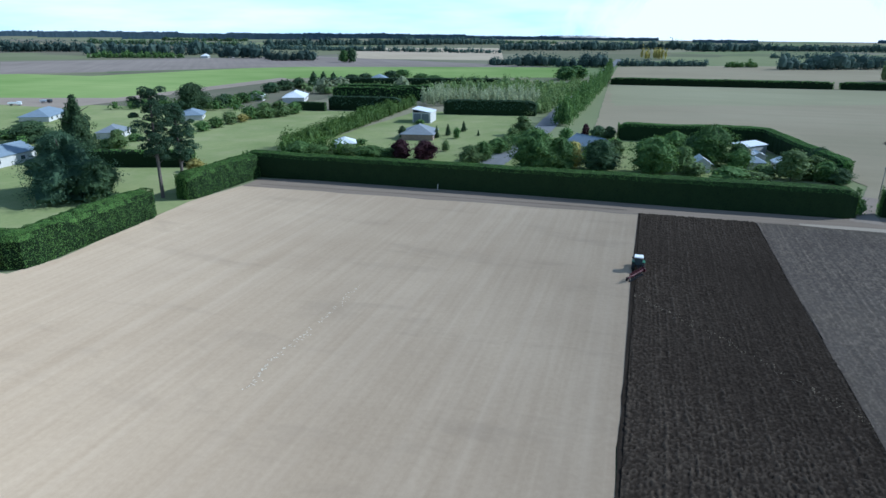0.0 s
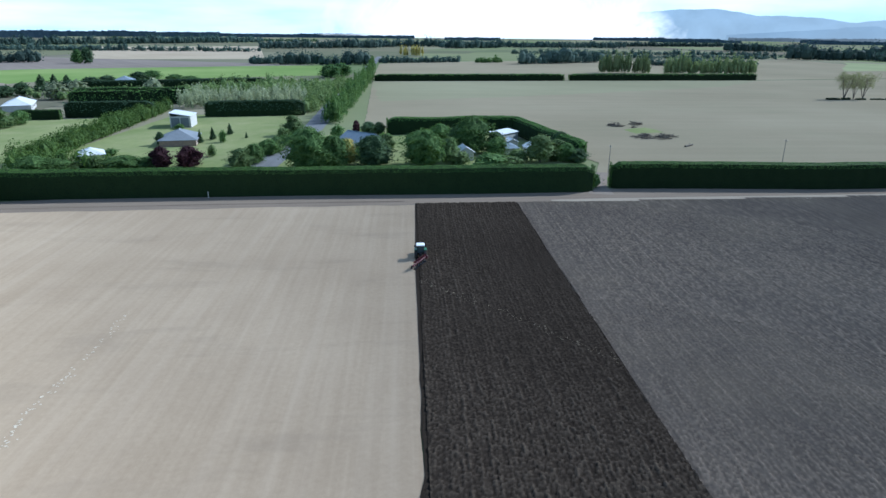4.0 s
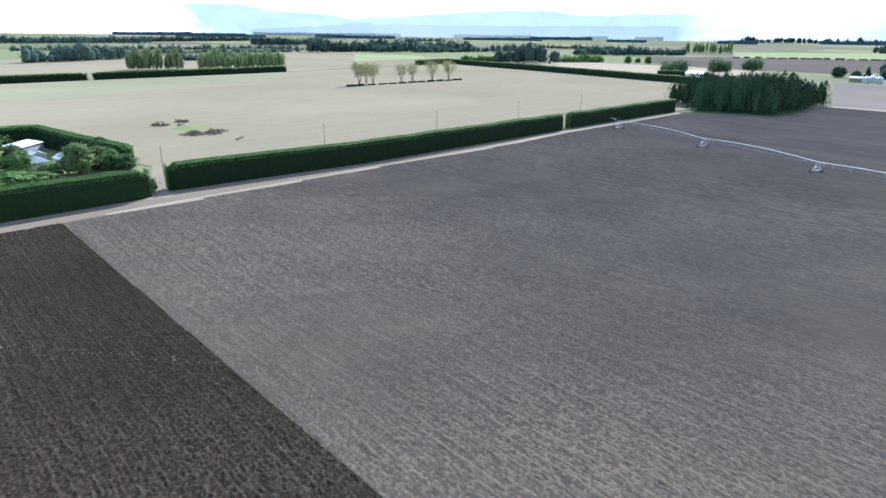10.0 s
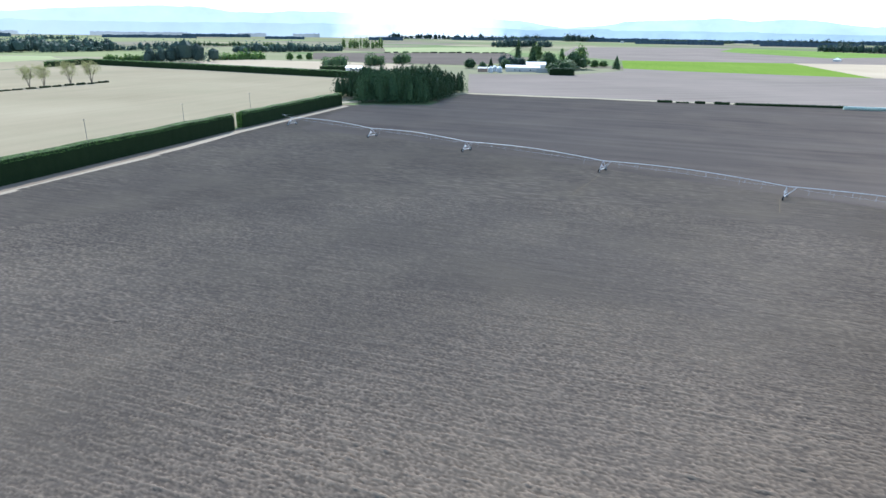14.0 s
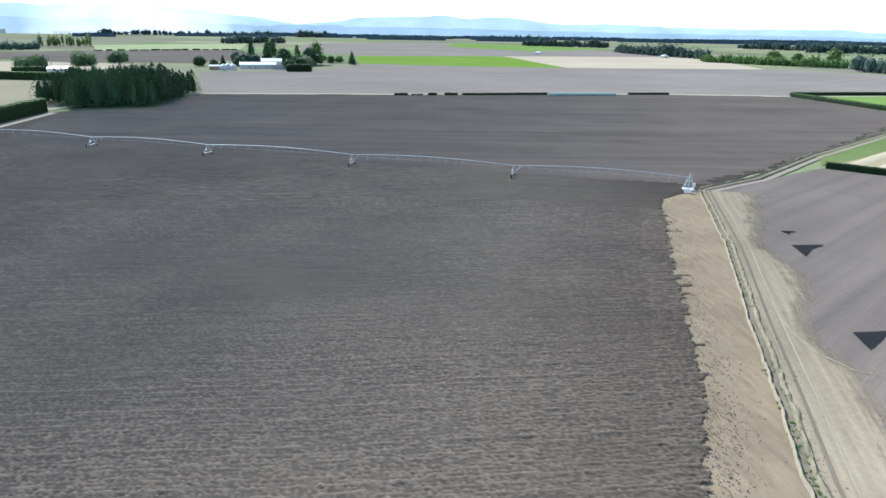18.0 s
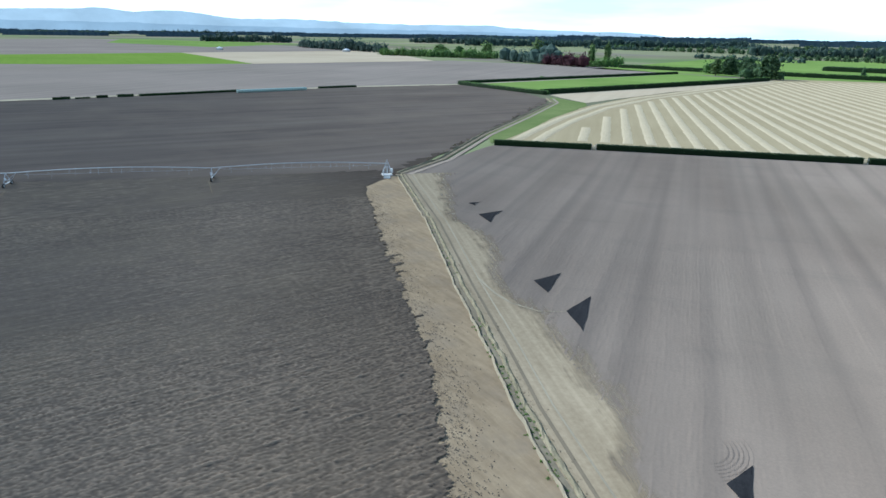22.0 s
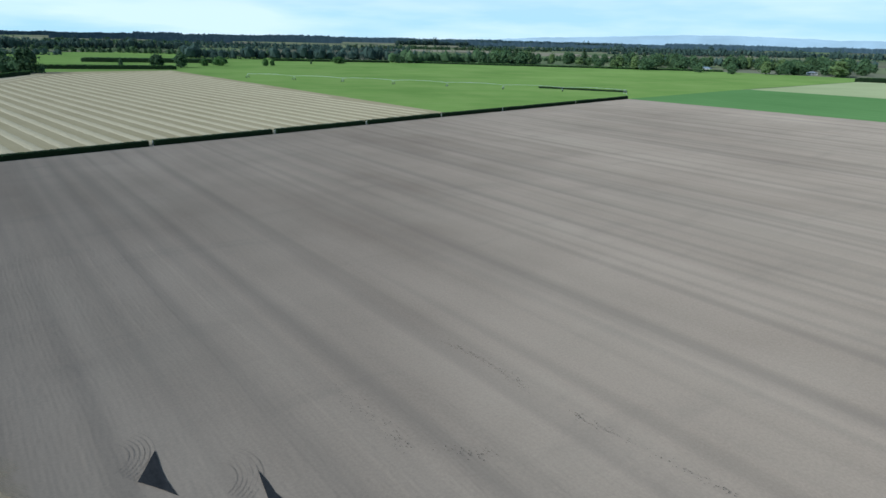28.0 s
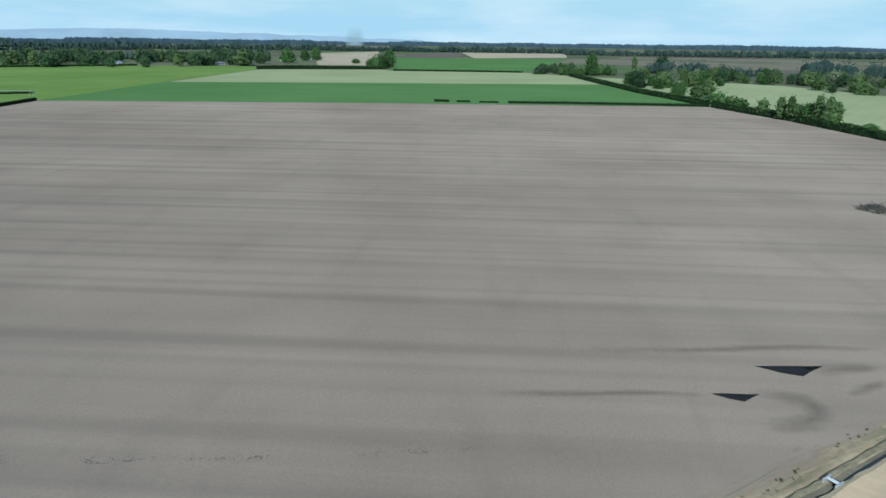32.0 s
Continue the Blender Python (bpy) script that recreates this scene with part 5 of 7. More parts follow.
RIM = [(109, -128), (100, -116), (94, -110), (78, -93.5), (72, -90), (66, -87), (57.5, -80), (52, -72.5), (47, -68), (40.5, -66), (31.5, -58.5), (25.5, -54), (19.5, -49), (16, -43), (10, -38), (-18, -19), (-43.5, -4),
       (-48, 0), (-53, 5), (-60, 12), (-71, 22), (-90, 38), (-150, 86)]
TILLED_PLOT = RIM + [(-160, 136), (-291, 66), (-347, 39), (-404, 6), (-331, -178), (-251, -352), (-96, -277), (23, -218), (119, -168)]
TILL = "fine ridges and crumbs of a tilled seedbed"
relief("seedbed", TILLED_PLOT, M_TILLED, TILL, 161.0, 34, 119, 0.75, 0.15, 0.5, 0.056, 21, 0.022, 0.50, pair=0.9, bed=0.06, cell=2.5, every=10)
relief("seedbed", TILLED_PLOT, M_TILLED, TILL + " farther off", 161.0, 113, 238, 2.4, 0.34, 1.25, 0.065, 22, 0.018, 0.30, pair=0.9, bed=0.06, cell=6, every=7)
relief("seedbed", TILLED_PLOT, M_TILLED, TILL + " far across the field", 161.0, 229, 450, 5.0, 0.5, 2.0, 0.10, 23, 0.022, 0.2, pair=0.9, cell=15, every=5)


def offset(pts, w):
    out = []
    for i, p in enumerate(pts):
        a, b = Vector(pts[max(i - 1, 0)]), Vector(pts[min(i + 1, len(pts) - 1)])
        d = (b - a).normalized()
        out.append((p[0] + d.y * w, p[1] - d.x * w))
    return out


def mound(name, pts, width, height, z, mat, label, category, parent=None, rough=0.3, step=1.2):
    """A long low bank or row with a rounded, uneven section."""
    pts = [Vector(p).to_2d() for p in pts]
    line = []
    for i in range(len(pts) - 1):
        k = max(1, min(220, int((pts[i + 1] - pts[i]).length / step)))
        line += [pts[i].lerp(pts[i + 1], j / k) for j in range(k)]
    line.append(pts[-1])
    verts, faces = [], []
    prof = [(-0.5, 0), (-0.28, 0.75), (0, 1.0), (0.28, 0.75), (0.5, 0)]
    for i, p in enumerate(line):
        d = (line[min(i + 1, len(line) - 1)] - line[max(i - 1, 0)]).normalized()
        s = Vector((d.y, -d.x))
        end = 0.35 if i in (0, len(line) - 1) else 1.0
        for k, (f, h) in enumerate(prof):
            w = f * width * (1 + rough * noise.noise((p.x * 0.6, p.y * 0.6, k + 5.0)))
            q = p + s * w
            verts.append((q.x, q.y, z + height * h * end * (1 + rough * 1.6 * noise.noise((p.x * 0.8, p.y * 0.8, k)))))
        if i:
            for k in range(4):
                a = (i - 1) * 5 + k
                faces.append((a, a + 1, a + 6, a + 5))
    me = mesh_from(name, verts, faces, mat)
    o = new(name, me)
    if parent is not None:
        o.parent = parent
        return o
    return tagged(o, label, category, kind="structure")


def strewn_material():
    """Dry straw that thins out over the soil below with the distance from the ditch."""
    m = field("strewn_straw", (0.304, 0.234, 0.152), (0.505, 0.404, 0.278), 128.0, 0.7, 40, (0.35, 0.35, 0.30), 1.6, 0.05, 0.3, 0.05, 0.13, flat=1.0)
    nt = m.node_tree
    b = nt.nodes["Principled BSDF"]
    at = nt.nodes.new("ShaderNodeAttribute")
    at.attribute_name = "strew"
    v, pos = rows_vector(nt, 132.0, 1 / 0.8, 1 / 9.0)
    streak = math_node(nt, "ADD", math_node(nt, "MULTIPLY", noise_of(nt, v, 1.0, 4.0, 0.65), 0.9), math_node(nt, "MULTIPLY", noise_of(nt, pos, 0.22, 3.0, 0.6), 0.7))
    edge = math_node(nt, "SUBTRACT", math_node(nt, "ADD", streak, 0.42), at.outputs["Fac"])
    alpha = math_node(nt, "MULTIPLY", math_node(nt, "ADD", edge, 0.2), 1.9, True)
    nt.links.new(alpha, b.inputs["Alpha"])
    return m


def dry_margin():
    """Straw-covered ground between the ditch and the tilled field, wider and narrower along its way."""
    line = []
    base = [Vector(p) for p in DITCH]
    for i in range(len(base) - 1):
        k = max(1, int((base[i + 1] - base[i]).length / 1.2))
        line += [base[i].lerp(base[i + 1], j / k) for j in range(k)]
    line.append(base[-1])
    fine = [Vector(RIM[i]).lerp(Vector(RIM[i + 1]), j / 12) for i in range(len(RIM) - 1) for j in range(12)]
    verts, faces, strew = [], [], []
    N = 9
    for i, p in enumerate(line):
        d = (line[min(i + 1, len(line) - 1)] - line[max(i - 1, 0)]).normalized()
        s = Vector((d.y, -d.x))
        if s.dot(Vector((-0.6, -0.8))) < 0:
            s = -s
        w = max(1.6, min((f - p).length for f in fine))
        for k in range(N):
            q = p + s * (w * 1.9 * k / (N - 1))
            verts.append((q.x, q.y, 0.095))
            strew.append(1.9 * k / (N - 1) + 0.85 * min(1.0, max(0.0, (-18 - p.x) / 25)))      # the straw thins out westwards
        if i:
            for k in range(N - 1):
                a = (i - 1) * N + k
                faces.append((a, a + N, a + N + 1, a + 1))
    me = mesh_from("dry_margin", verts, faces, strewn_material())
    at = me.attributes.new("strew", "FLOAT", "POINT")
    at.data.foreach_set("value", strew)
    return tagged(new("dry_margin", me), "straw-strewn dry margin with wheel tracks along the ditch", "track", kind="structure")


dry_margin()
M_LIP = field("chalky_bank", (0.23, 0.19, 0.132), (0.37, 0.315, 0.23), 128.0, 0.6, 3, (0.2, 0.3, 0.5), 1.8, 0.1, 0.4, 0.08)
M_BED = field("ditch_bed", (0.120, 0.100, 0.070), (0.310, 0.262, 0.190), 128.0, 0.6, 8, (0.3, 0.3, 0.4), 1.2, 0.1, 0.2, 0.05)
ditch_rnd = random.Random(5)
WET = []
for i in range(len(DITCH) - 1):
    a, b = Vector(DITCH[i]), Vector(DITCH[i + 1])
    k = max(1, int((b - a).length / 2.2))
    WET += [a.lerp(b, j / k) + Vector((ditch_rnd.gauss(0, 0.06), ditch_rnd.gauss(0, 0.06))) for j in range(k)]
ribbon("ditch_bed", WET, [ditch_rnd.uniform(0.5, 0.8) for _ in WET], 0.108, M_BED, "grey silty bed of a shallow ditch", "ditch")
mound("ditch_bank", offset(WET, 0.55), 0.32, 0.30, 0.05, M_LIP, "crumbling pale ditch bank edge", "bank", None, 0.55, 0.45)
mound("ditch_bank", offset(WET, -0.7), 0.6, 0.2, 0.09, M_BANK, "low weedy ditch bank", "bank", None, 0.6, 0.45)
for w, wd, m_t in ((-2.0, 0.4, M_RUT), (-3.4, 0.22, M_TRACK)):
    ribbon("wheel_track", offset(DITCH[:8], w), wd, 0.104, m_t, "dry wheel track beside the ditch", "track")
ribbon("turning_mark", [(52, -70), (46.8, -67.1), (43.2, -65.9), (39.0, -66.2), (36.2, -68.6)], [0.5, 0.4, 0.3, 0.2, 0.15], 0.13, M_TRACK, "pale curved wheel mark leaving the margin", "track")


def smudge_material():
    """Damp soil turned up by wheels, fading out towards its edges."""
    m = field("turned_up_soil", (0.098, 0.081, 0.070), (0.190, 0.158, 0.135), 161.0, 0.5, 8, (0.3, 0.3, 0.4), 2.0, 0.1, flat=1.0)
    nt = m.node_tree
    b = nt.nodes["Principled BSDF"]
    at = nt.nodes.new("ShaderNodeAttribute")
    at.attribute_name = "thick"
    v, pos = rows_vector(nt, 161.0, 1 / 0.9, 1 / 4.0)
    rag = math_node(nt, "ADD", noise_of(nt, v, 1.0, 4.0, 0.65), math_node(nt, "MULTIPLY", noise_of(nt, pos, 2.2, 3.0, 0.6), 0.5))
    edge = math_node(nt, "SUBTRACT", math_node(nt, "ADD", at.outputs["Fac"], rag), 0.85)
    nt.links.new(math_node(nt, "MULTIPLY", math_node(nt, "MULTIPLY", edge, 1.0, True), 0.36), b.inputs["Alpha"])
    return m


M_SMUDGE = smudge_material()


def smudge(pts, width, label, z=0.17):
    """A soft-edged mark along a smooth bend."""
    P = [Vector(p) for p in pts]
    P = [P[0] * 2 - P[1]] + P + [P[-1] * 2 - P[-2]]
    line = []
    for i in range(1, len(P) - 2):
        for j in range(8):
            t = j / 8
            a, b, c, d = P[i - 1], P[i], P[i + 1], P[i + 2]
            line.append(0.5 * (2 * b + (c - a) * t + (2 * a - 5 * b + 4 * c - d) * t * t + (3 * b - a - 3 * c + d) * t ** 3))
    line.append(P[-2])
    n = len(line) - 1
    verts, faces, thick = [], [], []
    for i, p in enumerate(line):
        d = (line[min(i + 1, n)] - line[max(i - 1, 0)]).normalized()
        s = Vector((d.y, -d.x))
        for k in range(7):
            f = k / 3 - 1
            q = p + s * f * width * 0.85
            verts.append((q.x, q.y, z))
            thick.append((1 - abs(f)) * math.sin(math.pi * i / n) ** 0.6)
        if i:
            for k in range(6):
                a = (i - 1) * 7 + k
                faces.append((a, a + 1, a + 8, a + 7))
    me = mesh_from("turning_mark", verts, faces, M_SMUDGE)
    me.attributes.new("thick", "FLOAT", "POINT").data.foreach_set("value", thick)
    return tagged(new("turning_mark", me), label, "track", kind="structure")


SWIRL = "dark curved wheel mark in tilled soil"
smudge([(-65.1, 8.7), (-66.1, 11.2), (-66.2, 13.6), (-65.0, 14.7), (-62.8, 14.2), (-60.6, 12.0), (-59.0, 9.4)], 2.2, SWIRL)
smudge([(-73.0, 15.5), (-75.1, 18.0), (-76.4, 20.4), (-77.9, 23.0)], 2.0, SWIRL)
smudge([(-69.1, 18.1), (-72.0, 20.7), (-74.3, 22.6)], 1.2, SWIRL)
smudge([(-54.7, -17.1), (-57.7, -9.4), (-61.4, -1.2), (-63.4, 4.9)], 1.0, "damp dark streak left by a seed drill")
smudge([(-67.5, -11.4), (-74.3, 4.3), (-79.3, 13.9), (-83.1, 24.5)], 1.3, "damp dark streak left by a seed drill")
RACE = [(112, -115), (117, -138), (136.6, -184.6), (155, -238.6), (178, -302), (192, -320)]
ribbon("water_race", RACE, 1.3, 0.13, M_BED, "pale water race beside a field", "ditch")
mound("race_bank", offset(RACE, -1.3), 0.9, 0.35, 0.08, M_BANK, "dark weedy bank of a water race", "bank", None, 0.6, 1.5)
ribbon("race_track", offset(RACE, 2.3), 1.5, 0.10, M_GRAVEL, "pale track beside a water race", "track")


def tufts(name, pts, n, spread, size, mat, label, per=22):
    blobs = []
    for k in range(n):
        i = random.randrange(len(pts) - 1)
        p = Vector(pts[i]).lerp(Vector(pts[i + 1]), random.random())
        s = size * random.uniform(0.5, 1.3)
        blobs.append((p.x + random.gauss(0, spread), p.y + random.gauss(0, spread), s * 0.4, s, s, s * 0.7))
    return tagged(new(name, crown_mesh(name, blobs, per, size * 0.6, mat, 0.6, 0.7)), label, "weeds", kind="stuff")


DEADWEED = foliage("dead_weed", (0.10, 0.085, 0.055), (0.24, 0.20, 0.135))
tufts("ditch_weeds", [(44, -59), (28, -45.4), (17, -37)], 190, 0.45, 0.17, HEDGE_LIGHT, "green weeds growing in the ditch")
tufts("ditch_weeds", [(112, -115), (77, -87), (53, -66.4)], 90, 0.35, 0.17, HEDGE_LIGHT, "green weeds growing in the ditch")
tufts("bank_stubs", offset([(-40, 4), (-51, 13), (-62, 21)], -2.2), 40, 0.3, 0.16, DEADWEED, "dark dead weed stalks on the ditch bank", 16)
tufts("bank_stubs", offset([(60, -72), (17, -37), (5, -28)], -1.9), 40, 0.25, 0.14, DEADWEED, "dark dead weeds along the ditch bank", 14)
tufts("bank_grass", offset([(112, -114), (77, -87), (53, -66.4), (38, -54), (28, -45.4), (17, -37), (-20, -10)], -1.05), 620, 0.35, 0.12, DEADWEED, "withered grass tufts on the ditch bank", 10)
tufts("bank_grass", offset([(112, -114), (77, -87), (38, -54), (17, -37), (-20, -10)], -0.3), 120, 0.25, 0.12, HEDGE_LIGHT, "green grass tufts in the ditch", 10)
tufts("race_weeds", [(116, -124), (150, -214), (188, -310)], 50, 0.5, 0.34, DEADWEED, "dark withered weeds along a water race")

# ---- straw rows ----
mown = bpy.data.objects["mown_field"]
MOWN = [(106, -195), (115, -214), (128, -260), (140, -310), (146, -366), (139, -467), (128, -600), (46, -662), (-98, -292), (20, -228)]
d154 = np.array((math.sin(radians(154)), math.cos(radians(154))))
n154 = np.array((math.cos(radians(154)), -math.sin(radians(154))))
for k in range(38):
    off = -14.5 + 7.7 * k
    s = np.arange(0, 800, 3.0)
    X, Y = n154[0] * off + d154[0] * s, n154[1] * off + d154[1] * s
    ok = np.where(inside(X, Y, MOWN))[0]
    if len(ok) > 4:
        a, b = ok[0], ok[-1]
        mid = [(float(X[j]), float(Y[j])) for j in np.linspace(a, b, 6).astype(int)]
        mound("windrow", mid, 3.5, 0.2, 0.03, M_STRAW, "", "", mown, 0.22, 4.0)
for w in (3.5, 10.5):
    mound("windrow", [(125 - w, -181 - w * 0.3), (133 - w, -207), (144 - w, -245), (156 - w, -301), (161 - w, -365), (155 - w, -467), (144 - w, -600)], 4.0, 0.22, 0.03, M_STRAW, "", "", mown, 0.22, 4.0)

# ---- low hedge gates ----
M_POST = plain("pale_timber", (0.62, 0.60, 0.55), 0.8, 0, 0.15, 4.0)
M_POLE = plain("weathered_pole", (0.20, 0.19, 0.175), 0.85, 0, 0.2, 4.0)


def hedge_gate(x, y, az):
    t = thing("hedge_gate", "pale railed gate between two hedge lengths", "gate", "gates along the low hedge", at=pose(x, y, 0, 0, 0, -az))
    for s in (-0.75, 0.75):
        bm = bmesh.new()
        rod(bm, (s, 0, -0.1), (s, 0, 1.7), 0.13, 0.11, 8)
        part("post", bm, M_POST, t)
    for z in (0.4, 0.8, 1.2):
        bm = bmesh.new()
        box(bm, 0, 0, z, 1.5, 0.06, 0.09)
        part("rail", bm, M_POST, t)


LOWH = [(121, -169), (93, -185), (23, -221), (-17, -240.5), (-56, -260), (-96, -280), (-136, -299), (-196, -328), (-250, -354)]
for i in range(len(LOWH) - 1):
    a, b = Vector(LOWH[i]), Vector(LOWH[i + 1])
    d = (b - a).normalized()
    hedge("low_hedge", [a + d * (0.9 if i else 0), b - d * 0.9], 2.2, 1.8, HEDGE_LOW, "low clipped dark hedge along a field edge", 1.5, 0.35, 4, group="lengths of low hedge")
    if i:
        hedge_gate(a.x, a.y, math.degrees(math.atan2(d.x, d.y)) - 90)


def power_pole(x, y, h):
    t = thing("power_pole", "grey timber power pole behind a hedge", "pole", "power poles along the lane", at=pose(x, y, 0, 0, 0, -15))
    bm = bmesh.new()
    rod(bm, (0, 0, -0.3), (0, 0, h), 0.11, 0.08, 8)
    part("shaft", bm, M_POLE, t)
    bm = bmesh.new()
    box(bm, 0, 0, h - 0.35, 0.1, 1.3, 0.1)
    part("crossarm", bm, M_POLE, t)
    for s in (-0.65, 0, 0.65):
        bm = bmesh.new()
        rod(bm, (0, s, h - 0.3), (0, s, h - 0.08), 0.05, 0.03, 6)
        part("insulator", bm, M_POST, t)


for x, y, h in ((99, 137, 7.5), (155, 132, 7), (206, 120, 7), (256, 108, 7), (306, 96, 7), (54, 166, 8)):
    power_pole(x, y, h)
power_pole(-88, 196, 8)

def marker_post(x, y):
    t = thing("marker_post", "small white marker post before the tall hedge", "post", at=pose(x, y, 0.02))
    bm = bmesh.new()
    rod(bm, (0, 0, -0.2), (0, 0, 1.25), 0.09, 0.08, 8)
    part("stake", bm, M_POST, t)
    bm = bmesh.new()
    box(bm, 0, 0, 1.3, 0.22, 0.22, 0.12, 0.02)
    part("cap", bm, M_POST, t)


marker_post(-1.0, 143.3)

# ---- centre pivot irrigator ----
M_GALV = plain("galvanised_steel", (0.46, 0.48, 0.50), 0.6, 0.2, 0.1, 2.0)
M_TYRE = plain("tyre", (0.022, 0.022, 0.022), 0.85, 0, 0.2, 5.0)
M_WHITE = plain("white_paint", (0.78, 0.79, 0.79), 0.5, 0, 0.06, 1.0)
M_CONC = plain("concrete", (0.42, 0.41, 0.39), 0.9, 0, 0.15, 1.0)


def wheel(parent, x, y, z, r, w, hubmat, axis="X", name="wheel"):
    """A tyre with a hub; the axle runs along the local x or y axis."""
    bm = bmesh.new()
    n = 18
    prof = [(r * 0.55, -w / 2), (r * 0.9, -w / 2), (r, -w / 4), (r, w / 4), (r * 0.9, w / 2), (r * 0.55, w / 2)]
    rings = []
    for i in range(n):
        a = math.tau * i / n
        rings.append([bm.verts.new((q, p * math.cos(a), p * math.sin(a))) for p, q in prof])
    for i in range(n):
        for k in range(len(prof)):
            a, b = rings[i], rings[(i + 1) % n]
            bm.faces.new((a[k], b[k], b[(k + 1) % len(prof)], a[(k + 1) % len(prof)]))
    m = pose(x, y, z, 0, 0, 0 if axis == "X" else 90)
    t = part(name, bm, M_TYRE, parent, "", m)
    bm = bmesh.new()
    rod(bm, (-w * 0.35, 0, 0), (w * 0.35, 0, 0), r * 0.56, None, 14)
    part("rim", bm, hubmat, t)
    return t


PIVOT = Vector((113.5, -111.5))
OUT = Vector((248.5, 62.0))
PIV_LEN = (OUT - PIVOT).length
PIV_AZ = math.degrees(math.atan2(OUT.x - PIVOT.x, OUT.y - PIVOT.y))
irrigator = thing("centre_pivot_irrigator", "long galvanised centre pivot irrigator on wheeled towers across ploughed soil", "irrigator", at=pose(PIVOT.x, PIVOT.y, 0.06, 0, 0, 90 - PIV_AZ))
STOPS = [0.0, 43.0, 88.0, 134.0, 175.5, PIV_LEN]        # the pivot and five towers along local x
PIPE_Z = 3.0
for i in range(5):
    a, b = STOPS[i], STOPS[i + 1]
    bm = bmesh.new()
    K = 10
    arch = [(a + (b - a) * k / K, 0, PIPE_Z + 0.75 * math.sin(math.pi * k / K)) for k in range(K + 1)]
    tube(bm, arch, 0.085, 8)
    part("pipe", bm, M_GALV, irrigator)
    bm = bmesh.new()
    low = [(p[0], 0, p[2] - 1.15 * math.sin(math.pi * k / K) ** 0.5 if 0 < k < K else p[2]) for k, p in enumerate(arch)]
    for k in range(K):
        rod(bm, low[k], low[k + 1], 0.016, None, 4)
    for k in range(1, K):
        for s in (-0.55, 0.55):
            rod(bm, arch[k], (low[k][0], s, low[k][2]), 0.017, None, 4)
        rod(bm, (low[k][0], -0.55, low[k][2]), (low[k][0], 0.55, low[k][2]), 0.017, None, 4)
    part("truss", bm, M_GALV, irrigator)
    for k in range(1, 9):
        f = k / 9
        x, z = a + (b - a) * f, PIPE_Z + 0.75 * math.sin(math.pi * f)
        bm = bmesh.new()
        tube(bm, [(x, 0, z), (x, 0.3, z + 0.28), (x, 0.5, z + 0.22), (x, 0.65, z - 0.1), (x + 0.1, 0.95, z - 1.5)], 0.018, 5)
        part("drop_hose", bm, M_GALV, irrigator)
for x in STOPS[1:]:
    bm = bmesh.new()
    for s in (-1.9, 1.9):
        rod(bm, (x, 0.0, PIPE_Z), (x, s, 0.75), 0.075, None, 6)
        rod(bm, (x - 2.4, 0, PIPE_Z + 0.28), (x, s, 0.75), 0.045, None, 5)
    box(bm, x, 0, 0.72, 0.16, 4.4, 0.18)
    rod(bm, (x, -1.2, 1.4), (x, 1.2, 1.4), 0.045, None, 5)
    tower = part("tower", bm, M_GALV, irrigator)
    bm = bmesh.new()
    box(bm, x + 0.1, 0.5, 1.75, 0.3, 0.45, 0.5, 0.04)
    part("control_box", bm, M_WHITE, tower)
    for s in (-2.1, 2.1):
        wheel(tower, x, s, 0.54, 0.54, 0.30, M_GALV, "X")
bm = bmesh.new()
rod(bm, (PIV_LEN, 0, PIPE_Z), (PIV_LEN + 6, 0, PIPE_Z + 0.5), 0.07, 0.05, 7)
rod(bm, (PIV_LEN, 0, PIPE_Z + 1.0), (PIV_LEN + 5.5, 0, PIPE_Z + 0.5), 0.02, None, 4)
part("overhang", bm, M_GALV, irrigator)
bm = bmesh.new()
for sx in (-1, 1):
    for sy in (-1, 1):
        rod(bm, (sx * 1.25, sy * 1.25, 0), (sx * 0.25, sy * 0.25, 3.3), 0.07, None, 6)
for z in (1.0, 2.0):
    w = 1.25 - z * 0.3
    for sx in (-1, 1):
        rod(bm, (sx * w, -w, z), (sx * w, w, z), 0.05, None, 5)
        rod(bm, (-w, sx * w, z), (w, sx * w, z), 0.05, None, 5)
rod(bm, (0, 0, 0), (0, 0, 3.9), 0.11, None, 8)
head_p = part("pivot_tower", bm, M_GALV, irrigator, "pale steel pyramid pivot tower")
bm = bmesh.new()
box(bm, -1.1, 0.4, 1.2, 0.6, 0.5, 1.0, 0.04)
part("control_panel", bm, M_WHITE, head_p)
bm = bmesh.new()
box(bm, 0, 0, 0.08, 2.8, 2.8, 0.16, 0.05)
part("pad", bm, M_CONC, irrigator)


def far_irrigator(a, b, spans):
    a, b = Vector(a), Vector(b)
    L = (b - a).length
    t = thing("centre_pivot_irrigator", "long grey centre pivot irrigator standing in green pasture", "irrigator", at=pose(a.x, a.y, 0.03, 0, 0, math.degrees(math.atan2(b.y - a.y, b.x - a.x))))
    for i in range(spans):
        x0, x1 = L * i / spans, L * (i + 1) / spans
        bm = bmesh.new()
        arch = [(x0 + (x1 - x0) * k / 8, 0, 3.0 + 0.7 * math.sin(math.pi * k / 8)) for k in range(9)]
        tube(bm, arch, 0.09, 6)
        part("pipe", bm, M_GALV, t)
        bm = bmesh.new()
        for s in (-1.9, 1.9):
            rod(bm, (x1, 0, 3.0), (x1, s, 0.7), 0.08, None, 5)
        box(bm, x1, 0, 0.7, 0.18, 4.4, 0.18)
        tower = part("tower", bm, M_GALV, t)
        for s in (-2.0, 2.0):
            wheel(tower, x1, s, 0.6, 0.6, 0.36, M_GALV, "X")
    bm = bmesh.new()
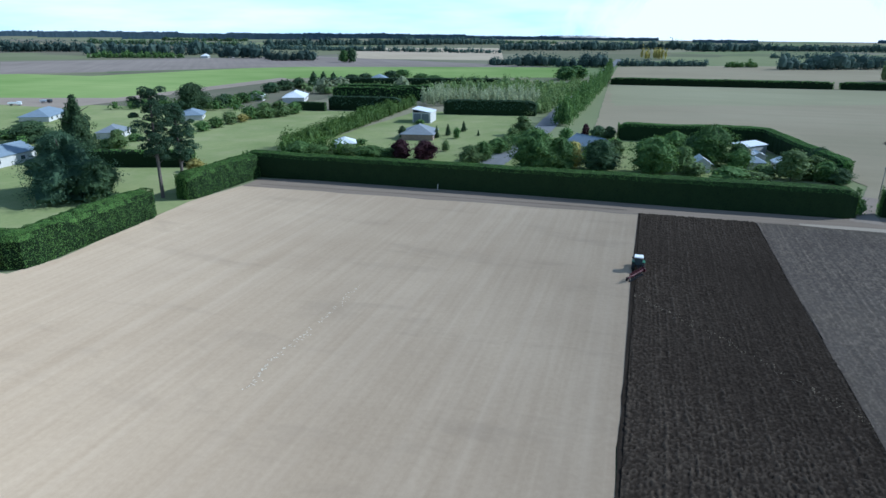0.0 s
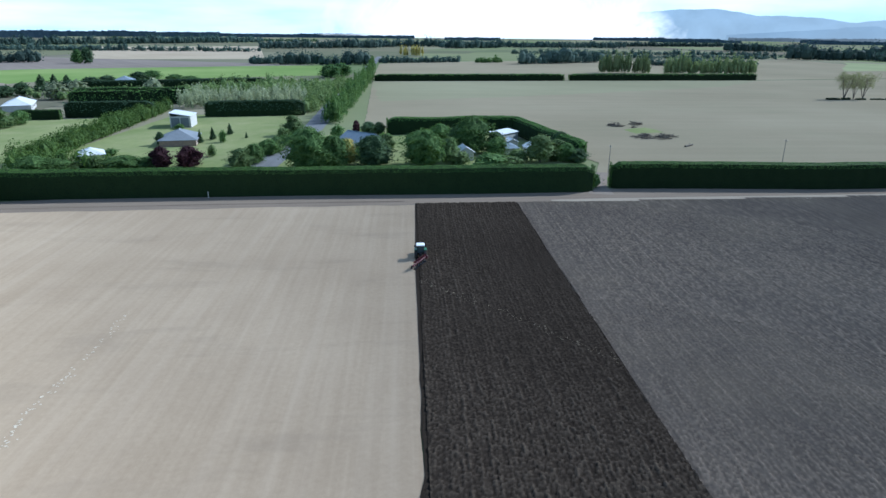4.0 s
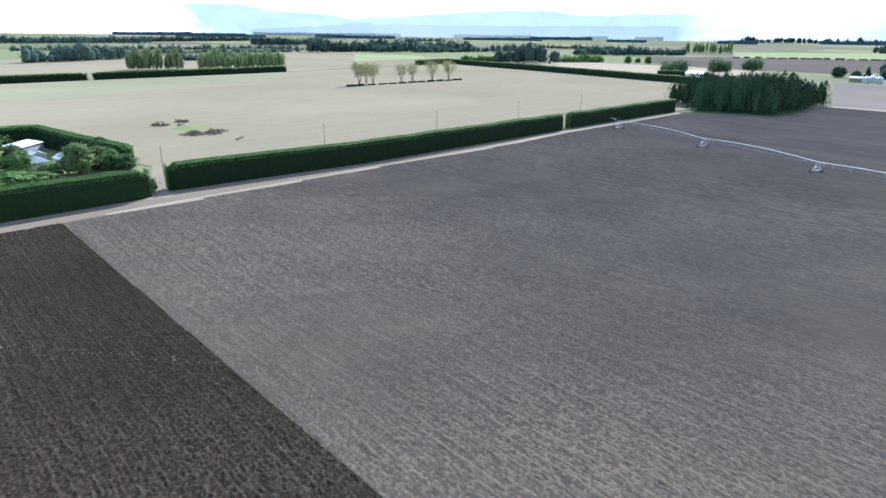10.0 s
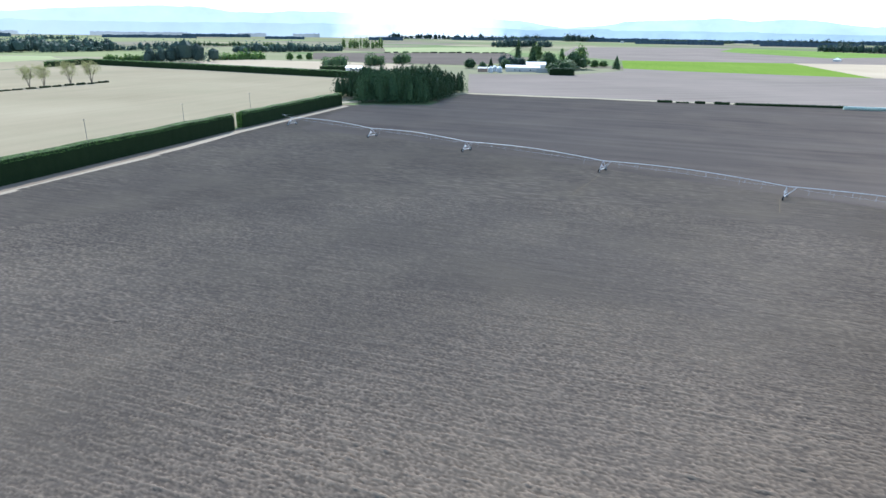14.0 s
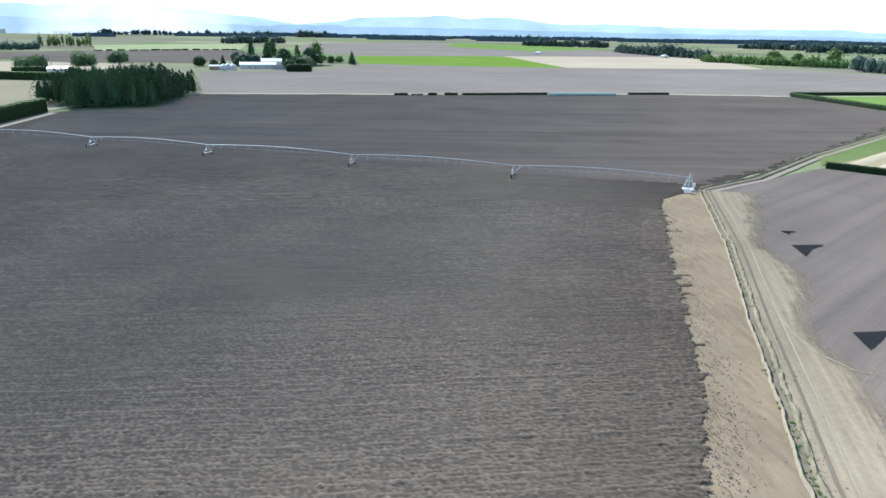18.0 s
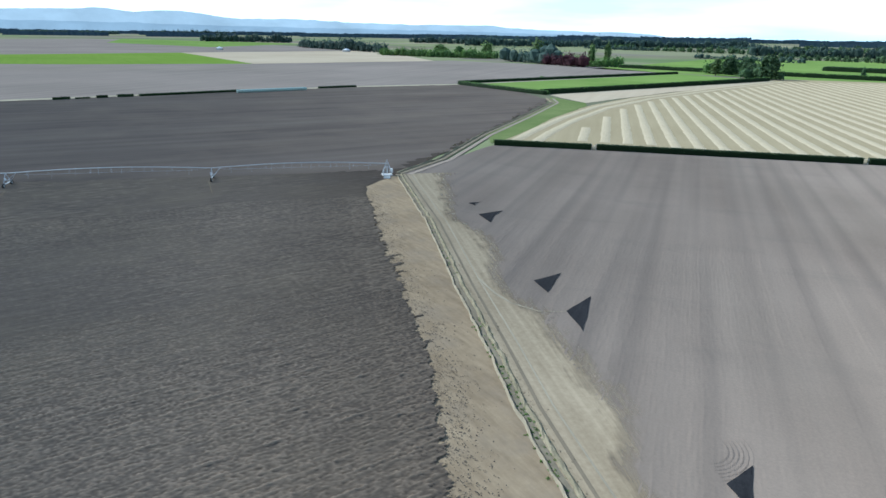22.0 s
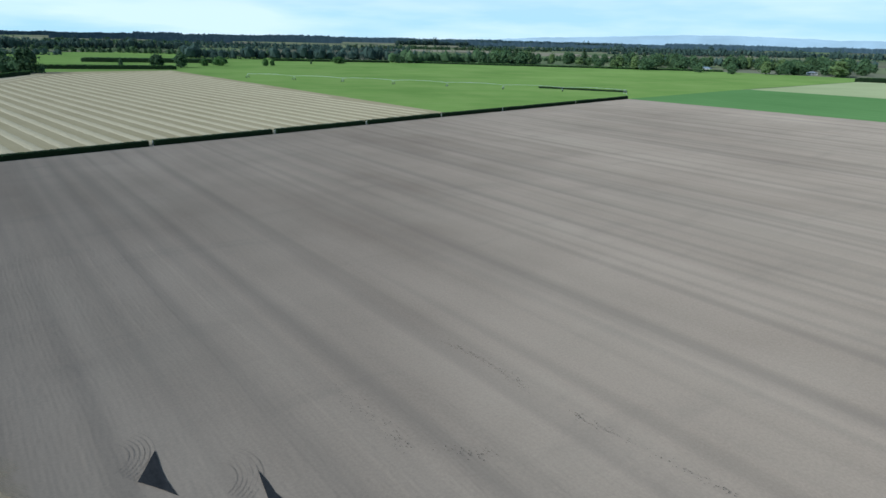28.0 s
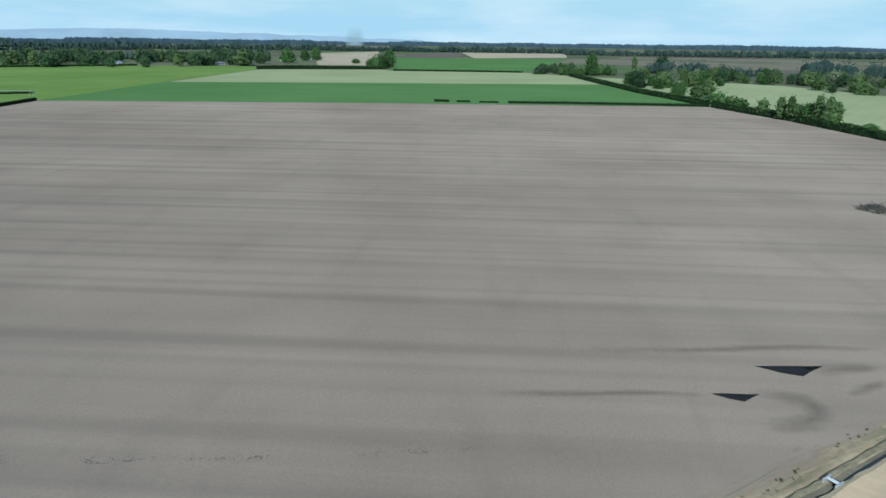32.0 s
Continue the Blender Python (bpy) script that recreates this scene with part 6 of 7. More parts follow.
    for sx in (-1, 1):
        for sy in (-1, 1):
            rod(bm, (sx * 1.2, sy * 1.2, 0), (sx * 0.2, sy * 0.2, 3.3), 0.08, None, 5)
    part("pivot_tower", bm, M_GALV, t)


far_irrigator((-269, -384), (-22, -565), 7)
hedge("scrub_hedge", [(-232, -443), (-281, -399)], 2, 1.3, HEDGE_LOW, "low dark scrub hedge across pasture", 2, 0.5, 3, 0.8, 0.4)


def pump_box():
    t = thing("pump_cabinet", "white pump cabinet beside the pivot point", "cabinet", at=pose(110.6, -108.6, 0.06, 0, 0, 30) @ Matrix.Scale(0.62, 4))
    bm = bmesh.new()
    box(bm, 0, 0, 0.75, 2.4, 1.2, 1.4, 0.05)
    part("body", bm, M_WHITE, t)
    bm = bmesh.new()
    box(bm, 0, 0, 1.5, 2.6, 1.4, 0.1, 0.03)
    part("lid", bm, M_GALV, t)


pump_box()
ribbon("wheel_rut", [(162, -40), (151, -34.5), (145, -31), (140, -29)], 0.13, 0.28, M_STRIP, "pale wheel rut left by the irrigator", "track")
ribbon("wheel_rut", [(139, -76), (131, -72), (127, -70)], 0.13, 0.28, M_STRIP, "pale wheel rut left by the irrigator", "track")

# ---- tractor and plough ----
M_GREENP = plain("tractor_green", (0.02, 0.13, 0.05), 0.35, 0, 0.15, 2.0, 0.5)
M_DARKP = plain("dark_steel", (0.05, 0.05, 0.055), 0.5, 0.3, 0.2, 3.0)
M_YELLOW = plain("yellow_rim", (0.55, 0.45, 0.28), 0.5, 0, 0.1, 2.0)
M_RED = plain("plough_red", (0.085, 0.016, 0.022), 0.5, 0, 0.25, 2.0)
M_GLASS = material("cab_glass", 0.08, 0.0, 0.5)[0]
M_GLASS.node_tree.nodes["Principled BSDF"].inputs["Base Color"].default_value = (0.05, 0.07, 0.075, 1)


def tractor(x, y, az):
    t = thing("tractor", "green farm tractor with a white cab roof on ploughed soil", "tractor", at=pose(x, y, 0.08, 0, 0, -az) @ Matrix.Scale(0.78, 4))
    bm = bmesh.new()
    vs = box(bm, 0, 1.75, 1.35, 0.95, 2.4, 0.85, 0.12)
    for v in bm.verts:
        if v.co.y > 2.3:
            v.co.z -= 0.18
            v.co.x *= 0.86
    part("bonnet", bm, M_GREENP, t)
    bm = bmesh.new()
    box(bm, 0, 0.9, 0.85, 0.6, 4.2, 0.5, 0.06)
    box(bm, 0, 2.2, 0.7, 1.7, 0.25, 0.25, 0.04)
    part("chassis", bm, M_DARKP, t)
    bm = bmesh.new()
    box(bm, 0, -0.35, 1.95, 1.6, 1.6, 1.5, 0.1)
    for v in bm.verts:
        if v.co.z > 2.3:
            v.co.x *= 0.9
            v.co.y = -0.35 + (v.co.y + 0.35) * 0.9
    cab = part("cab", bm, M_GLASS, t, "dark glazed cab")
    for sx in (-0.76, 0.76):
        for sy in (-1.1, 0.4):
            bm = bmesh.new()
            rod(bm, (sx, sy, 1.2), (sx * 0.92, -0.35 + (sy + 0.35) * 0.92, 2.7), 0.06, None, 6)
            part("pillar", bm, M_DARKP, cab)
    bm = bmesh.new()
    box(bm, 0, -0.35, 2.82, 1.75, 1.85, 0.24, 0.09)
    part("roof", bm, M_WHITE, cab, "white cab roof")
    for s in (-1, 1):
        wheel(t, s * 0.95, -0.75, 0.95, 0.95, 0.6, M_YELLOW, "X", "rear_wheel")
        wheel(t, s * 0.88, 2.25, 0.68, 0.68, 0.5, M_YELLOW, "X", "front_wheel")
        bm = bmesh.new()
        box(bm, s * 0.98, -0.75, 1.98, 0.62, 1.5, 0.1, 0.04)
        part("mudguard", bm, M_GREENP, t)
        bm = bmesh.new()
        box(bm, s * 1.15, 0.5, 2.2, 0.3, 0.08, 0.4, 0.03)
        part("mirror", bm, M_DARKP, t)
    bm = bmesh.new()
    rod(bm, (0.5, 1.1, 1.7), (0.5, 1.1, 2.75), 0.07, None, 8)
    part("exhaust", bm, M_DARKP, t)
    return t


def plough(x, y, az):
    t = thing("mouldboard_plough", "red multi-furrow plough trailing behind the tractor", "plough", at=pose(x, y, 0.08, 0, 0, -az) @ Matrix.Scale(0.80, 4))
    bm = bmesh.new()
    box(bm, 0, 0, 0.95, 0.22, 6.0, 0.24, 0.03)
    box(bm, 0, 3.0, 0.9, 0.9, 0.3, 0.7, 0.05)
    part("beam", bm, M_RED, t)
    for k in range(6):
        yk = 2.3 - k * 0.95
        for up in (-1, 1):
            bm = bmesh.new()
            box(bm, 0.0, yk, 0.95 + up * 0.42, 0.1, 0.16, 0.7, 0.02)
            box(bm, 0.22, yk - 0.15, 0.95 + up * 0.72, 0.5, 0.09, 0.34, 0.03, Matrix.Rotation(radians(35), 4, "Z"))
            part("plough_body", bm, M_RED if up > 0 else M_DARKP, t)
    wheel(t, -0.5, -2.4, 0.4, 0.4, 0.25, M_RED, "X", "depth_wheel")
    return t


tractor(30.9, 91.6, FUR)
plough(29.4, 87.6, FUR + 26)


def farm_truck(x, y, az, paint, label):
    t = thing("farm_truck", label, "truck", at=pose(x, y, 0.02, 0, 0, -az))
    bm = bmesh.new()
    box(bm, 0, 1.7, 1.15, 1.9, 1.9, 1.5, 0.15)
    cab = part("cab", bm, paint, t)
    bm = bmesh.new()
    box(bm, 0, 2.45, 1.5, 1.6, 0.5, 0.5, 0.05)
    part("windscreen", bm, M_GLASS, cab)
    bm = bmesh.new()
    box(bm, 0, -1.2, 1.0, 2.0, 3.8, 0.25, 0.03)
    for s in (-0.95, 0.95):
        box(bm, s, -1.2, 1.35, 0.08, 3.8, 0.5, 0.02)
    part("tray", bm, M_WHITE, t)
    for s in (-0.8, 0.8):
        wheel(t, s, 1.7, 0.42, 0.42, 0.28, M_GALV)
        wheel(t, s, -2.0, 0.42, 0.42, 0.28, M_GALV)


farm_truck(-209, 311, 70, M_WHITE, "small white farm truck parked on bare ground")
farm_truck(-201, 323, 95, M_DARKP, "dark flatbed farm truck parked on bare ground")

# ---- houses and sheds ----
M_WALLW = plain("pale_wall", (0.50, 0.49, 0.465), 0.8, 0, 0.08, 1.0)
M_WALLG = plain("grey_wall", (0.36, 0.37, 0.37), 0.8, 0, 0.1, 1.0)
M_WALLB = plain("brick_wall", (0.30, 0.22, 0.17), 0.9, 0, 0.15, 1.5)
M_ROOFG = plain("grey_roof", (0.20, 0.22, 0.24), 0.6, 0, 0.12, 0.8)
M_ROOFB = plain("blue_grey_roof", (0.20, 0.245, 0.29), 0.5, 0, 0.1, 0.8)
M_ROOFW = plain("pale_roof", (0.66, 0.68, 0.70), 0.45, 0, 0.08, 0.8)
M_TEAL = plain("green_wrap", (0.36, 0.46, 0.41), 0.4, 0, 0.1, 1.5)
M_PANE = material("window_glass", 0.06, 0.0, 0.6)[0]
M_PANE.node_tree.nodes["Principled BSDF"].inputs["Base Color"].default_value = (0.04, 0.05, 0.06, 1)
M_FRAME = plain("window_frame", (0.7, 0.7, 0.69), 0.5, 0, 0.05, 2.0)
M_DOOR = plain("door_paint", (0.14, 0.16, 0.18), 0.5, 0, 0.1, 2.0)


def house(name, label, x, y, az, L, W, hw, hr, kind="gable", wall=None, roof=None, windows=4, over=0.5, category="house", opening=False):
    """A low building: walls, a roof with eaves and thickness, framed windows and a door. Its length runs along local x."""
    wall, roof = wall or M_WALLW, roof or M_ROOFG
    t = thing(name, label, category, at=pose(x, y, 0, 0, 0, -az))
    bm = bmesh.new()
    a, b = L / 2, W / 2
    th = 0.2
    if opening:                                   # three walls and posts, open on the -y side
        box(bm, 0, b - th / 2, hw / 2, L, th, hw)
        box(bm, -a + th / 2, 0, hw / 2, th, W - 2 * th, hw)
        box(bm, a - th / 2, 0, hw / 2, th, W - 2 * th, hw)
        n = max(2, int(L / 5))
        for k in range(n + 1):
            rod(bm, (-a + 0.15 + (L - 0.3) * k / n, -b + 0.2, 0), (-a + 0.15 + (L - 0.3) * k / n, -b + 0.2, hw), 0.12, None, 6)
    else:
        box(bm, 0, b - th / 2, hw / 2 - 0.1, L, th, hw + 0.2)
        box(bm, 0, -b + th / 2, hw / 2 - 0.1, L, th, hw + 0.2)
        box(bm, -a + th / 2, 0, hw / 2 - 0.1, th, W - 2 * th, hw + 0.2)
        box(bm, a - th / 2, 0, hw / 2 - 0.1, th, W - 2 * th, hw + 0.2)
    if kind == "gable":
        for s in (-1, 1):
            v = [bm.verts.new((s * (a - th * k), yy, zz)) for k in (0, 1) for yy, zz in ((-b, hw), (b, hw), (0, hw + hr * 0.96))]
            bm.faces.new(v[:3])
            bm.faces.new(v[3:][::-1])
            for i in range(3):
                bm.faces.new((v[i], v[3 + i], v[3 + (i + 1) % 3], v[(i + 1) % 3]))
    bmesh.ops.recalc_face_normals(bm, faces=bm.faces)
    part("body", bm, wall, t)
    A, B = a + over, b + over
    drop = hr * over / b
    bm = bmesh.new()
    if kind == "gable":
        top = [(-A, 0, hw + hr), (A, 0, hw + hr)]
        sides = [[(-A, -B, hw - drop), (A, -B, hw - drop), top[1], top[0]], [(A, B, hw - drop), (-A, B, hw - drop), top[0], top[1]]]
    elif kind == "hip":
        r = max(0.1, a - b)
        top = [(-r, 0, hw + hr), (r, 0, hw + hr)]
        sides = [[(-A, -B, hw - drop), (A, -B, hw - drop), top[1], top[0]], [(A, B, hw - drop), (-A, B, hw - drop), top[0], top[1]],
                 [(-A, B, hw - drop), (-A, -B, hw - drop), top[0]], [(A, -B, hw - drop), (A, B, hw - drop), top[1]]]
    else:
        sides = [[(-A, -B, hw + hr), (A, -B, hw + hr), (A, B, hw), (-A, B, hw)]]
    for f in sides:
        up = [bm.verts.new((p[0], p[1], p[2] + 0.12)) for p in f]
        dn = [bm.verts.new(p) for p in f]
        bm.faces.new(up)
        bm.faces.new(dn[::-1])
        n = len(f)
        for i in range(n):
            bm.faces.new((up[i], dn[i], dn[(i + 1) % n], up[(i + 1) % n]))
    bmesh.ops.recalc_face_normals(bm, faces=bm.faces)
    rf = part("roof", bm, roof, t)
    if kind in ("gable", "hip"):
        bm = bmesh.new()
        rod(bm, (top[0][0], 0, hw + hr + 0.13), (top[1][0], 0, hw + hr + 0.13), 0.12, None, 6)
        part("ridge_cap", bm, roof, rf)
    if kind == "skillion" and not opening:
        bm = bmesh.new()
        box(bm, 0, -b + th / 2, hw + hr * 0.45, L, th, hr * 0.9)
        part("clerestory", bm, wall, t)
    for k in range(windows):
        fx = -a + L * (k + 0.6) / (windows + 0.2)
        for s in ((-1, 1) if windows > 1 else (-1,)):
            bm = bmesh.new()
            box(bm, fx, s * (b + 0.015), min(1.55, hw * 0.58), 1.7, 0.08, 1.25, 0.02)
            fr = part("window", bm, M_FRAME, t)
            bm = bmesh.new()
            box(bm, fx, s * (b + 0.045), min(1.55, hw * 0.58), 1.5, 0.05, 1.05)
            part("pane", bm, M_PANE, fr)
    if windows:
        bm = bmesh.new()
        box(bm, -a + L * 0.42, -b - 0.02, 1.02, 0.95, 0.09, 2.04, 0.02)
        part("door", bm, M_DOOR, t)
    return t


house("farm_shed", "pale gabled farm shed with a blue-grey roof", -122, 169, 100, 18, 9, 3.0, 2.0, "gable", M_WALLW, M_ROOFB, 2, 0.4, "shed")
house("farm_house", "long farm house with a blue-grey hipped roof", -166, 264, 80, 22, 11, 2.1, 2.3, "hip", M_WALLW, M_ROOFB, 4)
house("farm_house", "small house with a grey hipped roof among shrubs", -115, 219, 80, 11, 8, 2.2, 1.8, "hip", M_WALLW, M_ROOFG, 2)
house("farm_house", "low house with a grey roof among trees", -106, 268, 75, 14, 9, 2.2, 1.8, "hip", M_WALLW, M_ROOFB, 3)
house("farm_house", "long white-roofed house behind a clipped hedge", -79, 343, 84, 22, 11, 2.8, 2.4, "hip", M_WALLW, M_ROOFW, 4)
house("farm_house", "white-roofed side wing of a house", -100, 344, 84, 8, 7, 2.6, 1.6, "gable", M_WALLW, M_ROOFW, 1)
house("farm_house", "pale house with a light hipped roof behind trees", -47, 482, 84, 25, 12, 2.8, 2.6, "hip", M_WALLW, M_ROOFB, 4)
house("barn", "white skillion-roofed barn with dark open bays on a lawn", -7.5, 264, 102, 10.5, 7.5, 4.2, 1.3, "skillion", M_WALLW, M_ROOFW, 0, 0.3, "barn")
barn = bpy.data.objects["barn"]
# flat dark panels stand in for the shade inside the open bays
for k in range(2):
    bm = bmesh.new()
    box(bm, 5.27, -1.8 + 3.4 * k, 1.9, 0.06, 3.0, 3.6)
    part("bay_door", bm, M_DOOR, barn, "dark panel in place of the shade of an open bay")
house("farm_house", "bungalow with a grey hipped roof beside garden shrubs", -8, 222, 96, 14, 11, 2.1, 2.4, "hip", M_WALLB, M_ROOFG, 3)
house("cottage", "small pale blue-grey cottage behind the tall hedge", -30, 192, 80, 7, 6, 3.3, 1.3, "hip", M_WALLW, M_ROOFW, 1)
house("farm_house", "pale-roofed house half hidden by garden trees", 46, 194, 60, 12, 9, 2.8, 2.2, "gable", M_WALLW, M_ROOFB, 2)
house("open_shed", "long white-roofed open farm shed beside a hedge", 95, 192, 150, 11, 4.2, 3.0, 0.7, "skillion", M_WALLG, M_ROOFW, 0, 0.3, "shed", True)
house("garage", "small grey-roofed garage in a farm yard", 91.5, 180, 100, 5, 3.6, 2.4, 0.8, "gable", M_WALLG, M_ROOFW, 1, 0.3, "garage")
house("farm_house", "low house with a pale green-grey roof in a farm yard", 86.5, 172, 100, 7, 5, 2.2, 1.1, "hip", M_WALLW, M_ROOFB, 3)
house("garage", "small white shed in a farm yard", 92.5, 168, 100, 4, 4, 2.5, 1.0, "gable", M_WALLW, M_ROOFW, 1, 0.3, "garage")
house("cottage", "small pale-roofed outbuilding under garden trees", 70, 167, 100, 5, 4.5, 2.6, 1.4, "gable", M_WALLW, M_ROOFW, 1)
house("implement_shed", "long white-roofed implement shed at a farmstead", 654, -74, 98, 34, 12, 4.0, 2.0, "gable", M_WALLW, M_ROOFW, 2, 0.3, "shed")
house("implement_shed", "tall white-roofed shed at a farmstead", 676, -90, 98, 20, 14, 6.0, 2.5, "gable", M_WALLW, M_ROOFW, 2, 0.3, "shed")
house("implement_shed", "grey lean-to shed at a farmstead", 640, -92, 98, 12, 8, 3.0, 1.0, "skillion", M_WALLG, M_ROOFW, 0, 0.3, "shed")
house("implement_shed", "small brown shed at the edge of a farmstead", 640, -33, 98, 9, 7, 3.2, 1.4, "gable", M_WALLB, M_ROOFG, 0, 0.3, "shed")
house("hay_shed", "white-roofed hay shed behind a pine wood", 588, 86, 105, 15, 8, 4.6, 1.8, "gable", M_WALLW, M_ROOFW, 0, 0.3, "shed")
house("poultry_shed", "very long low white shed far across the plain", 3650, -955, 15, 95, 18, 7, 5, "gable", M_WALLW, M_ROOFW, 0, 0.5, "shed")
house("poultry_shed", "very long low white shed far across the plain", 3560, -1080, 15, 95, 18, 7, 5, "gable", M_WALLW, M_ROOFW, 0, 0.5, "shed")
for x, y, az, L in ((-330, 905, 80, 20),
                    (-300, 930, 60, 14), (1080, -640, 40, 18), (905, -790, 60, 18), (560, -900, 60, 20)):
    house("farm_house", "pale-roofed house far off among trees", x, y, az, L, 9, 3.0, 2.4, "hip", M_WALLW, M_ROOFW, 3)


def silo(x, y):
    t = thing("grain_silo", "round white grain silo with a conical cap", "silo", "silos at the farmstead", at=pose(x, y, 0))
    bm = bmesh.new()
    rod(bm, (0, 0, 0), (0, 0, 4.0), 2.6, None, 20)
    for z in (1.0, 2.0, 3.0):
        rod(bm, (0, 0, z), (0, 0, z + 0.12), 2.66, None, 20)
    part("drum", bm, M_GALV, t)
    bm = bmesh.new()
    rod(bm, (0, 0, 4.0), (0, 0, 5.8), 2.75, 0.4, 20)
    part("cap", bm, M_WHITE, t)


silo(630, -40)
silo(633, -49)
silo(646, -45)


def bale(x, y, az):
    t = thing("wrapped_bale", "pale green plastic-wrapped bale in a long row", "bale", "row of wrapped bales", at=pose(x, y, 0, 0, 0, -az))
    bm = bmesh.new()
    rod(bm, (0, -0.72, 0.95), (0, 0.72, 0.95), 0.95, None, 14)
    es = [e for e in bm.edges if len(e.link_faces) == 2 and any(len(f.verts) > 4 for f in e.link_faces)]
    bmesh.ops.bevel(bm, geom=es, offset=0.14, segments=2, affect="EDGES")
    part("body", bm, M_TEAL, t)


for k in range(28):
    f = k / 27
    bale(333.5 - 9.5 * f, -207 - 41 * f, 193)

# ---- brush heaps in the paddock ----
M_BRUSH = plain("dead_brush", (0.11, 0.095, 0.08), 0.95, 0, 0.4, 2.0)


def brush_heap(x, y, r, h, n):
    t = thing("brush_heap", "dark heap of felled branches on dry pasture", "brush heap", "brush heaps in the paddock", at=pose(x, y, 0))
    bm = bmesh.new()
    for k in range(n):
        a, d = random.uniform(0, math.tau), r * math.sqrt(random.random())
        c = Vector((math.cos(a) * d, math.sin(a) * d, h * max(0.05, 1 - d / r) * random.uniform(0.2, 0.8) + 0.1))
        w = Vector((random.uniform(-1, 1), random.uniform(-1, 1), random.uniform(-0.35, 0.35))).normalized() * random.uniform(0.6, 1.8)
        rod(bm, c - w, c + w, random.uniform(0.05, 0.13), 0.03, 4)
    part("brush", bm, M_BRUSH, t)


for x, y, r, h, n in ((155, 213, 3.2, 1.8, 70), (166, 214, 2.8, 1.8, 60), (146, 184, 3.6, 1.2, 60), (152, 181, 3.4, 1.2, 60), (157, 184, 3.0, 1.0, 50), (150, 188, 2.4, 0.9, 40), (159, 207, 1.2, 0.6, 16)):
    brush_heap(x, y, r, h, n)
brush_heap(-162, 39, 3.4, 2.4, 110)
t_log = thing("log", "grey felled log lying on dry pasture", "log", at=pose(150, 164.5, 0, 0, 0, 20))
bm = bmesh.new()
rod(bm, (-2.6, 0, 0.3), (2.6, 0.2, 0.3), 0.32, 0.22, 9)
rod(bm, (0.5, 0, 0.4), (1.3, 0.8, 0.9), 0.1, 0.05, 6)
part("trunk", bm, M_BRUSH, t_log)
patch("heap_grass", [(152, 203), (164, 206), (163, 192), (150, 193)], 0.05, M_LAWN, "greener grass between brush heaps", 2, 0.6)
mound("heap_pond", [(-158, 41), (-164, 37)], 6, 0.15, 0.0, M_LIP, "pale scraped earth round a brush heap", "bank", None, 0.5, 1.0)


def sluice(x, y, az):
    t = thing("ditch_sluice", "white concrete sluice across the ditch", "sluice", at=pose(x, y, 0.05, 0, 0, -az) @ Matrix.Scale(0.7, 4))
    for s in (-0.75, 0.75):
        bm = bmesh.new()
        box(bm, s, 0, 0.35, 0.22, 1.7, 0.8, 0.03)
        part("side_wall", bm, M_CONC, t)
    bm = bmesh.new()
    box(bm, 0, 0, 0.66, 1.3, 0.5, 0.14, 0.02)
    part("deck", bm, M_WHITE, t)
    bm = bmesh.new()
    box(bm, 0, 0.5, 0.35, 1.25, 0.07, 0.55, 0.01)
    part("gate_board", bm, M_DARKP, t)


sluice(-52.5, 14.2, -54)
mound("ditch_weed_roll", [(-53, 15), (-62, 21.8), (-130, 73)], 0.4, 0.2, 0.08, M_DARKP, "dark pipe lying along the ditch", "pipe", None, 0.1, 2.0)

# fence posts beside the hedge and along the far bare-tree row
def row_hedge(a, b, n, h):
    for k in range(n):
        p, q = Vector(a).lerp(Vector(b), k / n), Vector(a).lerp(Vector(b), (k + random.uniform(0.5, 0.9)) / n)
        hedge("scrub_hedge", [p, q], 1.6, h * random.uniform(0.6, 1.2), HEDGE_LOW, "low dark scrub along an old fence line", 1.5, 0.5, 3, 0.7, 0.4, "scrub", "scrub along the old fence")


row_hedge((340, 268), (446, 237), 12, 1.1)
row_hedge((358.7, -117), (349.7, -156), 4, 1.3)
row_hedge((-356.6, -151), (-369, -112), 3, 1.2)
row_hedge((1214, 122), (1290, -115), 14, 2.2)

# young plantation and garden hedges beyond the road
stand("poplar_rows", (-10, 324), (44, 314), 8.5, PALE, 55, 4.5, 110, 0.75, "slim", "rows of pale young poplars in a plantation")
stand("poplar_rows", (0, 388), (70, 374), 8, LIGHT, 70, 6, 80, 0.9, "round", "rows of light green young trees")
stand("roadside_trees", (46, 292), (98, 450), 7.5, LIGHT, 8, 4.5, 120, 0.7, "round", "light green trees along a road verge")
hedge("garden_hedge", [(-96, 168), (-68, 169)], 3.5, 4.5, HEDGE, "dark hedge between gardens", 1.5, 0.45, 4)
hedge("garden_hedge", [(-70, 301), (-55, 298)], 3, 4.0, HEDGE, "dark clipped hedge before a white house", 2, 0.5, 3)
hedge("garden_hedge", [(-60, 372), (-6, 364)], 4, 7, HEDGE, "tall dark clipped hedge", 2, 0.6, 3)
hedge("garden_hedge", [(-75, 420), (40, 425)], 4, 7, CONIFER, "tall dark conifer hedge", 3, 0.7, 2)
hedge("garden_hedge", [(-8, 348), (-60, 352)], 5, 7, HEDGE, "bright green hedge in a garden", 2, 0.6, 3, 0.6, 0.8)
hedge("garden_hedge", [(-120, 176), (-150, 225)], 3, 3, HEDGE, "garden hedge beside a shed", 2, 0.5, 3)
hedge("farm_hedge", [(600, -93), (598, -115)], 5, 6.5, CONIFER, "dark clipped hedge at a farmstead", 2, 0.7, 3)
hedge("belt_hedge", [(330, -700), (200, -690), (40, -690)], 4, 4, HEDGE, "dark hedge at the far side of a mown field", 4, 0.9, 1)
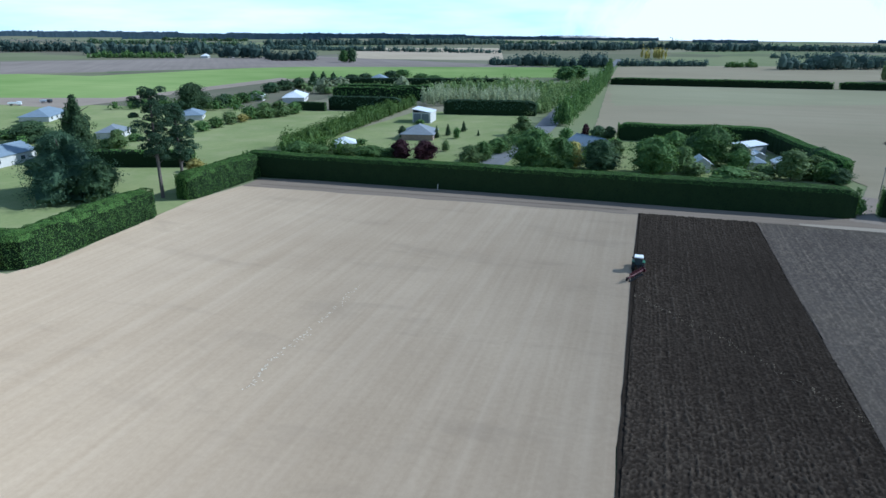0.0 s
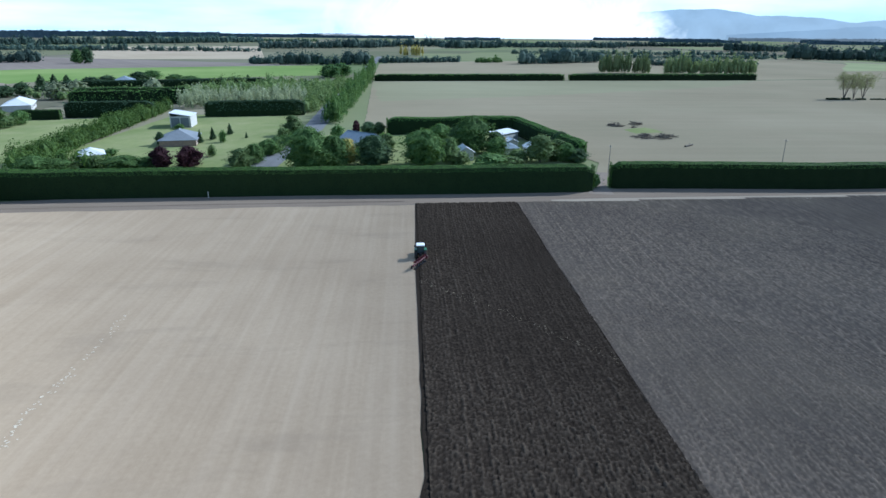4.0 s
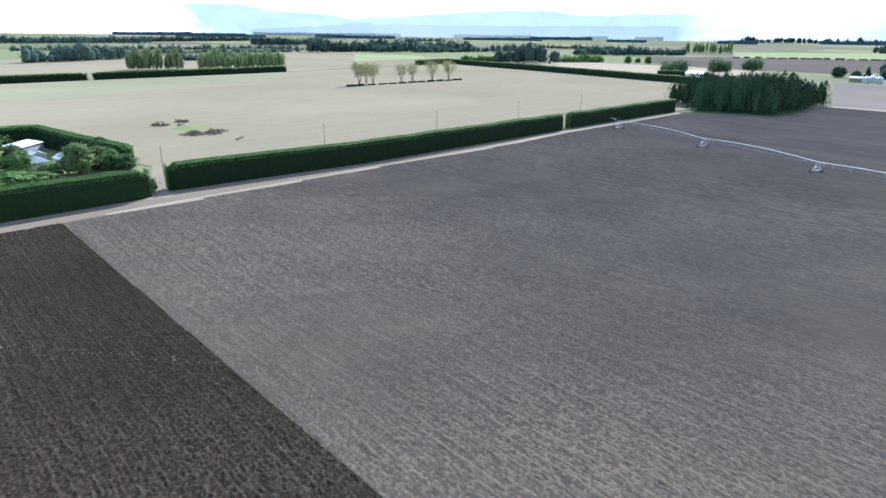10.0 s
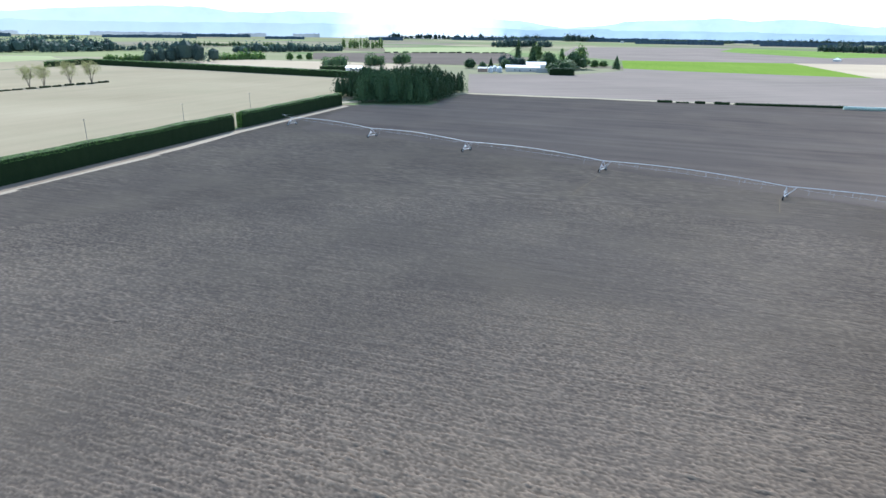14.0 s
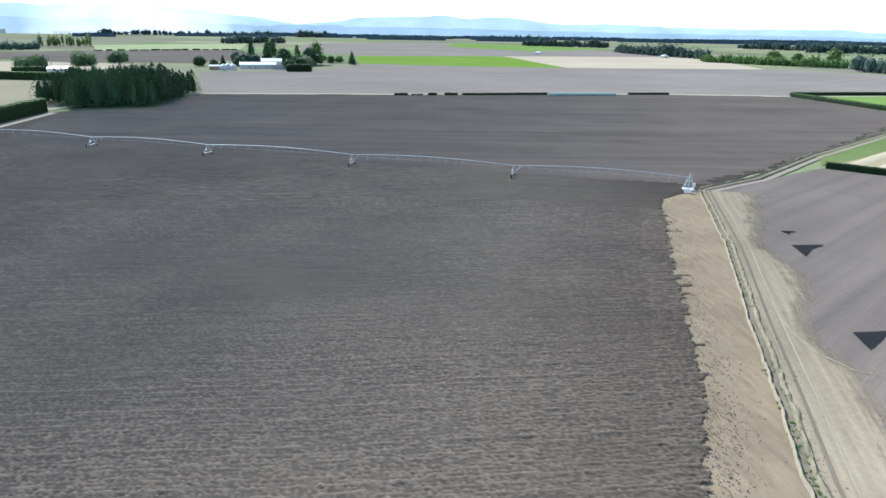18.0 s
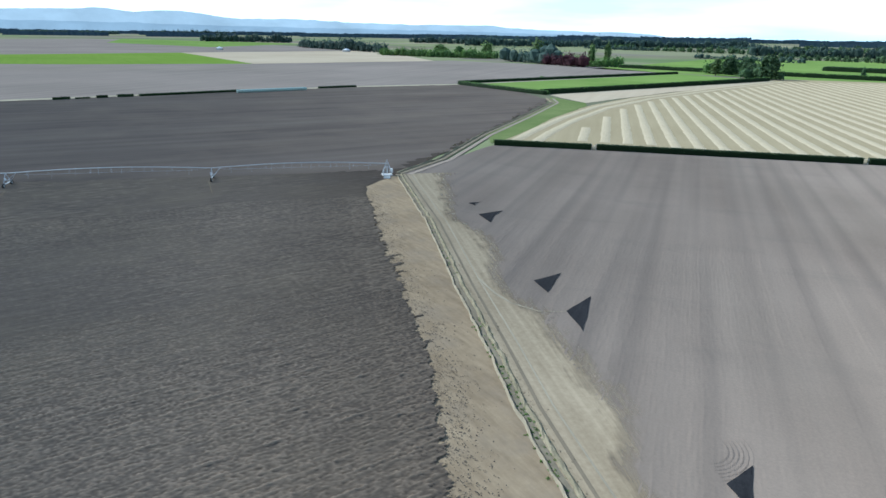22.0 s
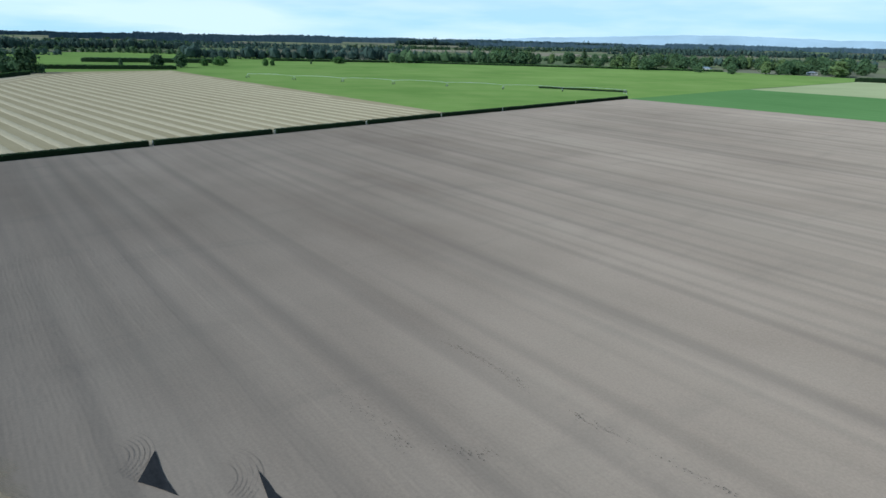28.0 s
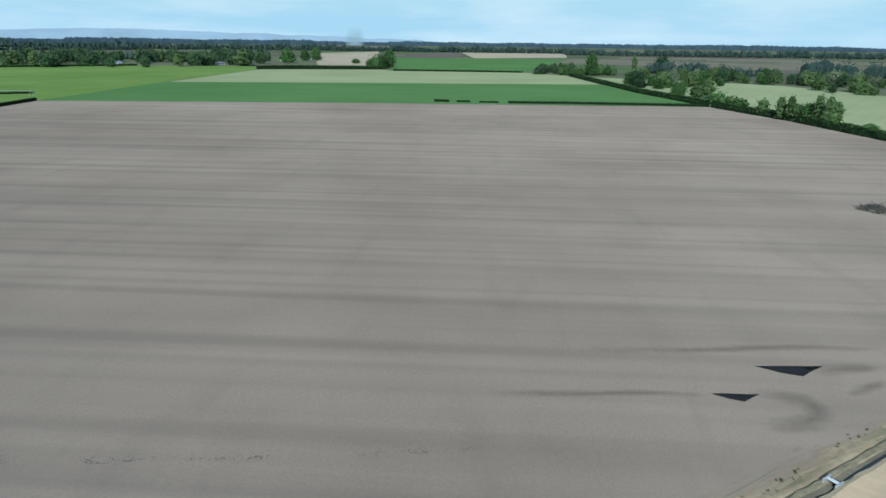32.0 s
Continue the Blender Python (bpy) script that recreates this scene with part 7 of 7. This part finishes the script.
hedge("belt_hedge", [(-10, -840), (150, -850)], 5, 5, CONIFER, "dark clipped hedge across pasture", 4, 1.0, 1)
hedge("belt_hedge", [(-70, -930), (-230, -900)], 4, 3, HEDGE, "low dark hedge across pasture", 4, 1.0, 1)
stand("garden_trees", (-200, 170), (-170, 240), 7, BROAD, 20, 7, 90, 0.8, "round", "green garden trees round farm houses", 0.7)
stand("garden_trees", (-150, 300), (-100, 300), 6, BROAD, 25, 6, 90, 0.8, "round", "green garden trees beside a paddock", 0.6)
stand("garden_trees", (-70, 380), (60, 440), 6, LIGHT, 50, 10, 70, 0.9, "round", "light garden trees and shrubs", 0.5)
stand("garden_trees", (35, 172), (58, 200), 4, BROAD, 10, 5, 90, 0.6, "round", "garden shrubs beside a house", 0.6)

# ---- garden and field trees ----
tree_kind("macro", "large spreading dark macrocarpa", "tree", 15, 8.0, cone_dome, 60, 330, 0.36, CONIFER, 0.5, 0.05, rough=0.9)
pine_tree(-62, 134.5, 24.5, 5.2, "tall dark pine with a bare trunk and layered crown")
pine_tree(-58.5, 138, 21.0, 4.3, "tall leaning dark pine beside a hedge")
plant("macro", -82, 133, 15.0, 8.0, "large spreading dark macrocarpa with drooping limbs")
plant("macro", -88, 140, 12.5, 6.0, "spreading dark macrocarpa beside another tree")
plant("broad2", -74, 131, 9.5, 4.2, "low dark side tree under a macrocarpa")
plant("broad2", -115, 294, 12.9, 7.2)
plant("broad2", -107, 306, 5.8, 3.8)
plant("broad2", -135, 206, 7.1, 6.8)
plant("spruce", -102, 175, 18.5, 7.0)
plant("light", -102, 196, 6.0, 3.1)
plant("bush_autumn", -65, 162, 3.3, 2.3)
plant("shrub", -106, 196, 2.8, 2.3)
plant("broad2", -122, 198, 4.4, 4.3)
plant("shrub", -147, 213, 3.2, 4.8)
plant("shrub", -103, 209, 2.6, 2.4)
plant("shrub_light", -90, 222, 2.8, 2.6)
plant("shrub", -89, 233, 3.7, 3.0)
plant("shrub", -87, 242, 3.9, 3.1)
plant("shrub_light", -85, 252, 4.9, 3.2)
plant("bush_autumn", -82, 258, 3.2, 2.5)
plant("shrub", -81, 267, 5.4, 3.8)
plant("light", -76, 271, 6.9, 4.4)
plant("light", -71, 277, 6.8, 4.7)
plant("broad", -67, 286, 5.5, 3.5)
plant("broad2", -109, 320, 5.5, 4.6)
plant("broad", -104, 332, 5.2, 4.8)
plant("broad", -100, 343, 5.3, 4.9)
plant("broad2", -104, 390, 6.0, 5.5)
plant("broad2", -100, 407, 6.3, 5.7)
plant("broad2", -93, 416, 7.1, 4.7)
plant("spruce", -89, 444, 9.0, 5.4)
plant("spruce", -84, 454, 8.5, 5.0)
plant("spruce", -78, 460, 7.8, 5.1)
plant("pale", -71, 386, 8.6, 5.7)
plant("pale", -62, 394, 8.7, 5.8)
plant("broad2", -67, 477, 5.7, 6.1)
plant("broad2", -59, 495, 5.5, 5.9)
plant("broad2", -41, 516, 6.5, 6.1)
plant("broad", -33, 530, 6.7, 6.8)
plant("pale", -23, 371, 10.5, 5.4)
plant("broad", -17, 506, 5.1, 6.5)
plant("broad", -6, 483, 5.3, 7.5)
plant("spruce", 33, 487, 5.0, 3.1)
plant("broad", 7, 468, 4.4, 5.5)
plant("light", 22, 475, 4.8, 6.5)
plant("spruce", -2, 220, 4.5, 1.1)
plant("spruce", 2, 226, 4.3, 1.2)
plant("shrub", 5, 219, 3.9, 1.3)
plant("spruce", 8, 236, 4.0, 1.2)
plant("spruce", 13, 226, 2.2, 0.6)
plant("broad2", -14, 220, 4.3, 1.6)
plant("shrub", -9, 255, 2.0, 1.9)
plant("purple", -12, 180, 6.1, 3.0)
plant("purple", -5, 180, 5.8, 3.7)
plant("shrub_light", 1, 194, 3.5, 1.3)
plant("broad", -21, 181, 4.0, 5.0)
plant("broad", -15, 183, 3.0, 3.4)
plant("shrub_light", -28, 186, 3.7, 2.6)
plant("broad", -42, 182, 5.0, 4.3)
plant("broad", -37, 183, 3.8, 3.4)
plant("light", -33, 186, 2.4, 2.6)
plant("shrub", -27, 205, 2.0, 2.3)
plant("light", 8, 173, 5.7, 3.5)
plant("broad", 12, 180, 5.6, 2.8)
plant("broad", 17, 191, 4.9, 3.0)
plant("light", 23, 206, 5.9, 2.9)
plant("light", 29, 228, 7.1, 3.6)
plant("light", 20, 195, 5.0, 2.5)
plant("broad", 25, 168, 11.3, 6.3)
plant("broad", 32, 168, 8.9, 4.4)
plant("autumn", 36, 170, 7.5, 2.9)
plant("shrub", 42, 213, 5.0, 2.4)
plant("broad2", 43, 167, 8.4, 5.3)
plant("light", 52, 187, 5.4, 3.0)
plant("broad", 56, 163, 10.1, 5.7)
plant("broad", 72, 193, 7.0, 4.2)
plant("light", 65, 166, 7.0, 3.3)
plant("shrub_light", 66, 161, 3.6, 3.5)
plant("broad", 76, 176, 11.4, 5.8)
plant("broad2", 74, 182, 7.6, 3.1)
plant("broad2", 83, 174, 6.6, 3.4)
plant("autumn", 88, 179, 4.2, 1.8)
plant("shrub", 73, 154, 3.7, 5.5)
plant("shrub_light", 79, 154, 2.6, 3.7)
plant("pale2", 89, 156, 8.0, 4.3)
plant("broad", 81, 168, 6.0, 3.0)
plant("shrub_light", 84, 160, 3.4, 3.4)
plant("broad2", 103, 168, 6.6, 3.2)
plant("shrub", 86, 124.5, 3.6, 1.7)
plant("light", 95, 157, 6.3, 3.4)
plant("broad", 97, 155, 5.4, 3.4)
plant("broad2", 99, 152, 4.2, 2.9)
plant("twig", 51, 223, 5.2, 1.5)
plant("broad2", 55, 221, 4.7, 3.1)
plant("broad2", 59, 221, 4.4, 2.5)
plant("light", 39, 286, 3.8, 2.6)
plant("broad", 99, 518, 10.5, 8.2)
plant("broad", 111, 532, 10.8, 8.9)
plant("broad", -121, 797, 15.2, 6.6)
plant("broad2", -112, 799, 16.6, 5.9)
plant("bare", 354, 268, 15.6, 6.9)
plant("bare", 362, 268, 14.6, 4.9)
plant("bare", 367, 266, 15.1, 6.2)
plant("bare", 396, 261, 13.3, 6.1)
plant("bare", 403, 256, 13.8, 5.2)
plant("bare", 425, 252, 15.2, 6.3)
plant("bare", 438, 245, 14.9, 6.4)
plant("broad", 845, 208, 9.3, 4.8)
plant("broad", 869, 201, 6.6, 4.1)
plant("broad", 856, 185, 9.4, 4.8)
plant("spruce", 888, -93, 30.1, 5.7)
plant("pale2", 899, -120, 21.8, 9.9)
plant("spruce", 722, -92, 25.0, 7.5)
plant("poplar", 722, -124, 22.0, 3.6)
plant("pale2", 726, -146, 24.0, 7.0)
plant("broad2", 672, -114, 11.0, 7.0)
plant("pale", 690, -128, 10.0, 8.0)
plant("broad2", 628, -100, 9.5, 6.0)
plant("broad2", 634, -112, 10.5, 6.5)
plant("broad2", 700, -106, 18.0, 8.0)
plant("broad2", 712, -136, 19.0, 8.0)
plant("broad2", 672, -34, 8.0, 4.5)
plant("spruce", 690, -44, 11.0, 4.0)
plant("broad2", 700, -60, 10.0, 6.0)
plant("broad2", 705, -22, 10.0, 6.5)
plant("broad2", 775, -116, 15.1, 8.5)
plant("broad", 826, -175, 6.7, 4.6)
plant("broad", 757, -169, 8.5, 4.9)
plant("broad", 775, -183, 7.5, 5.8)
plant("spruce", 717, -184, 13.8, 5.4)
plant("poplar", 368, -705, 25.7, 5.1)
plant("poplar", 358, -725, 27.2, 4.4)
plant("shrub", 280, -454, 2.6, 2.4)
plant("pale2", 588, -791, 22.2, 9.9)
plant("pale2", 485, -770, 27.3, 9.9)
plant("light", 712, -827, 17.8, 11.9)
plant("broad", 666, -821, 15.5, 8.6)
plant("broad2", 215, -677, 11.2, 9.0)
plant("broad2", 206, -694, 16.3, 8.6)
plant("broad2", 208, -756, 12.0, 10.0)
plant("spruce", 90, -698, 10.6, 3.8)
plant("broad2", 59, -715, 13.8, 7.2)
plant("broad2", 37, -726, 14.6, 6.6)
plant("broad", 15, -765, 8.3, 4.2)
plant("broad", -1, -773, 10.3, 7.7)
plant("broad", -51, -772, 9.0, 3.5)
plant("broad", -59, -776, 8.4, 2.8)
plant("spruce", -111, -833, 6.9, 1.5)
plant("broad", -150, -854, 9.1, 7.9)
plant("poplar", 202, -640, 16.4, 5.5)
plant("broad2", 198, -666, 17.0, 7.0)
plant("broad2", 190, -697, 16.6, 6.6)
plant("broad2", 151, -621, 21.1, 8.7)
plant("broad2", 168, -634, 13.0, 10.7)
plant("broad", -888, -510, 7.6, 6.5)
plant("broad", -749, -392, 16.8, 6.1)
plant("broad", -787, -400, 23.4, 8.0)
plant("broad", -839, -602, 21.7, 12.2)
plant("broad", -948, -644, 18.6, 8.3)
plant("broad", -961, -630, 22.4, 9.4)
plant("poplar", -827, -84, 22.6, 3.8)
plant("broad", -738, -121, 24.3, 6.8)
plant("broad2", -850, -53, 20.2, 9.3)
plant("pale2", -468, 2, 12.9, 5.5)
plant("pale2", -368, 29, 8.3, 3.7)
plant("poplar", -353, 36, 11.4, 2.9)
plant("poplar", -349, 40, 12.3, 2.6)
plant("light", -346, 43, 8.5, 3.8)
plant("broad", -343, 47, 9.4, 3.8)
plant("poplar", -336, 50, 14.1, 3.1)
plant("poplar", -328, 53, 14.3, 2.7)
plant("poplar", -340, 58, 11.2, 3.1)
plant("broad", -306, 65, 5.0, 3.4)
plant("shrub", -407, 8, 8.0, 5.6)
plant("shrub_light", -403, 15, 6.3, 4.8)
plant("light", -459, -5, 9.5, 5.0)
plant("broad", -483, -17, 9.3, 5.3)
plant("broad", -548, -35, 8.8, 5.0)
plant("broad2", -555, -49, 7.2, 5.1)
plant("light", -495, -15, 7.1, 3.6)
plant("shrub", -392, 20, 6.1, 3.9)



def scatter(poly, n, lo, hi, kinds, seed, joined=""):
    """Single trees strewn through an area, thicker in clumps; far ones joined into one object for each sort."""
    g = random.Random(seed)
    xs, ys = [p[0] for p in poly], [p[1] for p in poly]
    done, sorts = 0, {}
    while done < n:
        x, y = g.uniform(min(xs), max(xs)), g.uniform(min(ys), max(ys))
        if not inside(np.array([x]), np.array([y]), poly)[0] or noise.noise((x * 0.012, y * 0.012, seed)) < -0.15 + 0.2 * g.random():
            continue
        h = g.uniform(lo, hi)
        w = h * g.uniform(0.36, 0.58)
        done += 1
        if joined:
            sorts.setdefault(g.choice(kinds), []).append((x, y, h, w, g.uniform(0, 6.28)))
        else:
            plant(g.choice(kinds), x, y, h, w)
    for key, spots in sorts.items():
        t, h0, w0 = PROTO[key + "_far"]
        vs, fs, base = [], [], 0
        for ob in t.children:
            me = ob.data
            co = np.empty(len(me.vertices) * 3)
            me.vertices.foreach_get("co", co)
            co = co.reshape(-1, 3)
            polys = [list(q.vertices) for q in me.polygons]
            for x, y, h, w, a in spots:
                c, d = math.cos(a) * w / w0, math.sin(a) * w / w0
                vs.append(np.stack([co[:, 0] * c - co[:, 1] * d + x, co[:, 0] * d + co[:, 1] * c + y, co[:, 2] * h / h0], 1))
                fs += [[k + base for k in q] for q in polys]
                base += len(co)
        me = bpy.data.meshes.new("woodland")
        me.from_pydata(np.concatenate(vs).tolist(), [], fs)
        me.update()
        me.materials.append([c for c in t.children if c.name.startswith("crown")][0].data.materials[0])
        tagged(new("woodland", me), joined, "trees", kind="stuff")


MIXED = ["broad2", "broad2", "spruce", "broad2", "pale2", "spruce", "broad2"]
scatter([(-355, -855), (-466, -800), (-602, -630), (-705, -572), (-860, -640), (-1000, -760), (-800, -980), (-420, -1060)], 190, 9, 20, MIXED, 4, "mixed trees of a settled belt far across the fields")
scatter([(-716, -185), (-738, -150), (-780, -90), (-900, -110), (-820, -190)], 20, 5, 11, MIXED, 5, "mixed trees round a farmstead beyond pasture")
scatter([(-586, -74), (-557, -20), (-547, 42), (-554, 123), (-700, 150), (-730, 40), (-700, -70)], 84, 6, 14, ["broad", "light", "pale", "broad2", "pale2"], 6)
for x, y, az, L in ((-580, -790, 40, 12), (-650, -745, 60, 16), (-720, -630, 30, 11), (-911, -660, 50, 15), (-990, -650, 20, 18)):
    house("farm_house", "white-walled farm house half hidden by trees far off", x, y, az, L, 8, 2.6, 1.8, "hip", M_WALLW, M_ROOFB if L > 15 else M_ROOFG, 3)

for t_, m_ in LATER:
    t_.matrix_basis = m_
for key in FRESH:
    for o_ in (*PROTO[key][0].children, PROTO[key][0]):
        bpy.data.objects.remove(o_)

# ---- more tree belts across the plain ----
belt_rnd = random.Random(8)
for lo_az, hi_az, count in ((-46, 76, 20), (150, 228, 24)):
    for k in range(count):
        az = radians(lo_az + (hi_az - lo_az) * (k + belt_rnd.random()) / count)
        far_d = belt_rnd.uniform(1050, 2700)
        c_b = Vector((math.sin(az) * far_d, math.cos(az) * far_d))
        run = Vector((math.sin(radians(107)), math.cos(radians(107)))) if belt_rnd.random() < 0.5 else Vector((math.sin(radians(17)), math.cos(radians(17))))
        if abs(run.dot(c_b.normalized())) > 0.8:
            run = Vector((-run.y, run.x))
        half = run * belt_rnd.uniform(70, 260)
        stand("tree_belt", c_b - half, c_b + half, belt_rnd.uniform(10, 19), belt_rnd.choice((FARLEAF_HAZED, FARLEAF_HAZED, DARKBROAD)), 12, 10, 40, far_d * 0.0016, "round", FARW)

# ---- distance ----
# backdrop hills: blue air haze put into their colour and glow
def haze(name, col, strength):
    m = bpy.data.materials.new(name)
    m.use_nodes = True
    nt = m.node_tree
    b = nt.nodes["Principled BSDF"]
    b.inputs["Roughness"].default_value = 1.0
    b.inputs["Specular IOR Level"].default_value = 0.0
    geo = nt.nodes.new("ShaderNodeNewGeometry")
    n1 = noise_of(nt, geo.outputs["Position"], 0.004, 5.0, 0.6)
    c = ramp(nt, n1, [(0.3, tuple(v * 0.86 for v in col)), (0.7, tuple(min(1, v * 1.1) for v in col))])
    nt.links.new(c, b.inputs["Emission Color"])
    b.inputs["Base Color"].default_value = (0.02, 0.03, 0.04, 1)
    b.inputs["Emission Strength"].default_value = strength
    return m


def ridge(name, prof, dist, mat, label, lift=1.0, seed=0):
    """Far hills: a range drawn by bearing and height above the horizon, in degrees."""
    verts, faces = [], []
    az0, az1 = prof[0][0], prof[-1][0]
    n = int((az1 - az0) / 0.35)
    for i in range(n + 1):
        az = az0 + (az1 - az0) * i / n
        el = np.interp(az, [p[0] for p in prof], [p[1] for p in prof])
        el = max(0.02, el * lift + 0.10 * noise.noise((az * 0.45, seed, 0)) + 0.05 * noise.noise((az * 1.6, seed, 2)))
        a = radians(az)
        z = 35 + dist * math.tan(radians(el))
        verts += [(math.sin(a) * dist, math.cos(a) * dist, -2), (math.sin(a) * dist, math.cos(a) * dist, z * 0.6), (math.sin(a) * (dist + 120), math.cos(a) * (dist + 120), z)]
        if i:
            k = (i - 1) * 3
            faces += [(k, k + 3, k + 4, k + 1), (k + 1, k + 4, k + 5, k + 2)]
    return tagged(new(name, mesh_from(name, verts, faces, mat, True)), label, "hills", kind="structure")


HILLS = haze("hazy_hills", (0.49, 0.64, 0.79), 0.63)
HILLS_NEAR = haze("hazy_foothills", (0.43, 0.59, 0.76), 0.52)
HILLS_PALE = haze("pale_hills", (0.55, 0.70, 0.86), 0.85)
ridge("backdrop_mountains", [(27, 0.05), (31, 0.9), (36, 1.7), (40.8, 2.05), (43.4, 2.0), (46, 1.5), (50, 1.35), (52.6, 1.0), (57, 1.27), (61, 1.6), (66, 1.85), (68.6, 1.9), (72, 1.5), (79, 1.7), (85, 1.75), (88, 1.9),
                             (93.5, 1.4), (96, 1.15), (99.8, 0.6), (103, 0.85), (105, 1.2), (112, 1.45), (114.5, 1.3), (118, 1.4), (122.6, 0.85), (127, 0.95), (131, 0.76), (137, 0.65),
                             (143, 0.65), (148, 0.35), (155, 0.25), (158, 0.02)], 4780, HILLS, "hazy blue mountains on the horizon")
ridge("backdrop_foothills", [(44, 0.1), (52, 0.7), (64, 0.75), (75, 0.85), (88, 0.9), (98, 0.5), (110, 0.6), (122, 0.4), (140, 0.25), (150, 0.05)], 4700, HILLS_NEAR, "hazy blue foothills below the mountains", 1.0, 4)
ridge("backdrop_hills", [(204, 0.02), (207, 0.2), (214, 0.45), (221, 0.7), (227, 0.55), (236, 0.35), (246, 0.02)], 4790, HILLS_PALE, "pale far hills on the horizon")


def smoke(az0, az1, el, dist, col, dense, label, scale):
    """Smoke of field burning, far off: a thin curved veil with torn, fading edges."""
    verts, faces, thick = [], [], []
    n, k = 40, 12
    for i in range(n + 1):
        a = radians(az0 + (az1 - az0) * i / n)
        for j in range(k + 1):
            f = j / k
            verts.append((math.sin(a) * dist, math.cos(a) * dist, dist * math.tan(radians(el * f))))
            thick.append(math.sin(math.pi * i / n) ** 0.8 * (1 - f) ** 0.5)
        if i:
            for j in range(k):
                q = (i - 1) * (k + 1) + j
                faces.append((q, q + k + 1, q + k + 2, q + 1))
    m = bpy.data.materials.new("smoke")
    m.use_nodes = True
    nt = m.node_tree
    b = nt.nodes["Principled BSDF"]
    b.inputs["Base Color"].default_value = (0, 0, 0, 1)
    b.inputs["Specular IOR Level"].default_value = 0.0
    # smoke is no lamp; its daylit paleness is put in as emission
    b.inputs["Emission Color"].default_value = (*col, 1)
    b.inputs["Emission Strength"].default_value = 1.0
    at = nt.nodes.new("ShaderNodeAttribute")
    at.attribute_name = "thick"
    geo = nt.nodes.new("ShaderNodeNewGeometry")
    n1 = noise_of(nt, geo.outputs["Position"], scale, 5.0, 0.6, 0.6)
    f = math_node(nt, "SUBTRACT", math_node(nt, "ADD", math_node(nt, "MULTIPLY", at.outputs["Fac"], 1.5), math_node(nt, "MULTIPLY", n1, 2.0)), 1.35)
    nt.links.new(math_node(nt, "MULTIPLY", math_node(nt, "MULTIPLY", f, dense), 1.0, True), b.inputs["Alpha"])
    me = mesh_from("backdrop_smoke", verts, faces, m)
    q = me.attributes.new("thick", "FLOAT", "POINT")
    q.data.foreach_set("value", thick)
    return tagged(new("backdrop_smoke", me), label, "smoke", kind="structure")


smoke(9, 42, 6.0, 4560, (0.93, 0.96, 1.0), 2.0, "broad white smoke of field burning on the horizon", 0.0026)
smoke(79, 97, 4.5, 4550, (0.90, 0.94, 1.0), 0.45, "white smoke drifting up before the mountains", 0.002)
# added veil that puts pale haze over the mountains
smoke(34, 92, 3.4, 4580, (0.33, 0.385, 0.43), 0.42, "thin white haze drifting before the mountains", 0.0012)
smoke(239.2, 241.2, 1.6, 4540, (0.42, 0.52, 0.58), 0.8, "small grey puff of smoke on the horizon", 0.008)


def far_woods():
    """Low wooded skyline all round, many uneven belts one behind another."""
    g = np.random.default_rng(3)
    vs, fs, base = [], [], 0
    for dist, hgt, share in ((4650, 34, 1.0), (4000, 26, 0.6), (3300, 23, 0.4), (2700, 20, 0.28), (2300, 17, 0.2)):
        az = 0.0
        while az < 360:
            run = g.uniform(1.5, 7.0)
            low = 0.72 if az < 140 else 1.0           # the skyline is lower and more broken below the mountains
            if g.uniform() < share * low and not ((az < 140 or az > 186) and dist < 3000) and not (dist < 3000 and 84 < az < 128) and not (dist < 4200 and 226 < az < 282):
                n = max(3, int(run * dist * 0.01745 / 9))
                a = np.radians(az + run * np.arange(n) / n)
                r = dist + g.uniform(-60, 60)
                hh = hgt * low * (g.uniform(0.82, 1.05) + 0.10 * np.cumsum(g.normal(0, 0.25, n)).clip(-1, 1)) * g.uniform(0.86, 1.06, n)
                w = 7.5
                for k in range(n):
                    c, s = math.cos(a[k]), math.sin(a[k])
                    x, y = s * r, c * r
                    tx, ty = c * w, -s * w
                    q = np.array([(x - tx, y - ty, 0), (x + tx, y + ty, 0), (x + tx * 0.8, y + ty * 0.8, hh[k] * 0.8), (x + tx * g.uniform(-.3, .3), y + ty * 0.1, hh[k]), (x - tx * 0.8, y - ty * 0.8, hh[k] * 0.82),
                                  (x + s * 14, y + c * 14, hh[k] * 0.6)])
                    vs.append(q)
                    fs += [(base, base + 1, base + 2, base + 3, base + 4), (base + 4, base + 3, base + 5), (base + 3, base + 2, base + 5)]
                    base += 6
            az += run
    me = mesh_from("distant_woods", np.concatenate(vs), fs, DISTANT_HAZED)
    return tagged(new("distant_woods", me), "dark woods on the far skyline with haze in their blue", "woods", kind="stuff")


# skyline leaves, blue air haze put into their colour
DISTANT_HAZED = foliage("distant_hazed_foliage", (0.054, 0.086, 0.116), (0.092, 0.132, 0.168), 0.9, 0)
far_woods()
